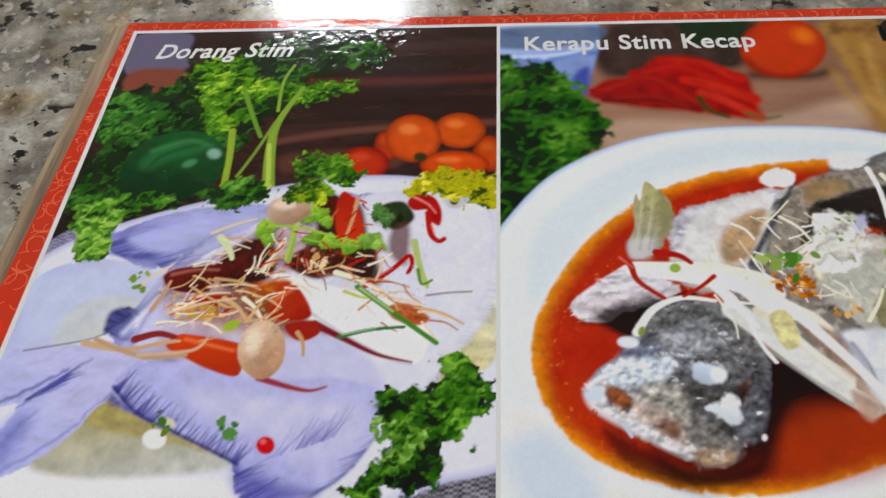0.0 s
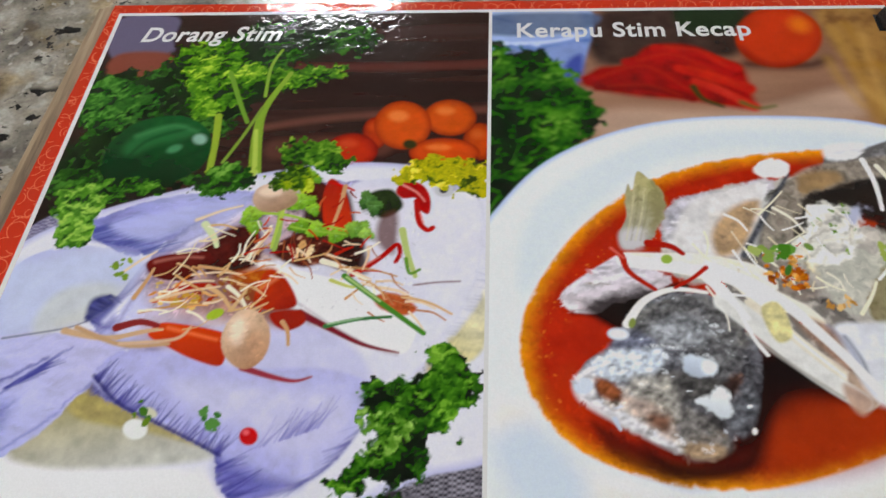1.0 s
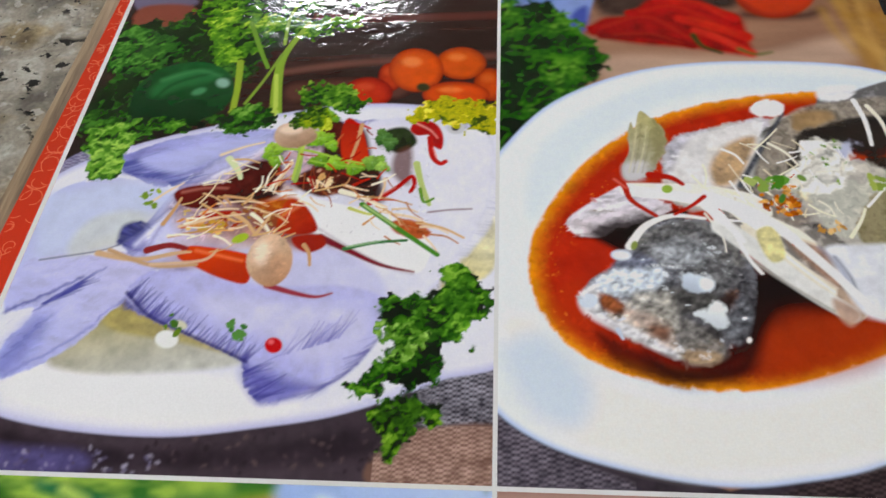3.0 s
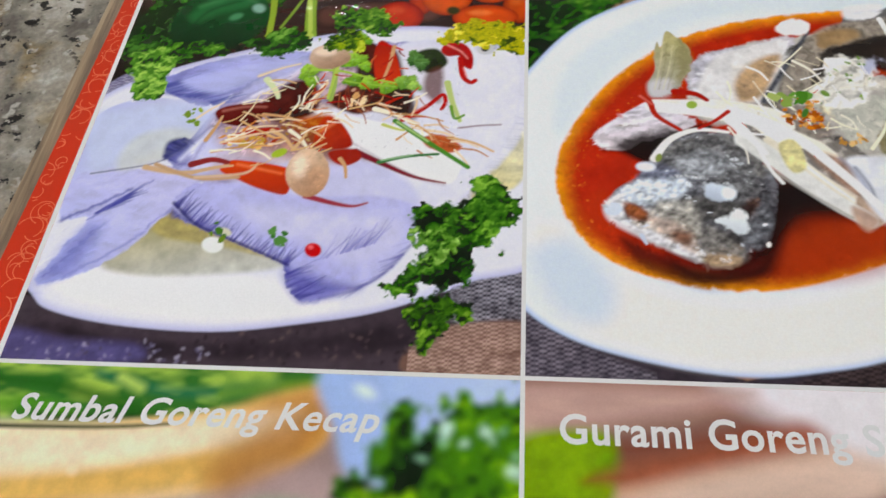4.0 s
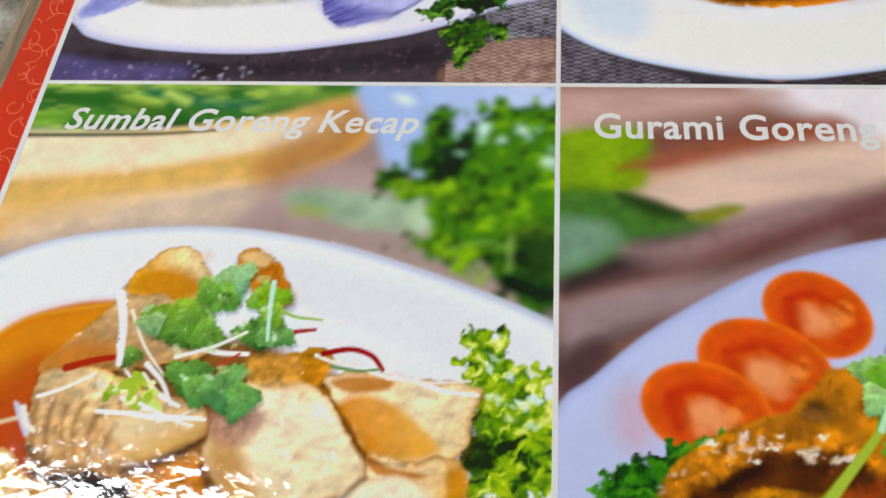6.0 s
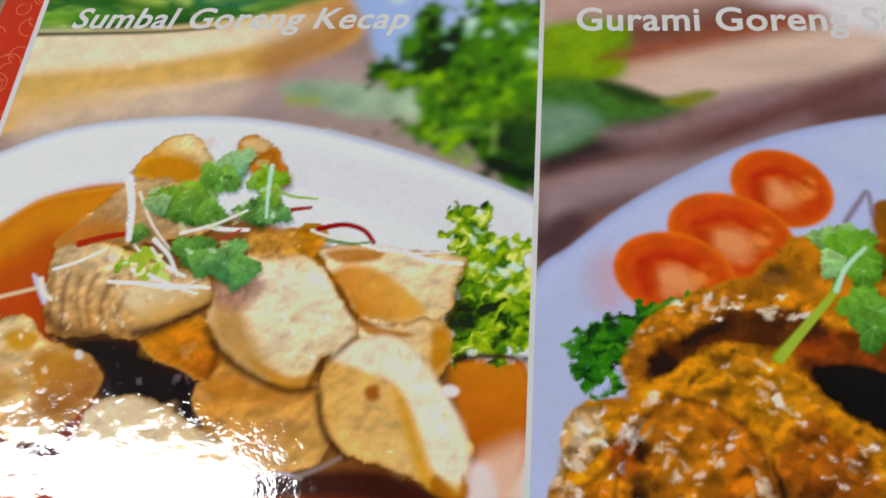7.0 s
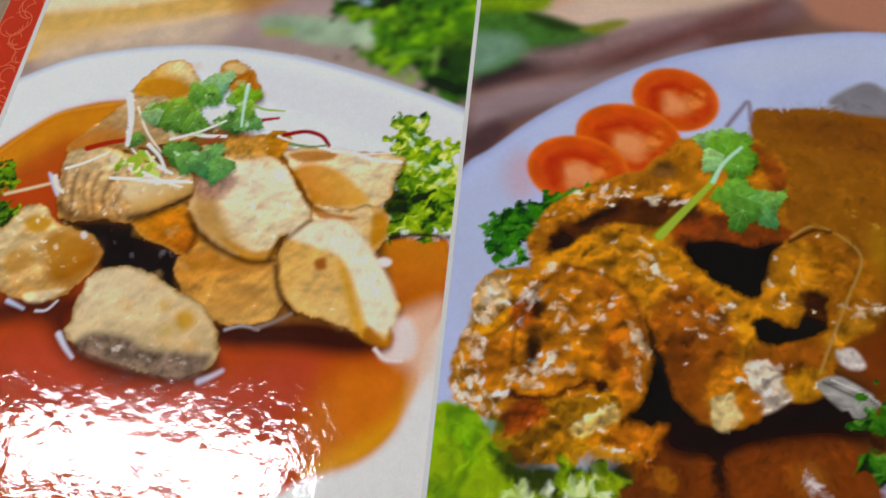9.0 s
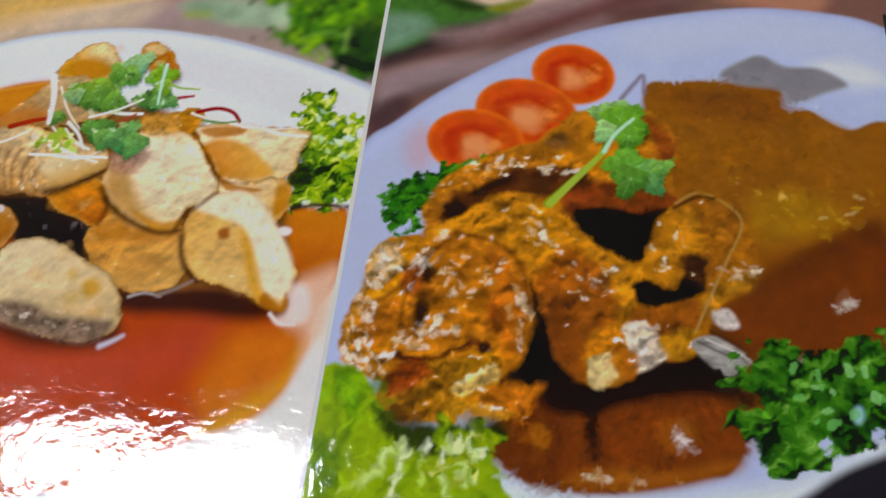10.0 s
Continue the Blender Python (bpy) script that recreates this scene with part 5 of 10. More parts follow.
p1.line([64.9, 78.4, 70.3, 80.3, 74.8, 83.3], 1.42, "f0e4d0", 0.78)
p1.motif("ginger_shred")
p1.line([68.6, 79.8, 75.0, 80.3, 80.4, 81.9], 0.59, "c89460", 0.32)
p1.motif("ginger_shred")
p1.line([73.9, 74.8, 74.1, 77.1, 73.3, 80.5], 0.71, "e0c4a0", 0.39)
p1.motif("ginger_shred")
p1.line([67.3, 58.6, 66.7, 64.8, 65.2, 71.9], 1.01, "d0a070", 0.56)
p1.motif("ginger_shred")
p1.line([77.2, 84.6, 81.2, 85.4, 84.2, 87.2], 0.80, "e6cfae", 0.44)
p1.motif("ginger_shred")
p1.line([81.9, 86.6, 87.3, 88.0, 91.7, 90.4], 0.79, "d8b080", 0.44)
p1.motif("ginger_shred")
p1.line([74.8, 83.3, 76.0, 84.7, 76.3, 87.3], 0.69, "f0e4d0", 0.38)
p1.motif("ginger_shred")
p1.line([70.6, 87.3, 73.1, 84.8, 74.8, 83.3], 0.57, "c89460", 0.31)
p1.motif("ginger_shred")
p1.line([76.5, 83.2, 79.5, 83.0, 81.7, 83.9], 0.58, "e0c4a0", 0.32)
p1.motif("ginger_shred")
p1.line([58.9, 92.7, 60.2, 94.7, 60.8, 97.7], 1.01, "d0a070", 0.56)
p1.motif("ginger_shred")
p1.line([23.3, 82.2, 26.7, 78.7, 29.6, 76.4], 0.72, "e6cfae", 0.40)
p1.motif("ginger_shred")
p1.line([26.9, 96.8, 31.5, 95.3, 35.5, 94.8], 1.02, "d8b080", 0.56)
p1.motif("ginger_shred")
p1.line([16.0, 95.4, 24.7, 96.8, 34.4, 94.8], 1.50, "d2ae88", 0.69, soft=0.6)
p1.motif("ginger_shred")
p1.line([18.2, 94.6, 28.5, 98.3, 37.4, 97.9], 1.04, "c8a27a", 0.81, soft=0.6)
p1.motif("ginger_shred")
p1.line([27.9, 98.0, 38.3, 96.9, 41.0, 94.1], 0.90, "d8b896", 0.45, soft=0.6)
p1.strands("ginger_shred", [30.9, 90.3, 34.3, 80.7, 47.8, 76.3, 60.5, 80.6, 52.9, 90.8, 40.7, 92.8], 34, 5.50, 0.55, ('e6cfae', 'd8b080', 'f0e4d0', 'c89460', 'd87a3a', 'e8a868'), 351, angle=-0.3, spread=2.2)
p1.strands("ginger_shred", [55.0, 76.3, 63.8, 70.4, 73.8, 73.3, 77.2, 84.6, 65.3, 81.9], 16, 5.00, 0.50, ('e6cfae', 'c88a5a', 'a85a34', 'f0e4d0', '8a3a24'), 352)
p1.strands("chili_shred", [47.3, 67.3, 67.4, 59.4, 73.8, 73.3, 57.6, 77.7], 14, 3.50, 0.80, ('b8281c', 'd84a24', '8a1c16', 'c85a34'), 353)
p1.strands("ginger_shred", [69.8, 80.5, 84.1, 84.6, 91.1, 89.8, 77.9, 92.5], 12, 5.00, 0.45, ('d8b080', 'e6cfae', 'c07a4a'), 354, angle=0.5, spread=1)
p1.dapple([30.9, 90.3, 33.6, 77.9, 47.9, 70.4, 67.4, 59.4, 84.9, 59.5, 84.2, 87.2, 70.9, 90.0, 52.1, 92.7], 300, 1.20, 0.40, 0.35, 355)
p1.motif("spring_onion")
p1.line([69.8, 81.9, 77.5, 87.9, 86.5, 94.7], 1.28, "4f8f30", 1.05)
p1.line([70.3, 82.2, 77.5, 87.7], 0.46, "b8d488", 0.35, soft=0.6, own=False)
p1.motif("spring_onion")
p1.line([67.4, 93.5, 73.4, 91.9, 80.0, 91.2], 1.00, "3f7f44", 0.67)
p1.line([67.9, 93.0, 74.5, 91.5], 0.34, "a8cca0", 0.22, soft=0.5, own=False)
p1.motif("spring_onion")
p1.line([80.7, 70.4, 82.1, 76.2, 84.1, 81.8], 1.56, "b8c87a", 0.96)
p1.motif("spring_onion")
p1.line([81.9, 77.6, 82.9, 81.1, 84.9, 80.2], 0.82, "6a9a34", 0.59)
p1.motif("spring_onion")
p1.line([38.3, 69.2, 41.0, 72.7, 42.0, 74.9], 1.74, "d4dcae", 1.00)
p1.motif("spring_onion")
p1.line([54.2, 65.8, 54.5, 71.9, 54.3, 75.6], 1.50, "9cba5a", 1.00)
p1.motif("spring_onion")
p1.ell(45.2, 91.2, 1.57, -0.95, 0.59, 0.94, "a8c23c", soft=0.5)
p1.motif("spring_onion")
p1.line([67.2, 83.0, 70.3, 84.2, 72.0, 84.6], 0.93, "c8cc70", 0.58)
p1.motif("coriander_leaf")
p1.leaf(56.1, 55.8, 3.2, 200, "7cb136", "4a8820")
p1.motif("coriander_leaf")
p1.leaf(60.0, 56.5, 2.5, 20, "88bb39", "549122")
p1.motif("coriander_leaf")
p1.leaf(47.3, 67.4, 2.7, 120, "9bc644", "6da229")
p1.motif("coriander_leaf")
p1.leaf(49.7, 65.5, 2.3, 330, "aacf4e", "7bae32")
p1.motif("coriander_leaf")
p1.leaf(49.1, 70.4, 2.1, 80, "8fbd3c", "5e9625")
p1.motif("coriander_leaf")
p1.leaf(55.3, 63.0, 2.3, 210, "89ba39", "568e22")
p1.motif("coriander_leaf")
p1.leaf(59.0, 62.7, 3.0, 350, "9bc942", "67a129")
p1.motif("coriander_leaf")
p1.leaf(61.3, 65.5, 1.9, 60, "8fc03c", "5b9623")
p1.motif("coriander_leaf")
p1.leaf(58.2, 69.7, 2.5, 170, "83b436", "518820")
p1.motif("coriander_leaf")
p1.leaf(63.2, 70.7, 2.7, 20, "95c33f", "639c27")
p1.motif("coriander_leaf")
p1.leaf(67.6, 71.9, 2.3, 350, "86b739", "548c22")
p1.motif("coriander_leaf")
p1.leaf(71.6, 69.6, 2.7, 330, "94bd4e", "609834")
p1.motif("coriander_leaf")
p1.leaf(73.6, 71.6, 1.9, 30, "a1c65a", "6fa23f")
p1.motif("coriander_leaf")
p1.leaf(72.4, 61.9, 2.7, 250, "608e3f", "325f29")
p1.motif("coriander_leaf")
p1.leaf(74.2, 65.0, 2.3, 90, "59873c", "2b5725")
p1.line([48.9, 66.1, 55.9, 66.7, 63.6, 69.2, 68.6, 70.4], 0.8, "a0c84a", 0.5)
p1.line([54.6, 65.0, 54.0, 70.4, 53.6, 75.2], 0.9, "b4cc5a", 0.6)
p1.line([56.9, 69.7, 61.4, 70.7, 68.8, 71.6], 0.6, "94bc44", 0.4)
p1.strands("ginger_shred", [43.5, 67.4, 56.5, 70.4, 65.1, 80.6, 57.7, 92.7, 37.3, 92.9, 30.6, 85.0], 22, 8.0, 0.45, ("e8d8b0", "d8b078", "f0e8d0"), 603, -0.2, 2.4)
p1.strands("chili_shred", [46.3, 68.9, 70.7, 67.4, 74.6, 81.9, 56.0, 82.0], 9, 6.0, 0.5, ("c82a18", "b01c14"), 604, 0.2, 2.6)
p1.motif("mushroom")
p1.shape([48.0, 93.3, 50.1, 90.2, 53.9, 90.6, 56.7, 94.6, 57.0, 99.0, 55.2, 102.2, 52.3, 102.8, 49.0, 100.3, 47.6, 96.7], "e0bfa0", soft=0.5, c2='b98a68', grad=(50.3, 91.4, 57.3, 100.9), mott=0.15, mstep=2.5)
p1.ell(50.4, 94.7, 1.73, 0.33, 0.10, 2.91, "f4e2cc", soft=2.6, own=False, alpha=0.8)
p1.ell(54.1, 97.6, 1.67, -0.83, 1.26, 2.69, "c89a78", soft=3, own=False, alpha=0.7, mott=0.3, mstep=1.5)
p1.dapple([48.0, 93.3, 53.9, 90.6, 56.7, 94.6, 55.2, 102.2, 49.0, 100.3], 120, 1.40, 0.60, 0.14, 371)
p1.motif("mushroom")
p1.shape([47.4, 62.9, 48.0, 59.2, 51.9, 57.8, 56.3, 60.1, 57.1, 63.2, 53.8, 65.6, 49.8, 65.6], "d8b8a0", soft=0.6, c2='a88468', grad=(49.9, 58.2, 53.8, 65.6), mott=0.12, mstep=2)
p1.ell(50.9, 60.3, 2.71, -0.01, 0.21, 1.30, "f0dcc8", soft=2, own=False, alpha=0.8)
p1.motif("red_peppercorn")
p1.ell(56.6, 115.9, 1.67, -0.05, 0.28, 1.65, "d21620", soft=0.4)
p1.ell(56.0, 115.2, 0.56, -0.01, 0.09, 0.51, "ea6a70", soft=0.8, own=False)
p1.motif("garlic")
p1.ell(35.7, 115.1, 2.28, -0.06, 0.48, 1.93, "e6e8e4", soft=0.7)
p1.ell(37.6, 111.9, 1.43, 0.51, -0.07, 0.88, "d0d0b4", soft=0.7)
p1.motif("parsley")
p1.spots([47.0, 111.4, 50.4, 111.3, 51.1, 115.0, 48.3, 115.1], 7, 1.15, ('3f7a34', '5a9244'), 28)
p1.spots([33.2, 109.7, 36.7, 109.7, 38.6, 114.9, 36.9, 115.0], 5, 0.93, ('6a8a2a', '4a7a2a'), 29)
p1.spots([20.9, 79.0, 24.6, 78.1, 24.8, 83.9, 22.2, 83.9], 7, 1.05, ('9ab040', '7a9a34'), 30)
p1.motif("lettuce")
p1.herb([78.7, 55.3, 83.2, 51.0, 88.6, 50.4, 97.6, 51.4, 97.7, 59.9, 92.9, 60.8, 84.8, 56.8, 80.2, 57.2], 36, 1.75, 31, dark='5a7a14', mids=('aeb819', 'caca24', '8fa217'), lights=('e6e440', 'faf160'))
p1.motif("parsley")
p1.herb([51.0, 47.5, 56.3, 45.0, 62.0, 45.9, 67.1, 51.4, 64.4, 54.4, 57.3, 52.4, 53.0, 51.1], 26, 1.41, 32, dark='23521c', mids=('3d791e', '519124'), lights=('7ab33a', '9bc94a'))
p1.motif("parsley")
p1.herb([49.8, 57.3, 54.6, 53.0, 59.2, 54.4, 59.0, 60.1, 52.9, 60.1], 18, 1.37, 33, dark='3a6a1c', mids=('75a21e', '9ebd29'), lights=('c8e04a',))
p1.motif("parsley")
p1.herb([32.5, 57.3, 39.3, 53.1, 45.7, 53.4, 44.6, 59.2, 37.0, 62.0], 22, 1.39, 34, dark='173f18', mids=('28631b', '397922'), lights=('5ca138', '7ab74a'))
p1.motif("parsley")
p1.herb([3.4, 63.2, 5.1, 59.4, 13.7, 57.4, 23.5, 57.4, 25.6, 60.2, 19.1, 62.1, 14.6, 65.9, 13.5, 73.9, 7.7, 74.9, 6.8, 69.6], 46, 1.53, 35, dark='173f18', mids=('367422', '4b8c2b', '60a232'), lights=('87c550', 'a5d760'))
p1.motif("parsley")
p1.herb([86.9, 98.1, 90.9, 97.3, 96.3, 103.5, 96.9, 107.5, 92.0, 111.6, 93.2, 115.4, 87.7, 114.3, 89.1, 119.2, 85.1, 124.1, 79.7, 123.1, 76.7, 125.6, 72.3, 123.9, 76.1, 119.6, 79.0, 114.5, 76.3, 109.4, 78.2, 105.3, 86.1, 103.7], 95, 1.51, 36, dark='0e2a10', mids=('245c15', '36761c', '488c24'), lights=('70b338', '8cc94a'))
p1.motif("parsley")
p1.herb([77.1, 129.0, 81.0, 126.0, 88.4, 127.0, 89.1, 130.3, 84.5, 131.1, 82.8, 135.5, 79.9, 137.2, 78.6, 134.6], 34, 1.25, 37, dark='14320f', mids=('316517', '437f1c'), lights=('73ac34', '91c548'))
p1.motif("parsley")
p1.herb([76.7, 108.0, 82.8, 105.9, 87.5, 109.1, 84.5, 115.6, 79.4, 119.5], 24, 1.69, 38, dark='1a4a16', mids=('438625', '609d32'), lights=('96ce60', 'b1e078'), base=False)

p2 = Photo(98.92, 0.2, 196.5, 141.28, "9a7460", "soy_fish_photo")
p2.motif("wooden_table")
p2.shape([96.5, -4.1, 210.1, -4.7, 203.4, 48.5, 97.5, 73.3], "a9816a", soft=0.5, sharp=True, c2='8e6650', grad=(117.6, 47.9, 120.2, 0.0), mott=0.16, mstep=5, aspect=5)
p2.shape([127.5, 0.2, 163.7, -0.7, 159.3, 16.2, 146.8, 18.1, 124.6, 19.8], "4a3630", soft=4, mott=0.3, mstep=4)
p2.shape([146.4, -0.7, 162.4, -1.2, 158.0, 7.7, 146.7, 8.5], "24391f", soft=3)
p2.line([160.0, 20.4, 173.2, 21.0, 179.1, 18.7], 2.15, "4a2e28", soft=4)
p2.shape([126.1, 35.5, 157.2, 35.8, 181.9, 28.6, 182.1, 37.9, 156.4, 40.3, 125.4, 44.5], "b89a86", soft=5, mott=0.12, mstep=4, aspect=4)
p2.shape([180.8, -0.8, 206.6, -2.4, 198.4, 41.6, 185.1, 40.6, 183.4, 22.8], "a67c46", soft=4, mott=0.5, mstep=4, c3='7a5230')
p2.line([182.9, 8.2, 184.6, 22.8, 187.6, 36.1], 2.19, "b98f4a", 1.64, soft=3.5, alpha=0.6)
p2.line([186.2, 6.1, 189.0, 17.8, 193.2, 28.8], 2.20, "a87a36", 1.65, soft=3.5, alpha=0.6)
p2.line([189.2, 10.5, 188.2, 26.3, 188.9, 40.6], 2.17, "c8a060", 1.63, soft=3.5, alpha=0.6)
p2.line([179.1, 18.7, 180.4, 26.6, 183.1, 34.3], 2.13, "b98f4a", 1.60, soft=3.5, alpha=0.6)
p2.line([183.9, 20.8, 188.9, 20.9, 195.5, 21.0], 2.11, "a87a36", 1.58, soft=3.5, alpha=0.6)
p2.line([184.5, 28.6, 187.1, 32.4, 191.1, 36.2], 2.06, "c8a060", 1.54, soft=3.5, alpha=0.6)
p2.motif("blue_bowl")
p2.shape([98.0, -0.0, 121.7, -0.8, 124.5, 4.7, 122.4, 15.6, 118.8, 25.7, 113.5, 21.6, 105.3, 16.3, 98.2, 13.0], "a8bce4", soft=1.2, c2='7c96d0', grad=(102.5, 4.2, 120.3, 23.8), mott=0.08, mstep=4)
p2.line([98.2, 12.1, 105.3, 14.0, 113.8, 13.7, 122.7, 11.3], 2.01, "5a7cc6", 1.43, soft=1.6, own=False)
p2.line([98.1, 1.8, 105.4, 4.3, 117.1, 3.6, 123.0, 2.0], 0.89, "5070bc", 0.74, soft=1.2, own=False)
p2.shape([105.4, 1.1, 120.1, 0.5, 119.8, 7.3, 108.2, 8.8], "ccd6ee", soft=3, own=False)
p2.face([98.0, 1.4, 124.5, 1.1, 123.4, 6.9, 111.1, 9.3, 98.1, 8.6], "5c6e90", soft=1.8)
p2.line([98.1, 12.1, 109.6, 12.3, 117.5, 10.8, 120.4, 9.1], 1.1, "c8d4ee", 1.0, soft=0.8, own=False)
p2.face([98.2, 13.4, 110.9, 14.1, 121.2, 11.7, 120.7, 20.1, 117.3, 28.1, 113.3, 28.1, 110.8, 20.0, 98.2, 17.3], "889cd2", soft=2)
p2.face([117.0, 19.7, 121.0, 16.6, 120.1, 25.8, 116.6, 27.7], "3c4cb0", soft=2.5)
p2.motif("red_chili")
p2.shape([120.7, 27.4, 124.5, 21.4, 131.5, 20.3, 137.6, 13.7, 147.4, 13.5, 154.2, 18.2, 158.6, 20.7, 159.2, 28.3, 158.9, 35.1, 152.9, 34.6, 144.8, 32.7, 131.8, 31.0], "a01812", soft=2.2, mott=0.35, mstep=3)
p2.motif("red_chili")
p2.line([121.8, 25.4, 135.4, 21.6, 147.2, 29.7], 2.60, "a81a14", 3.25, soft=1.3, mott=0.15, mstep=3)
p2.line([124.5, 24.8, 135.5, 20.8, 144.7, 28.7], 0.54, "d8483a", 0.41, soft=2.5, own=False, alpha=0.35)
p2.motif("red_chili")
p2.line([124.0, 28.2, 136.1, 28.3, 145.5, 31.9], 1.93, "8a1412", 2.42, soft=1.3, mott=0.15, mstep=3)
p2.line([126.8, 27.6, 136.2, 27.6, 143.0, 30.9], 0.54, "d8483a", 0.40, soft=2.5, own=False, alpha=0.35)
p2.motif("red_chili")
p2.line([131.5, 19.5, 142.7, 17.6, 154.3, 23.9], 2.63, "b81e16", 3.29, soft=1.3, mott=0.15, mstep=3)
p2.line([134.3, 18.9, 142.8, 16.8, 151.8, 22.9], 0.55, "d8483a", 0.41, soft=2.5, own=False, alpha=0.35)
p2.motif("red_chili")
p2.line([138.9, 14.6, 149.0, 16.5, 157.0, 21.9], 2.44, "c2241a", 3.05, soft=1.3, mott=0.15, mstep=3)
p2.line([141.8, 14.0, 149.2, 15.6, 154.5, 20.9], 0.55, "d8483a", 0.42, soft=2.5, own=False, alpha=0.35)
p2.motif("red_chili")
p2.line([143.6, 21.7, 152.5, 25.3, 158.8, 28.7], 2.81, "c82a1e", 3.51, soft=1.3, mott=0.15, mstep=3)
p2.line([146.3, 21.2, 152.6, 24.5, 156.3, 27.7], 0.54, "d8483a", 0.41, soft=2.5, own=False, alpha=0.35)
p2.motif("red_chili")
p2.line([147.0, 26.2, 153.3, 30.1, 159.0, 34.7], 2.34, "d0322a", 2.93, soft=1.3, mott=0.15, mstep=3)
p2.line([149.7, 25.6, 153.4, 29.4, 156.6, 33.8], 0.53, "d8483a", 0.40, soft=2.5, own=False, alpha=0.35)
p2.motif("chili_stem")
p2.line([146.2, 28.1, 147.8, 32.0, 152.0, 34.6], 1.45, "35481c", 0.79, soft=1)
p2.line([156.4, 33.2, 159.9, 35.1, 163.9, 34.4], 1.16, "5a6a30", 0.52, soft=1.2)
p2.motif("tomato")
p2.ell(169.2, 10.5, 10.40, 0.21, -2.23, 11.19, "cc3e12", soft=1, rim='b4320c', rimw=3, mott=0.08, mstep=5)
p2.ell(175.1, 6.3, 2.05, 1.39, -1.09, 2.44, "e8842c", soft=4, own=False, alpha=0.7)
p2.shape([159.7, 14.2, 165.4, 20.1, 173.5, 19.6, 167.7, 22.1, 160.2, 19.4], "8a220c", soft=3, own=False, alpha=0.6)
p2.motif("parsley")
p2.herb([97.5, 19.3, 103.9, 15.2, 113.7, 17.5, 118.8, 24.8, 121.9, 30.7, 124.0, 38.2, 119.1, 44.5, 117.5, 49.7, 109.8, 54.7, 107.2, 59.5, 98.0, 67.0], 95, 1.83, 41, dark='0c2c10', mids=('1d5a1a', '2c701c', '3f8424'), lights=('5a9c34', '78b048'), soft=0.6)
p2.blur(98.0, -2.8, 196.1, 70.2, 0.45)
p2.motif("woven_mat")
p2.shape([96.6, 123.8, 108.8, 132.4, 137.0, 140.8, 176.4, 131.2, 173.1, 142.3, 97.0, 144.3], "443b44", soft=0.5, sharp=True, mott=0.3, mstep=3)
p2.mat([98.2, 128.3, 104.8, 132.6, 114.5, 137.5, 121.9, 141.4, 98.4, 142.7], 1.50, "3e3844", "8a828e", soft=1.5)
p2.mat([146.3, 140.6, 162.9, 135.8, 164.0, 142.7, 136.5, 143.7], 1.50, "2c2428", "5a4a4c", soft=1.5)
p2.motif("plate")
p2.shape([91.6, 100.8, 93.6, 78.1, 98.8, 66.7, 111.4, 51.0, 132.1, 40.5, 157.9, 37.5, 187.1, 40.8, 205.2, 56.7, 203.1, 95.8, 182.9, 125.6, 163.0, 135.6, 148.4, 139.1, 137.1, 140.2, 123.1, 138.5, 108.8, 134.6, 98.8, 128.3, 93.3, 119.1], "dee2ea", soft=0.7, rim='a8bce0', rimw=1.6)
p2.shape([108.4, 64.3, 131.5, 46.5, 157.2, 42.0, 189.9, 45.6, 187.9, 53.1, 161.4, 47.5, 137.6, 51.3, 118.5, 66.0, 105.5, 85.9], "d2dcea", soft=4, own=False, alpha=0.8)
p2.shape([99.1, 111.4, 105.2, 108.7, 117.5, 120.8, 134.3, 125.5, 149.4, 124.5, 167.1, 119.3, 166.7, 132.6, 137.4, 138.3, 118.5, 135.8, 104.9, 129.3], "e4e1dc", soft=5, own=False)
p2.shape([99.7, 116.5, 107.3, 112.5, 115.4, 122.0, 112.9, 130.1, 104.9, 128.1], "b9d0ec", soft=7, own=False, alpha=0.6)
p2.motif("soy_sauce")
p2.shape([105.0, 97.7, 106.9, 86.6, 118.3, 68.6, 137.2, 54.7, 163.8, 48.4, 188.8, 49.7, 202.4, 65.4, 199.1, 88.8, 186.4, 105.4, 168.1, 115.5, 149.9, 121.9, 137.7, 123.1, 124.7, 121.2, 113.6, 116.1, 106.9, 107.3], "bf310a", soft=0.9, rim='eea01e', rimw=4.4, mott=0.16, mstep=5)
p2.shape([143.2, 99.7, 156.8, 96.7, 167.6, 105.8, 161.4, 114.7, 146.4, 118.8, 143.3, 112.8], "6a1c0c", soft=6, own=False, alpha=0.9, mott=0.3, mstep=3)
p2.shape([114.8, 89.5, 126.8, 84.8, 133.6, 87.0, 126.0, 94.5, 119.4, 90.5], "4a1409", soft=2, own=False)
p2.shape([108.5, 107.3, 114.3, 100.3, 116.1, 108.4, 122.0, 115.8, 115.8, 114.8], "c23a10", soft=4, own=False, alpha=0.7)
p2.spots([106.4, 101.9, 110.3, 85.8, 122.0, 69.4, 125.5, 72.8, 114.7, 91.8, 111.8, 107.2, 119.8, 117.1, 115.6, 117.2, 108.4, 109.9], 60, 0.34, ('d8602a', 'e08040', 'c84818'), 44, own=False, alpha=0.6)
p2.motif("fish_flesh")
p2.shape([133.5, 73.2, 140.9, 61.2, 158.3, 56.5, 171.8, 54.9, 194.7, 53.4, 177.7, 107.6, 170.2, 106.7, 160.9, 96.5, 150.5, 91.8, 143.2, 84.2, 135.9, 81.5], "b0aaa2", soft=1, wob=0.4, mott=0.8, mstep=3, c3='d6d0c6')
p2.shape([144.5, 76.0, 153.5, 75.9, 161.6, 84.0, 158.4, 89.2, 148.7, 84.1], "8a8078", soft=3, own=False, mott=0.5, mstep=2)
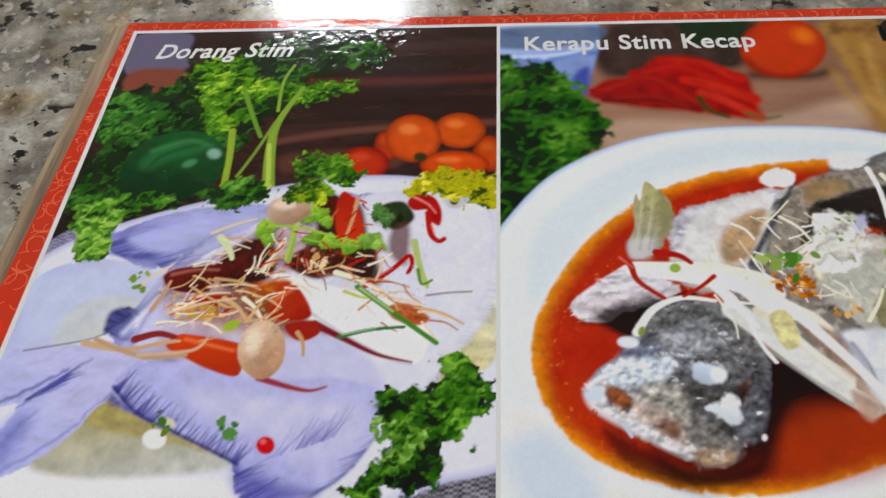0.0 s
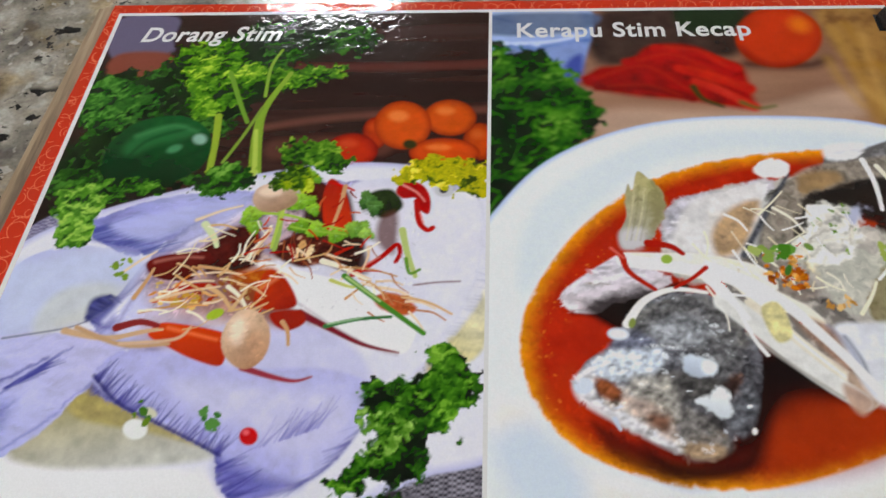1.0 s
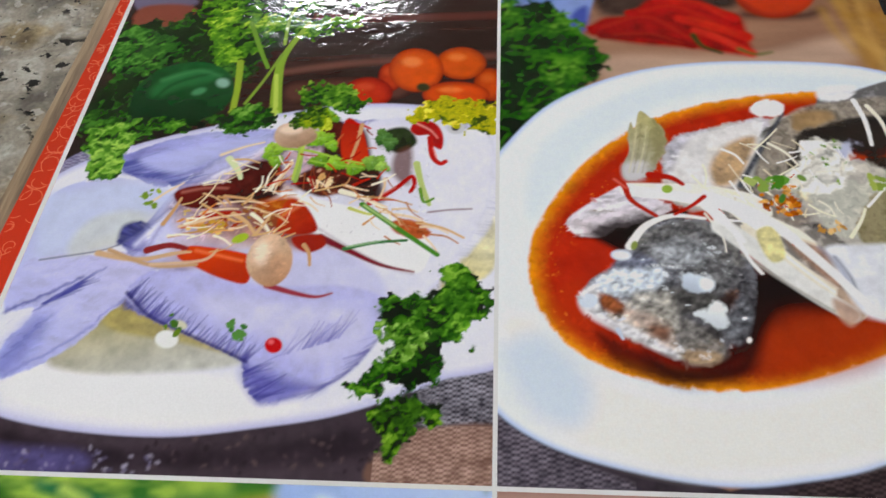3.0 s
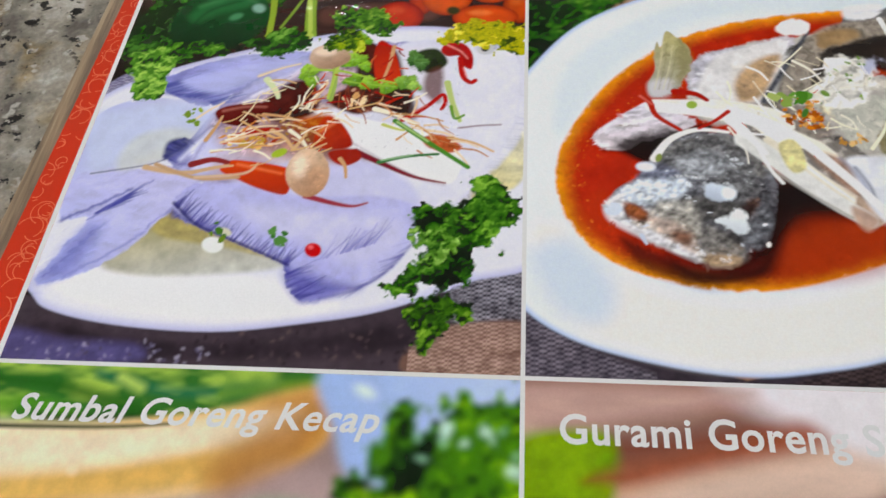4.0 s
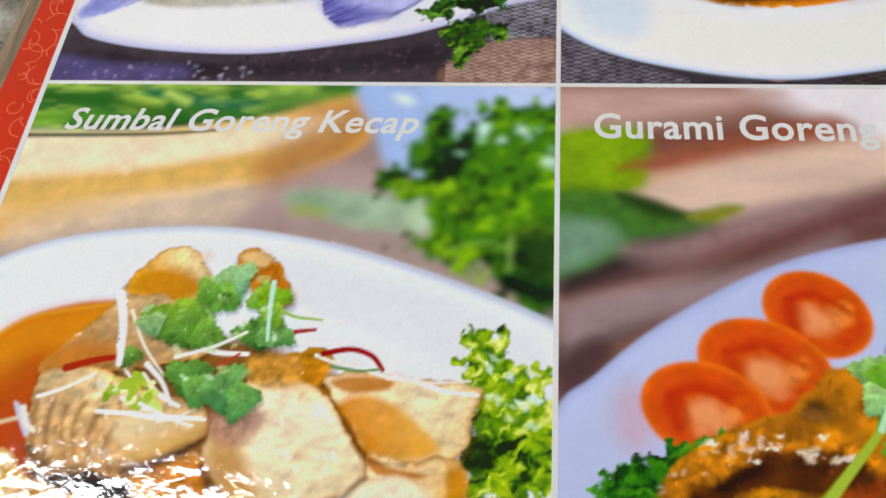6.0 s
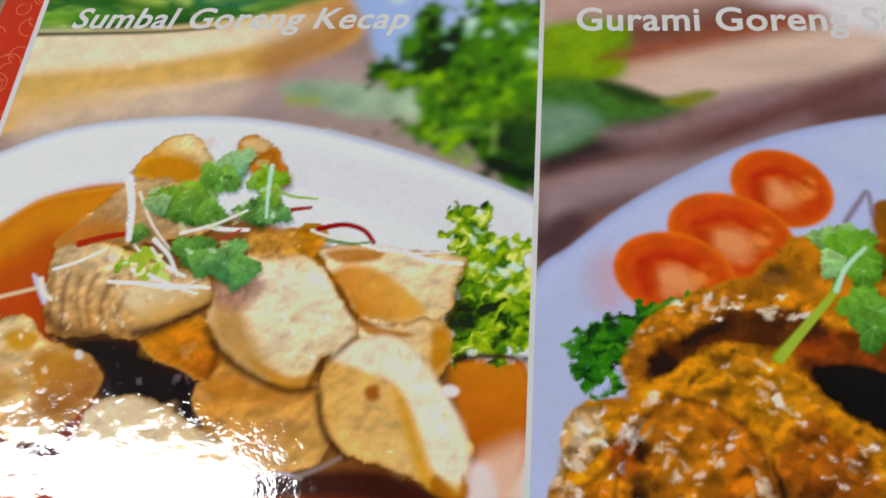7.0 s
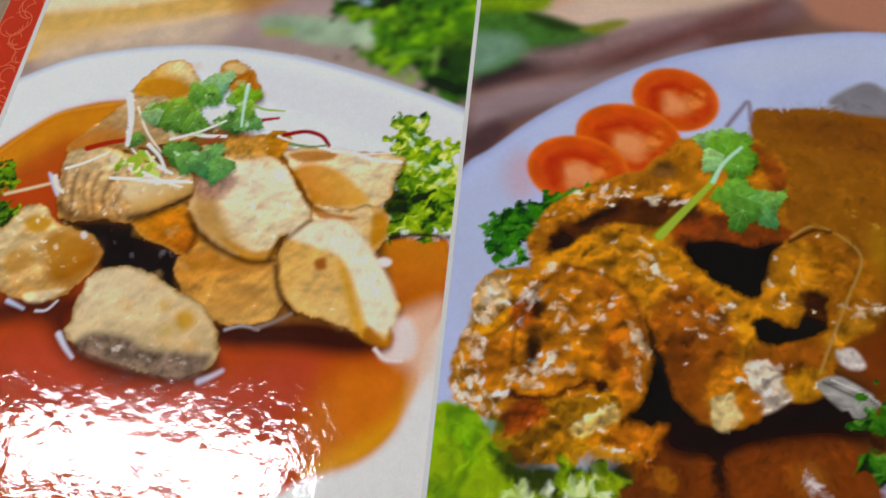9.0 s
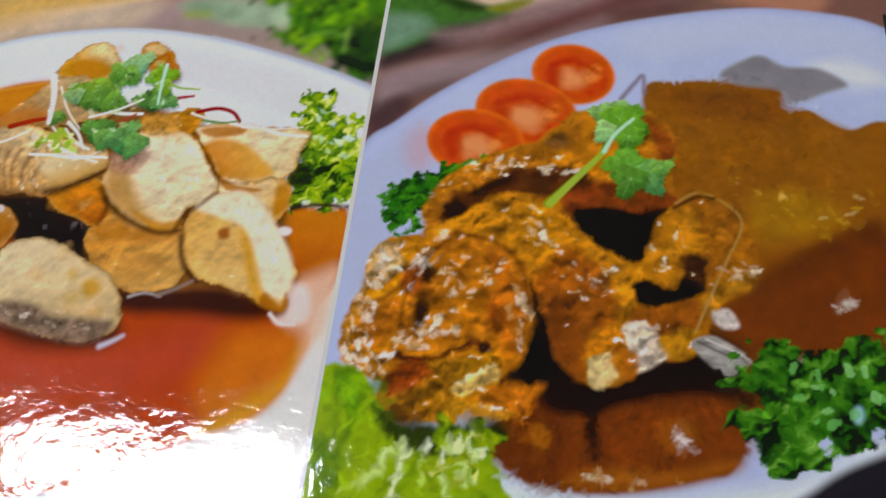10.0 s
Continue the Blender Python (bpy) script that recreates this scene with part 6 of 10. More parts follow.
p2.motif("fish_tail")
p2.shape([170.2, 51.6, 173.3, 48.6, 179.7, 47.5, 188.8, 44.1, 197.9, 43.4, 194.2, 55.0, 186.2, 53.3, 177.7, 54.9, 170.2, 56.5], "6e6c6c", soft=0.8, mott=0.5, mstep=1.6, c3='a8a6a8')
p2.shape([171.8, 50.0, 175.7, 48.7, 179.3, 48.7, 175.1, 51.0], "e4e2e2", soft=0.8, own=False)
p2.motif("fish_body")
p2.shape([133.9, 70.3, 136.4, 63.5, 141.0, 60.4, 148.3, 59.6, 157.3, 55.7, 158.3, 59.6, 152.3, 70.2, 150.1, 76.0, 140.0, 76.0, 135.1, 74.6], "d8d6dc", soft=0.7, mott=0.12, mstep=3, rim='b4aeb4', rimw=1.5)
p2.shape([143.1, 66.5, 147.5, 64.3, 153.1, 65.8, 150.4, 74.6, 142.9, 75.3], "d0bf9c", soft=1.5, own=False, mott=0.35, mstep=1.6, c3='a88e68')
p2.shape([135.6, 65.0, 143.0, 62.7, 142.5, 70.3, 136.2, 70.3], "b2b0ba", soft=2, own=False, mott=0.3, mstep=1.6)
p2.line([136.4, 68.0, 144.4, 69.5], 0.58, "eeecf0", 0.47, soft=1.2, own=False)
p2.carve([133.9, 70.3, 136.4, 63.5, 141.0, 60.4, 148.3, 59.6, 157.3, 55.7, 158.3, 59.6, 152.3, 70.2, 150.1, 76.0, 140.0, 76.0, 135.1, 74.6], 1.80, 0.12, 2.20, "f4f4f6", aspect=1.6)
p2.motif("fish_side")
p2.shape([149.0, 76.0, 153.1, 65.8, 157.7, 59.6, 165.8, 54.9, 176.0, 52.5, 186.9, 50.9, 195.2, 51.8, 192.7, 59.7, 184.9, 58.1, 174.2, 59.7, 164.3, 62.0, 159.4, 68.8, 154.6, 75.9], "57544f", soft=0.8, mott=0.7, mstep=1.2, c3='85817a')
p2.shape([157.9, 62.0, 165.5, 56.5, 174.2, 54.9, 174.5, 58.4, 164.6, 60.4, 158.6, 67.3], "8f7f6c", soft=1.5, own=False, alpha=0.8, mott=0.3, mstep=1.2)
p2.line([150.4, 74.6, 154.1, 66.5, 158.0, 61.2, 168.0, 55.7], 0.79, "c4c2c0", 0.45, soft=1, own=False, alpha=0.8)
p2.carve([149.0, 76.0, 153.1, 65.8, 157.7, 59.6, 165.8, 54.9, 176.0, 52.5, 186.9, 50.9, 184.9, 58.1, 174.2, 59.7, 164.3, 62.0, 159.4, 68.8, 154.6, 75.9], 0.80, 0.22, 2.20, "d8d8d8")
p2.motif("dark_gap")
p2.shape([164.5, 61.2, 174.4, 58.9, 193.5, 57.4, 188.5, 73.0, 174.5, 67.3, 173.4, 62.8, 166.3, 63.5], "3a2a22", soft=1.4, mott=0.4, mstep=2)
p2.shape([172.6, 66.1, 178.4, 65.5, 177.5, 69.0, 172.0, 68.5], "b03a20", soft=0.8, own=False)
p2.shape([180.3, 65.0, 186.7, 64.3, 185.9, 67.3, 180.0, 68.0], "a8401f", soft=0.8, own=False)
p2.shape([175.3, 59.7, 183.5, 59.7, 182.2, 64.3, 175.3, 64.3], "6a4a34", soft=2, own=False)
p2.motif("fish_flesh")
p2.shape([161.5, 64.3, 164.2, 62.4, 170.1, 62.0, 173.4, 62.8, 172.1, 70.2, 169.4, 74.5, 165.4, 77.3, 163.6, 80.0, 159.8, 77.3, 159.1, 73.1], "e6dfca", soft=0.8, rim='c0b490', rimw=1.6, mott=0.15, mstep=2)
p2.carve([161.5, 64.3, 164.2, 62.4, 170.1, 62.0, 173.4, 62.8, 172.1, 70.2, 169.4, 74.5, 165.4, 77.3, 163.6, 80.0, 159.8, 77.3, 159.1, 73.1], 2.40, 0.14, 2.20, "faf6ea")
p2.shape([164.3, 77.3, 172.7, 74.5, 179.8, 75.8, 176.8, 86.5, 166.8, 89.1, 163.8, 84.0], "b8b8ac", soft=1.2, mott=0.5, mstep=2, c3='d8d4c8')
p2.shape([170.6, 86.6, 174.5, 80.0, 179.6, 76.5, 187.7, 75.8, 182.8, 91.5, 175.1, 92.2, 171.4, 91.6], "9a9070", soft=1, mott=0.4, mstep=1.6, c3='7a704e')
p2.shape([172.1, 92.8, 175.3, 91.5, 182.8, 91.5, 177.7, 107.6, 170.7, 107.7, 169.8, 101.1], "d4d0d0", soft=1, mott=0.1, mstep=2)
p2.shape([158.9, 86.7, 164.3, 86.6, 169.4, 95.2, 168.8, 101.1, 163.9, 96.5, 159.9, 91.7], "76706c", soft=1, mott=0.7, mstep=1.2, c3='3c3a3a')
p2.shape([157.6, 87.9, 163.0, 91.7, 165.7, 97.7, 159.4, 94.1], "9a7866", soft=1.5, own=False, mott=0.3, mstep=1.5)
p2.motif("fish_piece")
p2.shape([112.7, 86.4, 114.5, 83.7, 121.6, 78.2, 126.4, 76.0, 132.7, 80.2, 134.6, 82.9, 127.6, 86.2, 122.0, 88.2, 119.7, 89.8, 115.3, 89.6, 113.8, 88.3], "d6d2da", soft=0.6, c2='c4b8bc', grad=(119.2, 80.3, 120.8, 89.5), mott=0.1, mstep=2)
p2.line([115.6, 85.0, 122.5, 81.6, 129.3, 80.9], 0.67, "eeecf2", 0.44, soft=1.6, own=False)
p2.line([117.9, 83.0, 122.2, 83.0], 0.34, "8a7a60", 0.22, soft=0.6, own=False)
p2.shape([113.3, 87.0, 115.4, 87.6, 115.9, 89.6, 113.8, 88.6], "e0dce0", soft=1, own=False)
p2.carve([112.7, 86.4, 121.6, 78.2, 126.4, 76.0, 134.6, 82.9, 122.0, 88.2, 115.3, 89.6], 1.60, 0.12, 9.00, "ffffff", aspect=2)
p2.motif("sauce_shadow")
p2.shape([120.8, 89.5, 127.6, 86.2, 135.7, 82.9, 137.7, 84.2, 128.4, 89.5, 125.0, 90.5, 123.6, 88.2], "230f0a", soft=1.6)
p2.shape([144.4, 102.6, 149.5, 96.7, 154.9, 95.4, 163.2, 103.4, 169.3, 109.9, 158.2, 112.2, 146.9, 110.3], "32110a", soft=6, alpha=0.9)
p2.shape([152.5, 106.9, 161.7, 105.7, 163.2, 111.1, 154.8, 114.3], "7a2410", soft=7, own=False, alpha=0.8)
p2.shape([117.1, 111.8, 123.8, 114.9, 131.1, 118.8, 141.8, 117.6, 144.2, 114.5, 146.3, 118.5, 132.6, 121.8, 121.5, 119.0], "4a160a", soft=3, own=False, alpha=0.8)
p2.motif("fish_shoulder")
p2.shape([142.7, 80.1, 149.1, 81.5, 157.1, 85.4, 164.7, 89.2, 170.1, 96.4, 169.7, 103.3, 165.3, 106.7, 160.8, 101.2, 154.9, 95.4, 149.2, 93.0, 146.9, 88.0], "86807a", soft=1, wob=0.3, mott=0.7, mstep=1.8, c3='c4bcb2')
p2.shape([166.2, 97.7, 175.5, 90.9, 182.9, 90.9, 177.2, 109.2, 169.7, 108.6, 165.8, 106.7], "d6d2d0", soft=1, mott=0.15, mstep=2)
p2.motif("fish_fin")
p2.shape([127.3, 61.9, 128.3, 57.7, 129.1, 59.6, 130.6, 54.2, 133.0, 56.4, 135.3, 59.6, 135.5, 64.3, 134.0, 68.8, 130.0, 73.9, 125.9, 74.6, 125.4, 71.0, 127.2, 66.5], "b4ad7c", soft=0.5, c2='a8a49a', grad=(131.7, 58.0, 127.6, 74.6), mott=0.15, mstep=1.2)
p2.shape([133.0, 57.2, 135.5, 61.2, 134.9, 66.5, 132.1, 70.3], "8a8458", soft=2, own=False, alpha=0.7)
p2.shape([125.7, 70.3, 130.5, 69.5, 129.7, 74.3, 125.8, 74.6], "c8c6c8", soft=1.8, own=False)
p2.line([129.9, 57.7, 128.3, 65.8, 126.7, 72.5], 0.30, "d4d0a8", 0.24, soft=0.6, own=False, alpha=0.6)
p2.line([130.8, 58.3, 129.3, 65.8, 127.6, 72.5], 0.30, "8e8860", 0.24, soft=0.6, own=False, alpha=0.6)
p2.line([131.7, 58.9, 130.4, 65.8, 128.5, 72.5], 0.30, "d4d0a8", 0.24, soft=0.6, own=False, alpha=0.6)
p2.line([132.6, 59.6, 131.4, 65.8, 129.5, 72.5], 0.30, "8e8860", 0.24, soft=0.6, own=False, alpha=0.6)
p2.face([147.8, 110.8, 156.5, 106.9, 171.0, 106.7, 168.6, 115.1, 156.5, 119.4, 145.2, 119.6], "b43c18", soft=7, mott=0.08)
p2.face([143.9, 102.6, 149.3, 98.1, 156.7, 96.8, 161.1, 101.8, 164.4, 106.8, 155.0, 104.5, 148.6, 107.0, 144.6, 112.5], "1a1214", soft=5, mott=0.15)
p2.face([125.7, 115.4, 131.2, 118.4, 140.6, 118.7, 146.1, 112.4, 143.3, 119.6, 132.6, 122.0, 127.2, 119.4], "301210", soft=5)
p2.face([117.6, 88.3, 124.4, 85.0, 131.1, 84.3, 127.2, 90.8, 121.7, 92.1], "1c1112", soft=3)
p2.face([119.3, 109.9, 126.7, 114.9, 132.1, 118.3, 140.6, 118.7, 147.0, 112.4, 149.5, 104.8, 145.4, 102.6, 133.8, 112.6], "2a1110", soft=3.5)
p2.motif("fish_head")
p2.shape([114.2, 105.0, 115.4, 103.0, 116.9, 100.0, 121.3, 97.0, 124.3, 92.7, 127.4, 88.2, 133.2, 85.5, 139.8, 84.8, 144.7, 88.0, 147.1, 93.1, 149.0, 96.7, 146.8, 107.0, 145.0, 110.3, 141.6, 113.0, 139.2, 116.7, 135.1, 117.5, 132.4, 116.3, 127.8, 114.3, 122.1, 112.3, 119.3, 109.1, 116.4, 107.5], "84868e", soft=0.6, c2='5c5c62', grad=(120.2, 97.0, 143.6, 112.4), mott=0.4, mstep=3)
p2.shape([126.0, 92.0, 131.9, 86.9, 140.7, 86.1, 146.1, 92.4, 146.4, 96.7, 139.3, 95.6, 132.0, 95.7], "6e6c68", soft=2, own=False, mott=0.8, mstep=1.4, c3='a8a49c')
p2.shape([136.0, 96.8, 146.4, 96.7, 144.4, 102.6, 137.6, 107.2, 134.2, 102.7], "4c4b50", soft=2.5, own=False, mott=0.6, mstep=1.4, c3='86868a')
p2.shape([142.0, 104.9, 145.8, 100.2, 147.8, 101.4, 146.4, 108.1, 142.6, 112.5, 141.1, 110.4], "3e3d42", soft=1.6, own=False, mott=0.6, mstep=1.2, c3='74747a')
p2.shape([141.8, 102.6, 144.5, 102.0, 143.1, 107.1, 141.6, 107.1], "7a5a4c", soft=1.4, own=False)
p2.shape([115.6, 103.5, 117.9, 100.0, 124.6, 95.7, 129.6, 98.1, 129.1, 102.8, 123.8, 104.0, 118.8, 102.9], "b4bac8", soft=1.6, own=False, mott=0.6, mstep=1.8, c3='868c9a')
p2.shape([119.5, 107.4, 122.7, 105.1, 128.6, 107.3, 131.9, 112.6, 133.3, 116.6, 126.8, 114.3, 122.1, 112.3], "c8c0b8", soft=1.6, own=False, mott=0.4, mstep=2, c3='9a8876')
p2.shape([117.9, 103.5, 120.8, 103.5, 122.6, 105.7, 121.5, 107.2, 119.0, 106.3], "7c4a34", soft=1.2, own=False)
p2.shape([126.7, 106.2, 130.6, 107.3, 132.0, 111.6, 130.3, 113.2, 127.3, 109.5], "6a5644", soft=2, own=False, mott=0.4, mstep=1.4)
p2.shape([128.4, 108.4, 129.4, 108.4, 132.5, 115.8, 131.4, 116.3], "d8d4cc", soft=1, own=False)
p2.shape([133.6, 114.2, 138.7, 113.1, 139.2, 116.7, 135.1, 117.5], "a8845c", soft=2, own=False, alpha=0.8)
p2.shape([136.7, 109.9, 140.1, 110.4, 139.1, 113.6, 136.2, 113.1], "4a4440", soft=2, own=False, alpha=0.7)
p2.carve([114.2, 105.0, 116.9, 100.0, 121.3, 97.0, 124.3, 92.7, 127.4, 88.2, 133.2, 85.5, 139.8, 84.8, 144.7, 88.0, 147.1, 93.1, 149.0, 96.7, 146.8, 107.0, 141.6, 113.0, 139.2, 116.7, 135.1, 117.5, 127.8, 114.3, 122.1, 112.3, 119.3, 109.1], 2.20, 0.22, 2.00, "d8deea", soft=0.8)
p2.carve([126.0, 92.0, 133.1, 85.8, 140.9, 85.2, 147.1, 93.1, 147.8, 101.4, 145.0, 110.3, 139.2, 116.7, 136.4, 108.3, 133.6, 99.2], 0.80, 0.20, 2.40, "d0d0d4", soft=1.5)
p2.spots([116.2, 102.9, 121.2, 97.6, 129.7, 96.9, 131.0, 103.9, 123.8, 104.6], 24, 0.83, ('e0e6f0', 'c4ccda', '9aa2b4', 'f0f4fa'), 45, own=False, soft=0.9)
p2.dapple([114.2, 105.0, 121.3, 97.0, 127.4, 88.2, 139.8, 84.8, 147.1, 93.1, 149.0, 96.7, 145.0, 110.3, 139.2, 116.7, 132.4, 116.3, 122.1, 112.3], 800, 1.20, 0.60, 0.40, 311)
p2.dapple([121.3, 97.0, 127.4, 88.2, 139.8, 84.8, 147.1, 93.1, 147.8, 101.4, 142.6, 112.5, 135.4, 101.5], 400, 0.80, 0.40, 0.60, 312, lift=0.06)
p2.dapple([133.9, 70.3, 141.0, 60.4, 157.3, 55.7, 158.3, 59.6, 150.1, 76.0, 135.1, 74.6], 350, 1.80, 0.50, 0.22, 313, angle=-0.3, spread=1.2)
p2.dapple([149.0, 76.0, 157.7, 59.6, 176.0, 52.5, 186.9, 50.9, 184.9, 58.1, 164.3, 62.0], 300, 1.00, 0.40, 0.50, 314)
p2.dapple([161.5, 64.3, 173.4, 62.8, 165.4, 77.3, 178.9, 75.9, 173.9, 96.4, 161.0, 91.7], 500, 1.60, 0.60, 0.25, 315)
p2.dapple([112.7, 86.4, 126.4, 76.0, 134.6, 82.9, 115.3, 89.6], 200, 2.00, 0.50, 0.16, 316, angle=-0.4, spread=0.8)
p2.ruffle([113.8, 87.0, 127.6, 74.6, 137.5, 59.6, 158.7, 54.8, 187.6, 48.4, 180.1, 86.5, 168.0, 107.8, 156.8, 96.6, 149.7, 101.3, 143.6, 112.4, 138.9, 117.7, 123.9, 113.8, 113.4, 106.4, 123.8, 92.0], 0.55, 1.70)
p2.ruffle([115.5, 105.2, 123.6, 94.5, 137.7, 84.2, 148.5, 96.7, 142.3, 114.5, 123.9, 113.3], 0.35, 0.90)
p2.ruffle([104.3, 97.2, 113.8, 74.7, 135.7, 54.8, 167.5, 47.4, 166.9, 49.9, 135.3, 58.0, 116.1, 76.1, 108.0, 99.5, 114.1, 112.9, 132.6, 121.8, 162.2, 115.2, 163.5, 117.2, 137.0, 123.6, 112.0, 115.1], 0.40, 1.50, soft=0.6)
p2.face([126.5, 92.7, 131.9, 87.1, 137.5, 85.5, 142.7, 87.6, 145.2, 93.1, 145.1, 99.7, 140.2, 103.2, 135.9, 97.4, 130.9, 95.9], "6e6e70", soft=2, mott=0.6, mstep=1.2)
p2.face([129.1, 93.3, 134.8, 90.1, 139.9, 91.9, 138.3, 95.6, 131.9, 96.3], "a8acb2", soft=3, mott=0.5, mstep=1.5, alpha=0.7)
p2.face([119.5, 99.2, 124.5, 97.0, 130.2, 96.9, 130.3, 101.1, 124.9, 103.4, 118.8, 102.9], "d2dce6", soft=2, mott=0.3, mstep=1.5)
p2.face([121.3, 97.0, 125.8, 93.5, 129.9, 95.7, 127.6, 97.5], "74788c", soft=2, mott=0.4, mstep=1.2)
p2.face([130.2, 101.6, 140.3, 102.9, 141.9, 106.2, 134.6, 107.5, 130.6, 107.3], "5c5a58", soft=2.5, mott=0.5, mstep=1.2)
p2.face([124.9, 102.9, 131.1, 102.8, 132.6, 107.3, 132.9, 112.7, 129.4, 108.4, 124.5, 107.4], "a8a49c", soft=2.5, mott=0.5, mstep=1.4)
p2.face([114.4, 103.6, 117.8, 101.2, 118.6, 107.5, 124.2, 110.5, 130.0, 113.5, 131.5, 117.0, 123.9, 113.3, 117.3, 109.5, 114.6, 107.0], "dadade", soft=1.4, mott=0.15)
p2.face([118.2, 103.3, 120.9, 104.3, 123.1, 107.4, 119.5, 106.8], "a25c38", soft=1.5, mott=0.3)
p2.face([123.0, 106.8, 129.4, 109.0, 131.8, 115.0, 126.1, 111.9], "bca89c", soft=2, mott=0.4)
p2.face([127.2, 110.1, 130.7, 110.6, 129.9, 113.2, 127.5, 112.2], "7c5440", soft=2, mott=0.4)
p2.face([133.4, 108.3, 138.7, 112.6, 140.6, 115.8, 136.0, 118.0, 132.3, 116.8], "84807c", soft=2, mott=0.5, mstep=1.2)
p2.face([133.0, 115.3, 139.2, 115.7, 137.9, 117.7, 133.2, 117.6], "b89c7c", soft=1.5, mott=0.4)
p2.face([141.6, 107.1, 145.3, 103.2, 146.4, 108.1, 143.6, 113.7, 140.8, 113.0], "6c6e74", soft=1.5, mott=0.5, mstep=1.0)
p2.face([140.5, 104.4, 144.6, 102.6, 141.6, 107.1], "3a2826", soft=1.6)
p2.carve([114.5, 104.7, 120.2, 97.0, 125.9, 92.7, 131.9, 86.9, 137.5, 85.5, 142.7, 87.4, 145.4, 96.7, 146.4, 108.1, 140.5, 116.7, 132.2, 117.3, 123.1, 112.3], 1.3, 0.16, 2.5, "dce4ec", soft=1)
p2.carve([114.5, 104.7, 120.2, 97.0, 125.9, 92.7, 131.9, 86.9, 137.5, 85.5, 142.7, 87.4, 145.4, 96.7, 146.4, 108.1, 140.5, 116.7, 132.2, 117.3, 123.1, 112.3], 0.6, 0.08, 9, soft=1)
p2.glints([120.1, 98.2, 129.9, 95.7, 135.8, 98.0, 130.1, 102.8, 120.9, 101.8], 40, 0.7, 511, ("e8eef4", "c8d4e4", "f4f8fa"))
p2.glints([131.3, 92.0, 143.1, 91.9, 142.5, 101.5, 133.6, 99.3], 40, 0.5, 512, ("c8ccd4", "e0e4e8"))
p2.glints([116.5, 106.4, 129.9, 112.7, 138.3, 115.7, 131.4, 116.3], 30, 0.6, 513, ("e8e8ea", "d8dce4"))
p2.face([153.3, 73.9, 158.6, 61.2, 166.2, 53.3, 176.4, 51.0, 186.5, 49.7, 185.1, 55.0, 174.9, 56.9, 166.7, 61.5, 162.2, 67.3, 159.5, 73.8], "968c80", soft=1.5, mott=0.45, mstep=1.4)
p2.face([164.6, 55.2, 172.0, 53.9, 172.8, 56.8, 164.7, 60.0], "a4855c", soft=2, mott=0.3)
p2.face([164.3, 62.0, 174.9, 56.9, 184.7, 56.3, 181.6, 67.3, 173.9, 66.1, 168.9, 62.5, 163.6, 66.1, 160.2, 73.8, 159.4, 71.0], "2a2422", soft=1.5, mott=0.3)
p2.face([164.0, 64.6, 168.9, 62.2, 174.3, 64.6, 173.9, 70.5, 170.2, 76.6, 158.4, 76.6, 161.4, 70.2], "e4e2da", soft=1.2, mott=0.12)
p2.carve([164.0, 64.6, 168.9, 62.2, 174.3, 64.6, 173.9, 70.5, 170.2, 76.6, 158.4, 76.6, 161.4, 70.2], 2.4, 0.16, 9, soft=1)
p2.line([161.2, 73.8, 164.6, 71.0, 167.8, 69.5], 0.6, "9c9484", 0.4, soft=1.2, own=False, alpha=0.6)
p2.line([169.6, 64.3, 171.5, 68.0, 171.4, 73.1], 0.6, "a8a090", 0.4, soft=1.2, own=False, alpha=0.6)
p2.face([173.0, 63.5, 175.9, 64.3, 173.2, 68.0, 171.5, 65.8], "b0b4cc", soft=1.5)
p2.spots([164.0, 64.6, 168.9, 62.2, 174.3, 64.6, 173.9, 70.5, 170.2, 76.6, 158.4, 76.6, 161.4, 70.2], 16, 0.6, ("8cae44", "6c9430", "c8c4b4"), 605, own=False)
p2.ruffle([159.9, 60.4, 169.7, 58.9, 179.4, 62.0, 176.4, 73.1, 170.2, 80.0, 156.1, 79.4], 1.3, 2.6)
p2.face([135.8, 73.2, 140.7, 62.7, 152.1, 58.1, 156.9, 58.1, 153.4, 70.3, 150.1, 76.0, 138.9, 76.0], "dcdad8", soft=2, mott=0.15, mstep=2)
p2.face([144.2, 70.3, 148.7, 64.3, 154.9, 62.0, 152.5, 68.8, 149.2, 74.6, 144.5, 76.0], "b89468", soft=2, mott=0.4, mstep=1.5)
p2.line([149.5, 76.0, 153.7, 68.8, 158.8, 60.4, 162.3, 54.9], 1.4, "54565e", 0.8, soft=1, own=False, mott=0.6, mstep=0.8)
p2.ell(159.22, 53.24, 3.62, 0.02, -0.54, 2.76, "ecebe8", soft=0.8, wob=0.5, wstep=2.5, own=False)
p2.face([172.0, 46.6, 180.1, 45.8, 177.9, 49.7, 171.6, 50.8], "e4e6ea", soft=1.5, mott=0.05)
p2.motif("garlic")
p2.ell(116.1, 104.9, 1.75, -0.02, -0.10, 1.58, "cfd8e4", soft=0.6)
p2.motif("garlic")
p2.ell(123.2, 94.2, 2.10, 0.19, -0.22, 1.35, "e8ecf2", soft=0.5, rim='b8c0cc', rimw=1)
p2.motif("garlic")
p2.shape([134.2, 99.5, 135.8, 98.3, 138.3, 99.2, 140.4, 100.3, 139.8, 102.1, 137.7, 102.9, 135.1, 102.1], "d4dee8", soft=0.9, wob=0.35, wstep=1.2, c2='aab4c4', grad=(137.3, 98.6, 135.6, 103.3))
p2.ell(139.0, 100.7, 1.23, -0.02, -0.21, 1.39, "f2f8fc", soft=1.6, own=False)
p2.motif("garlic")
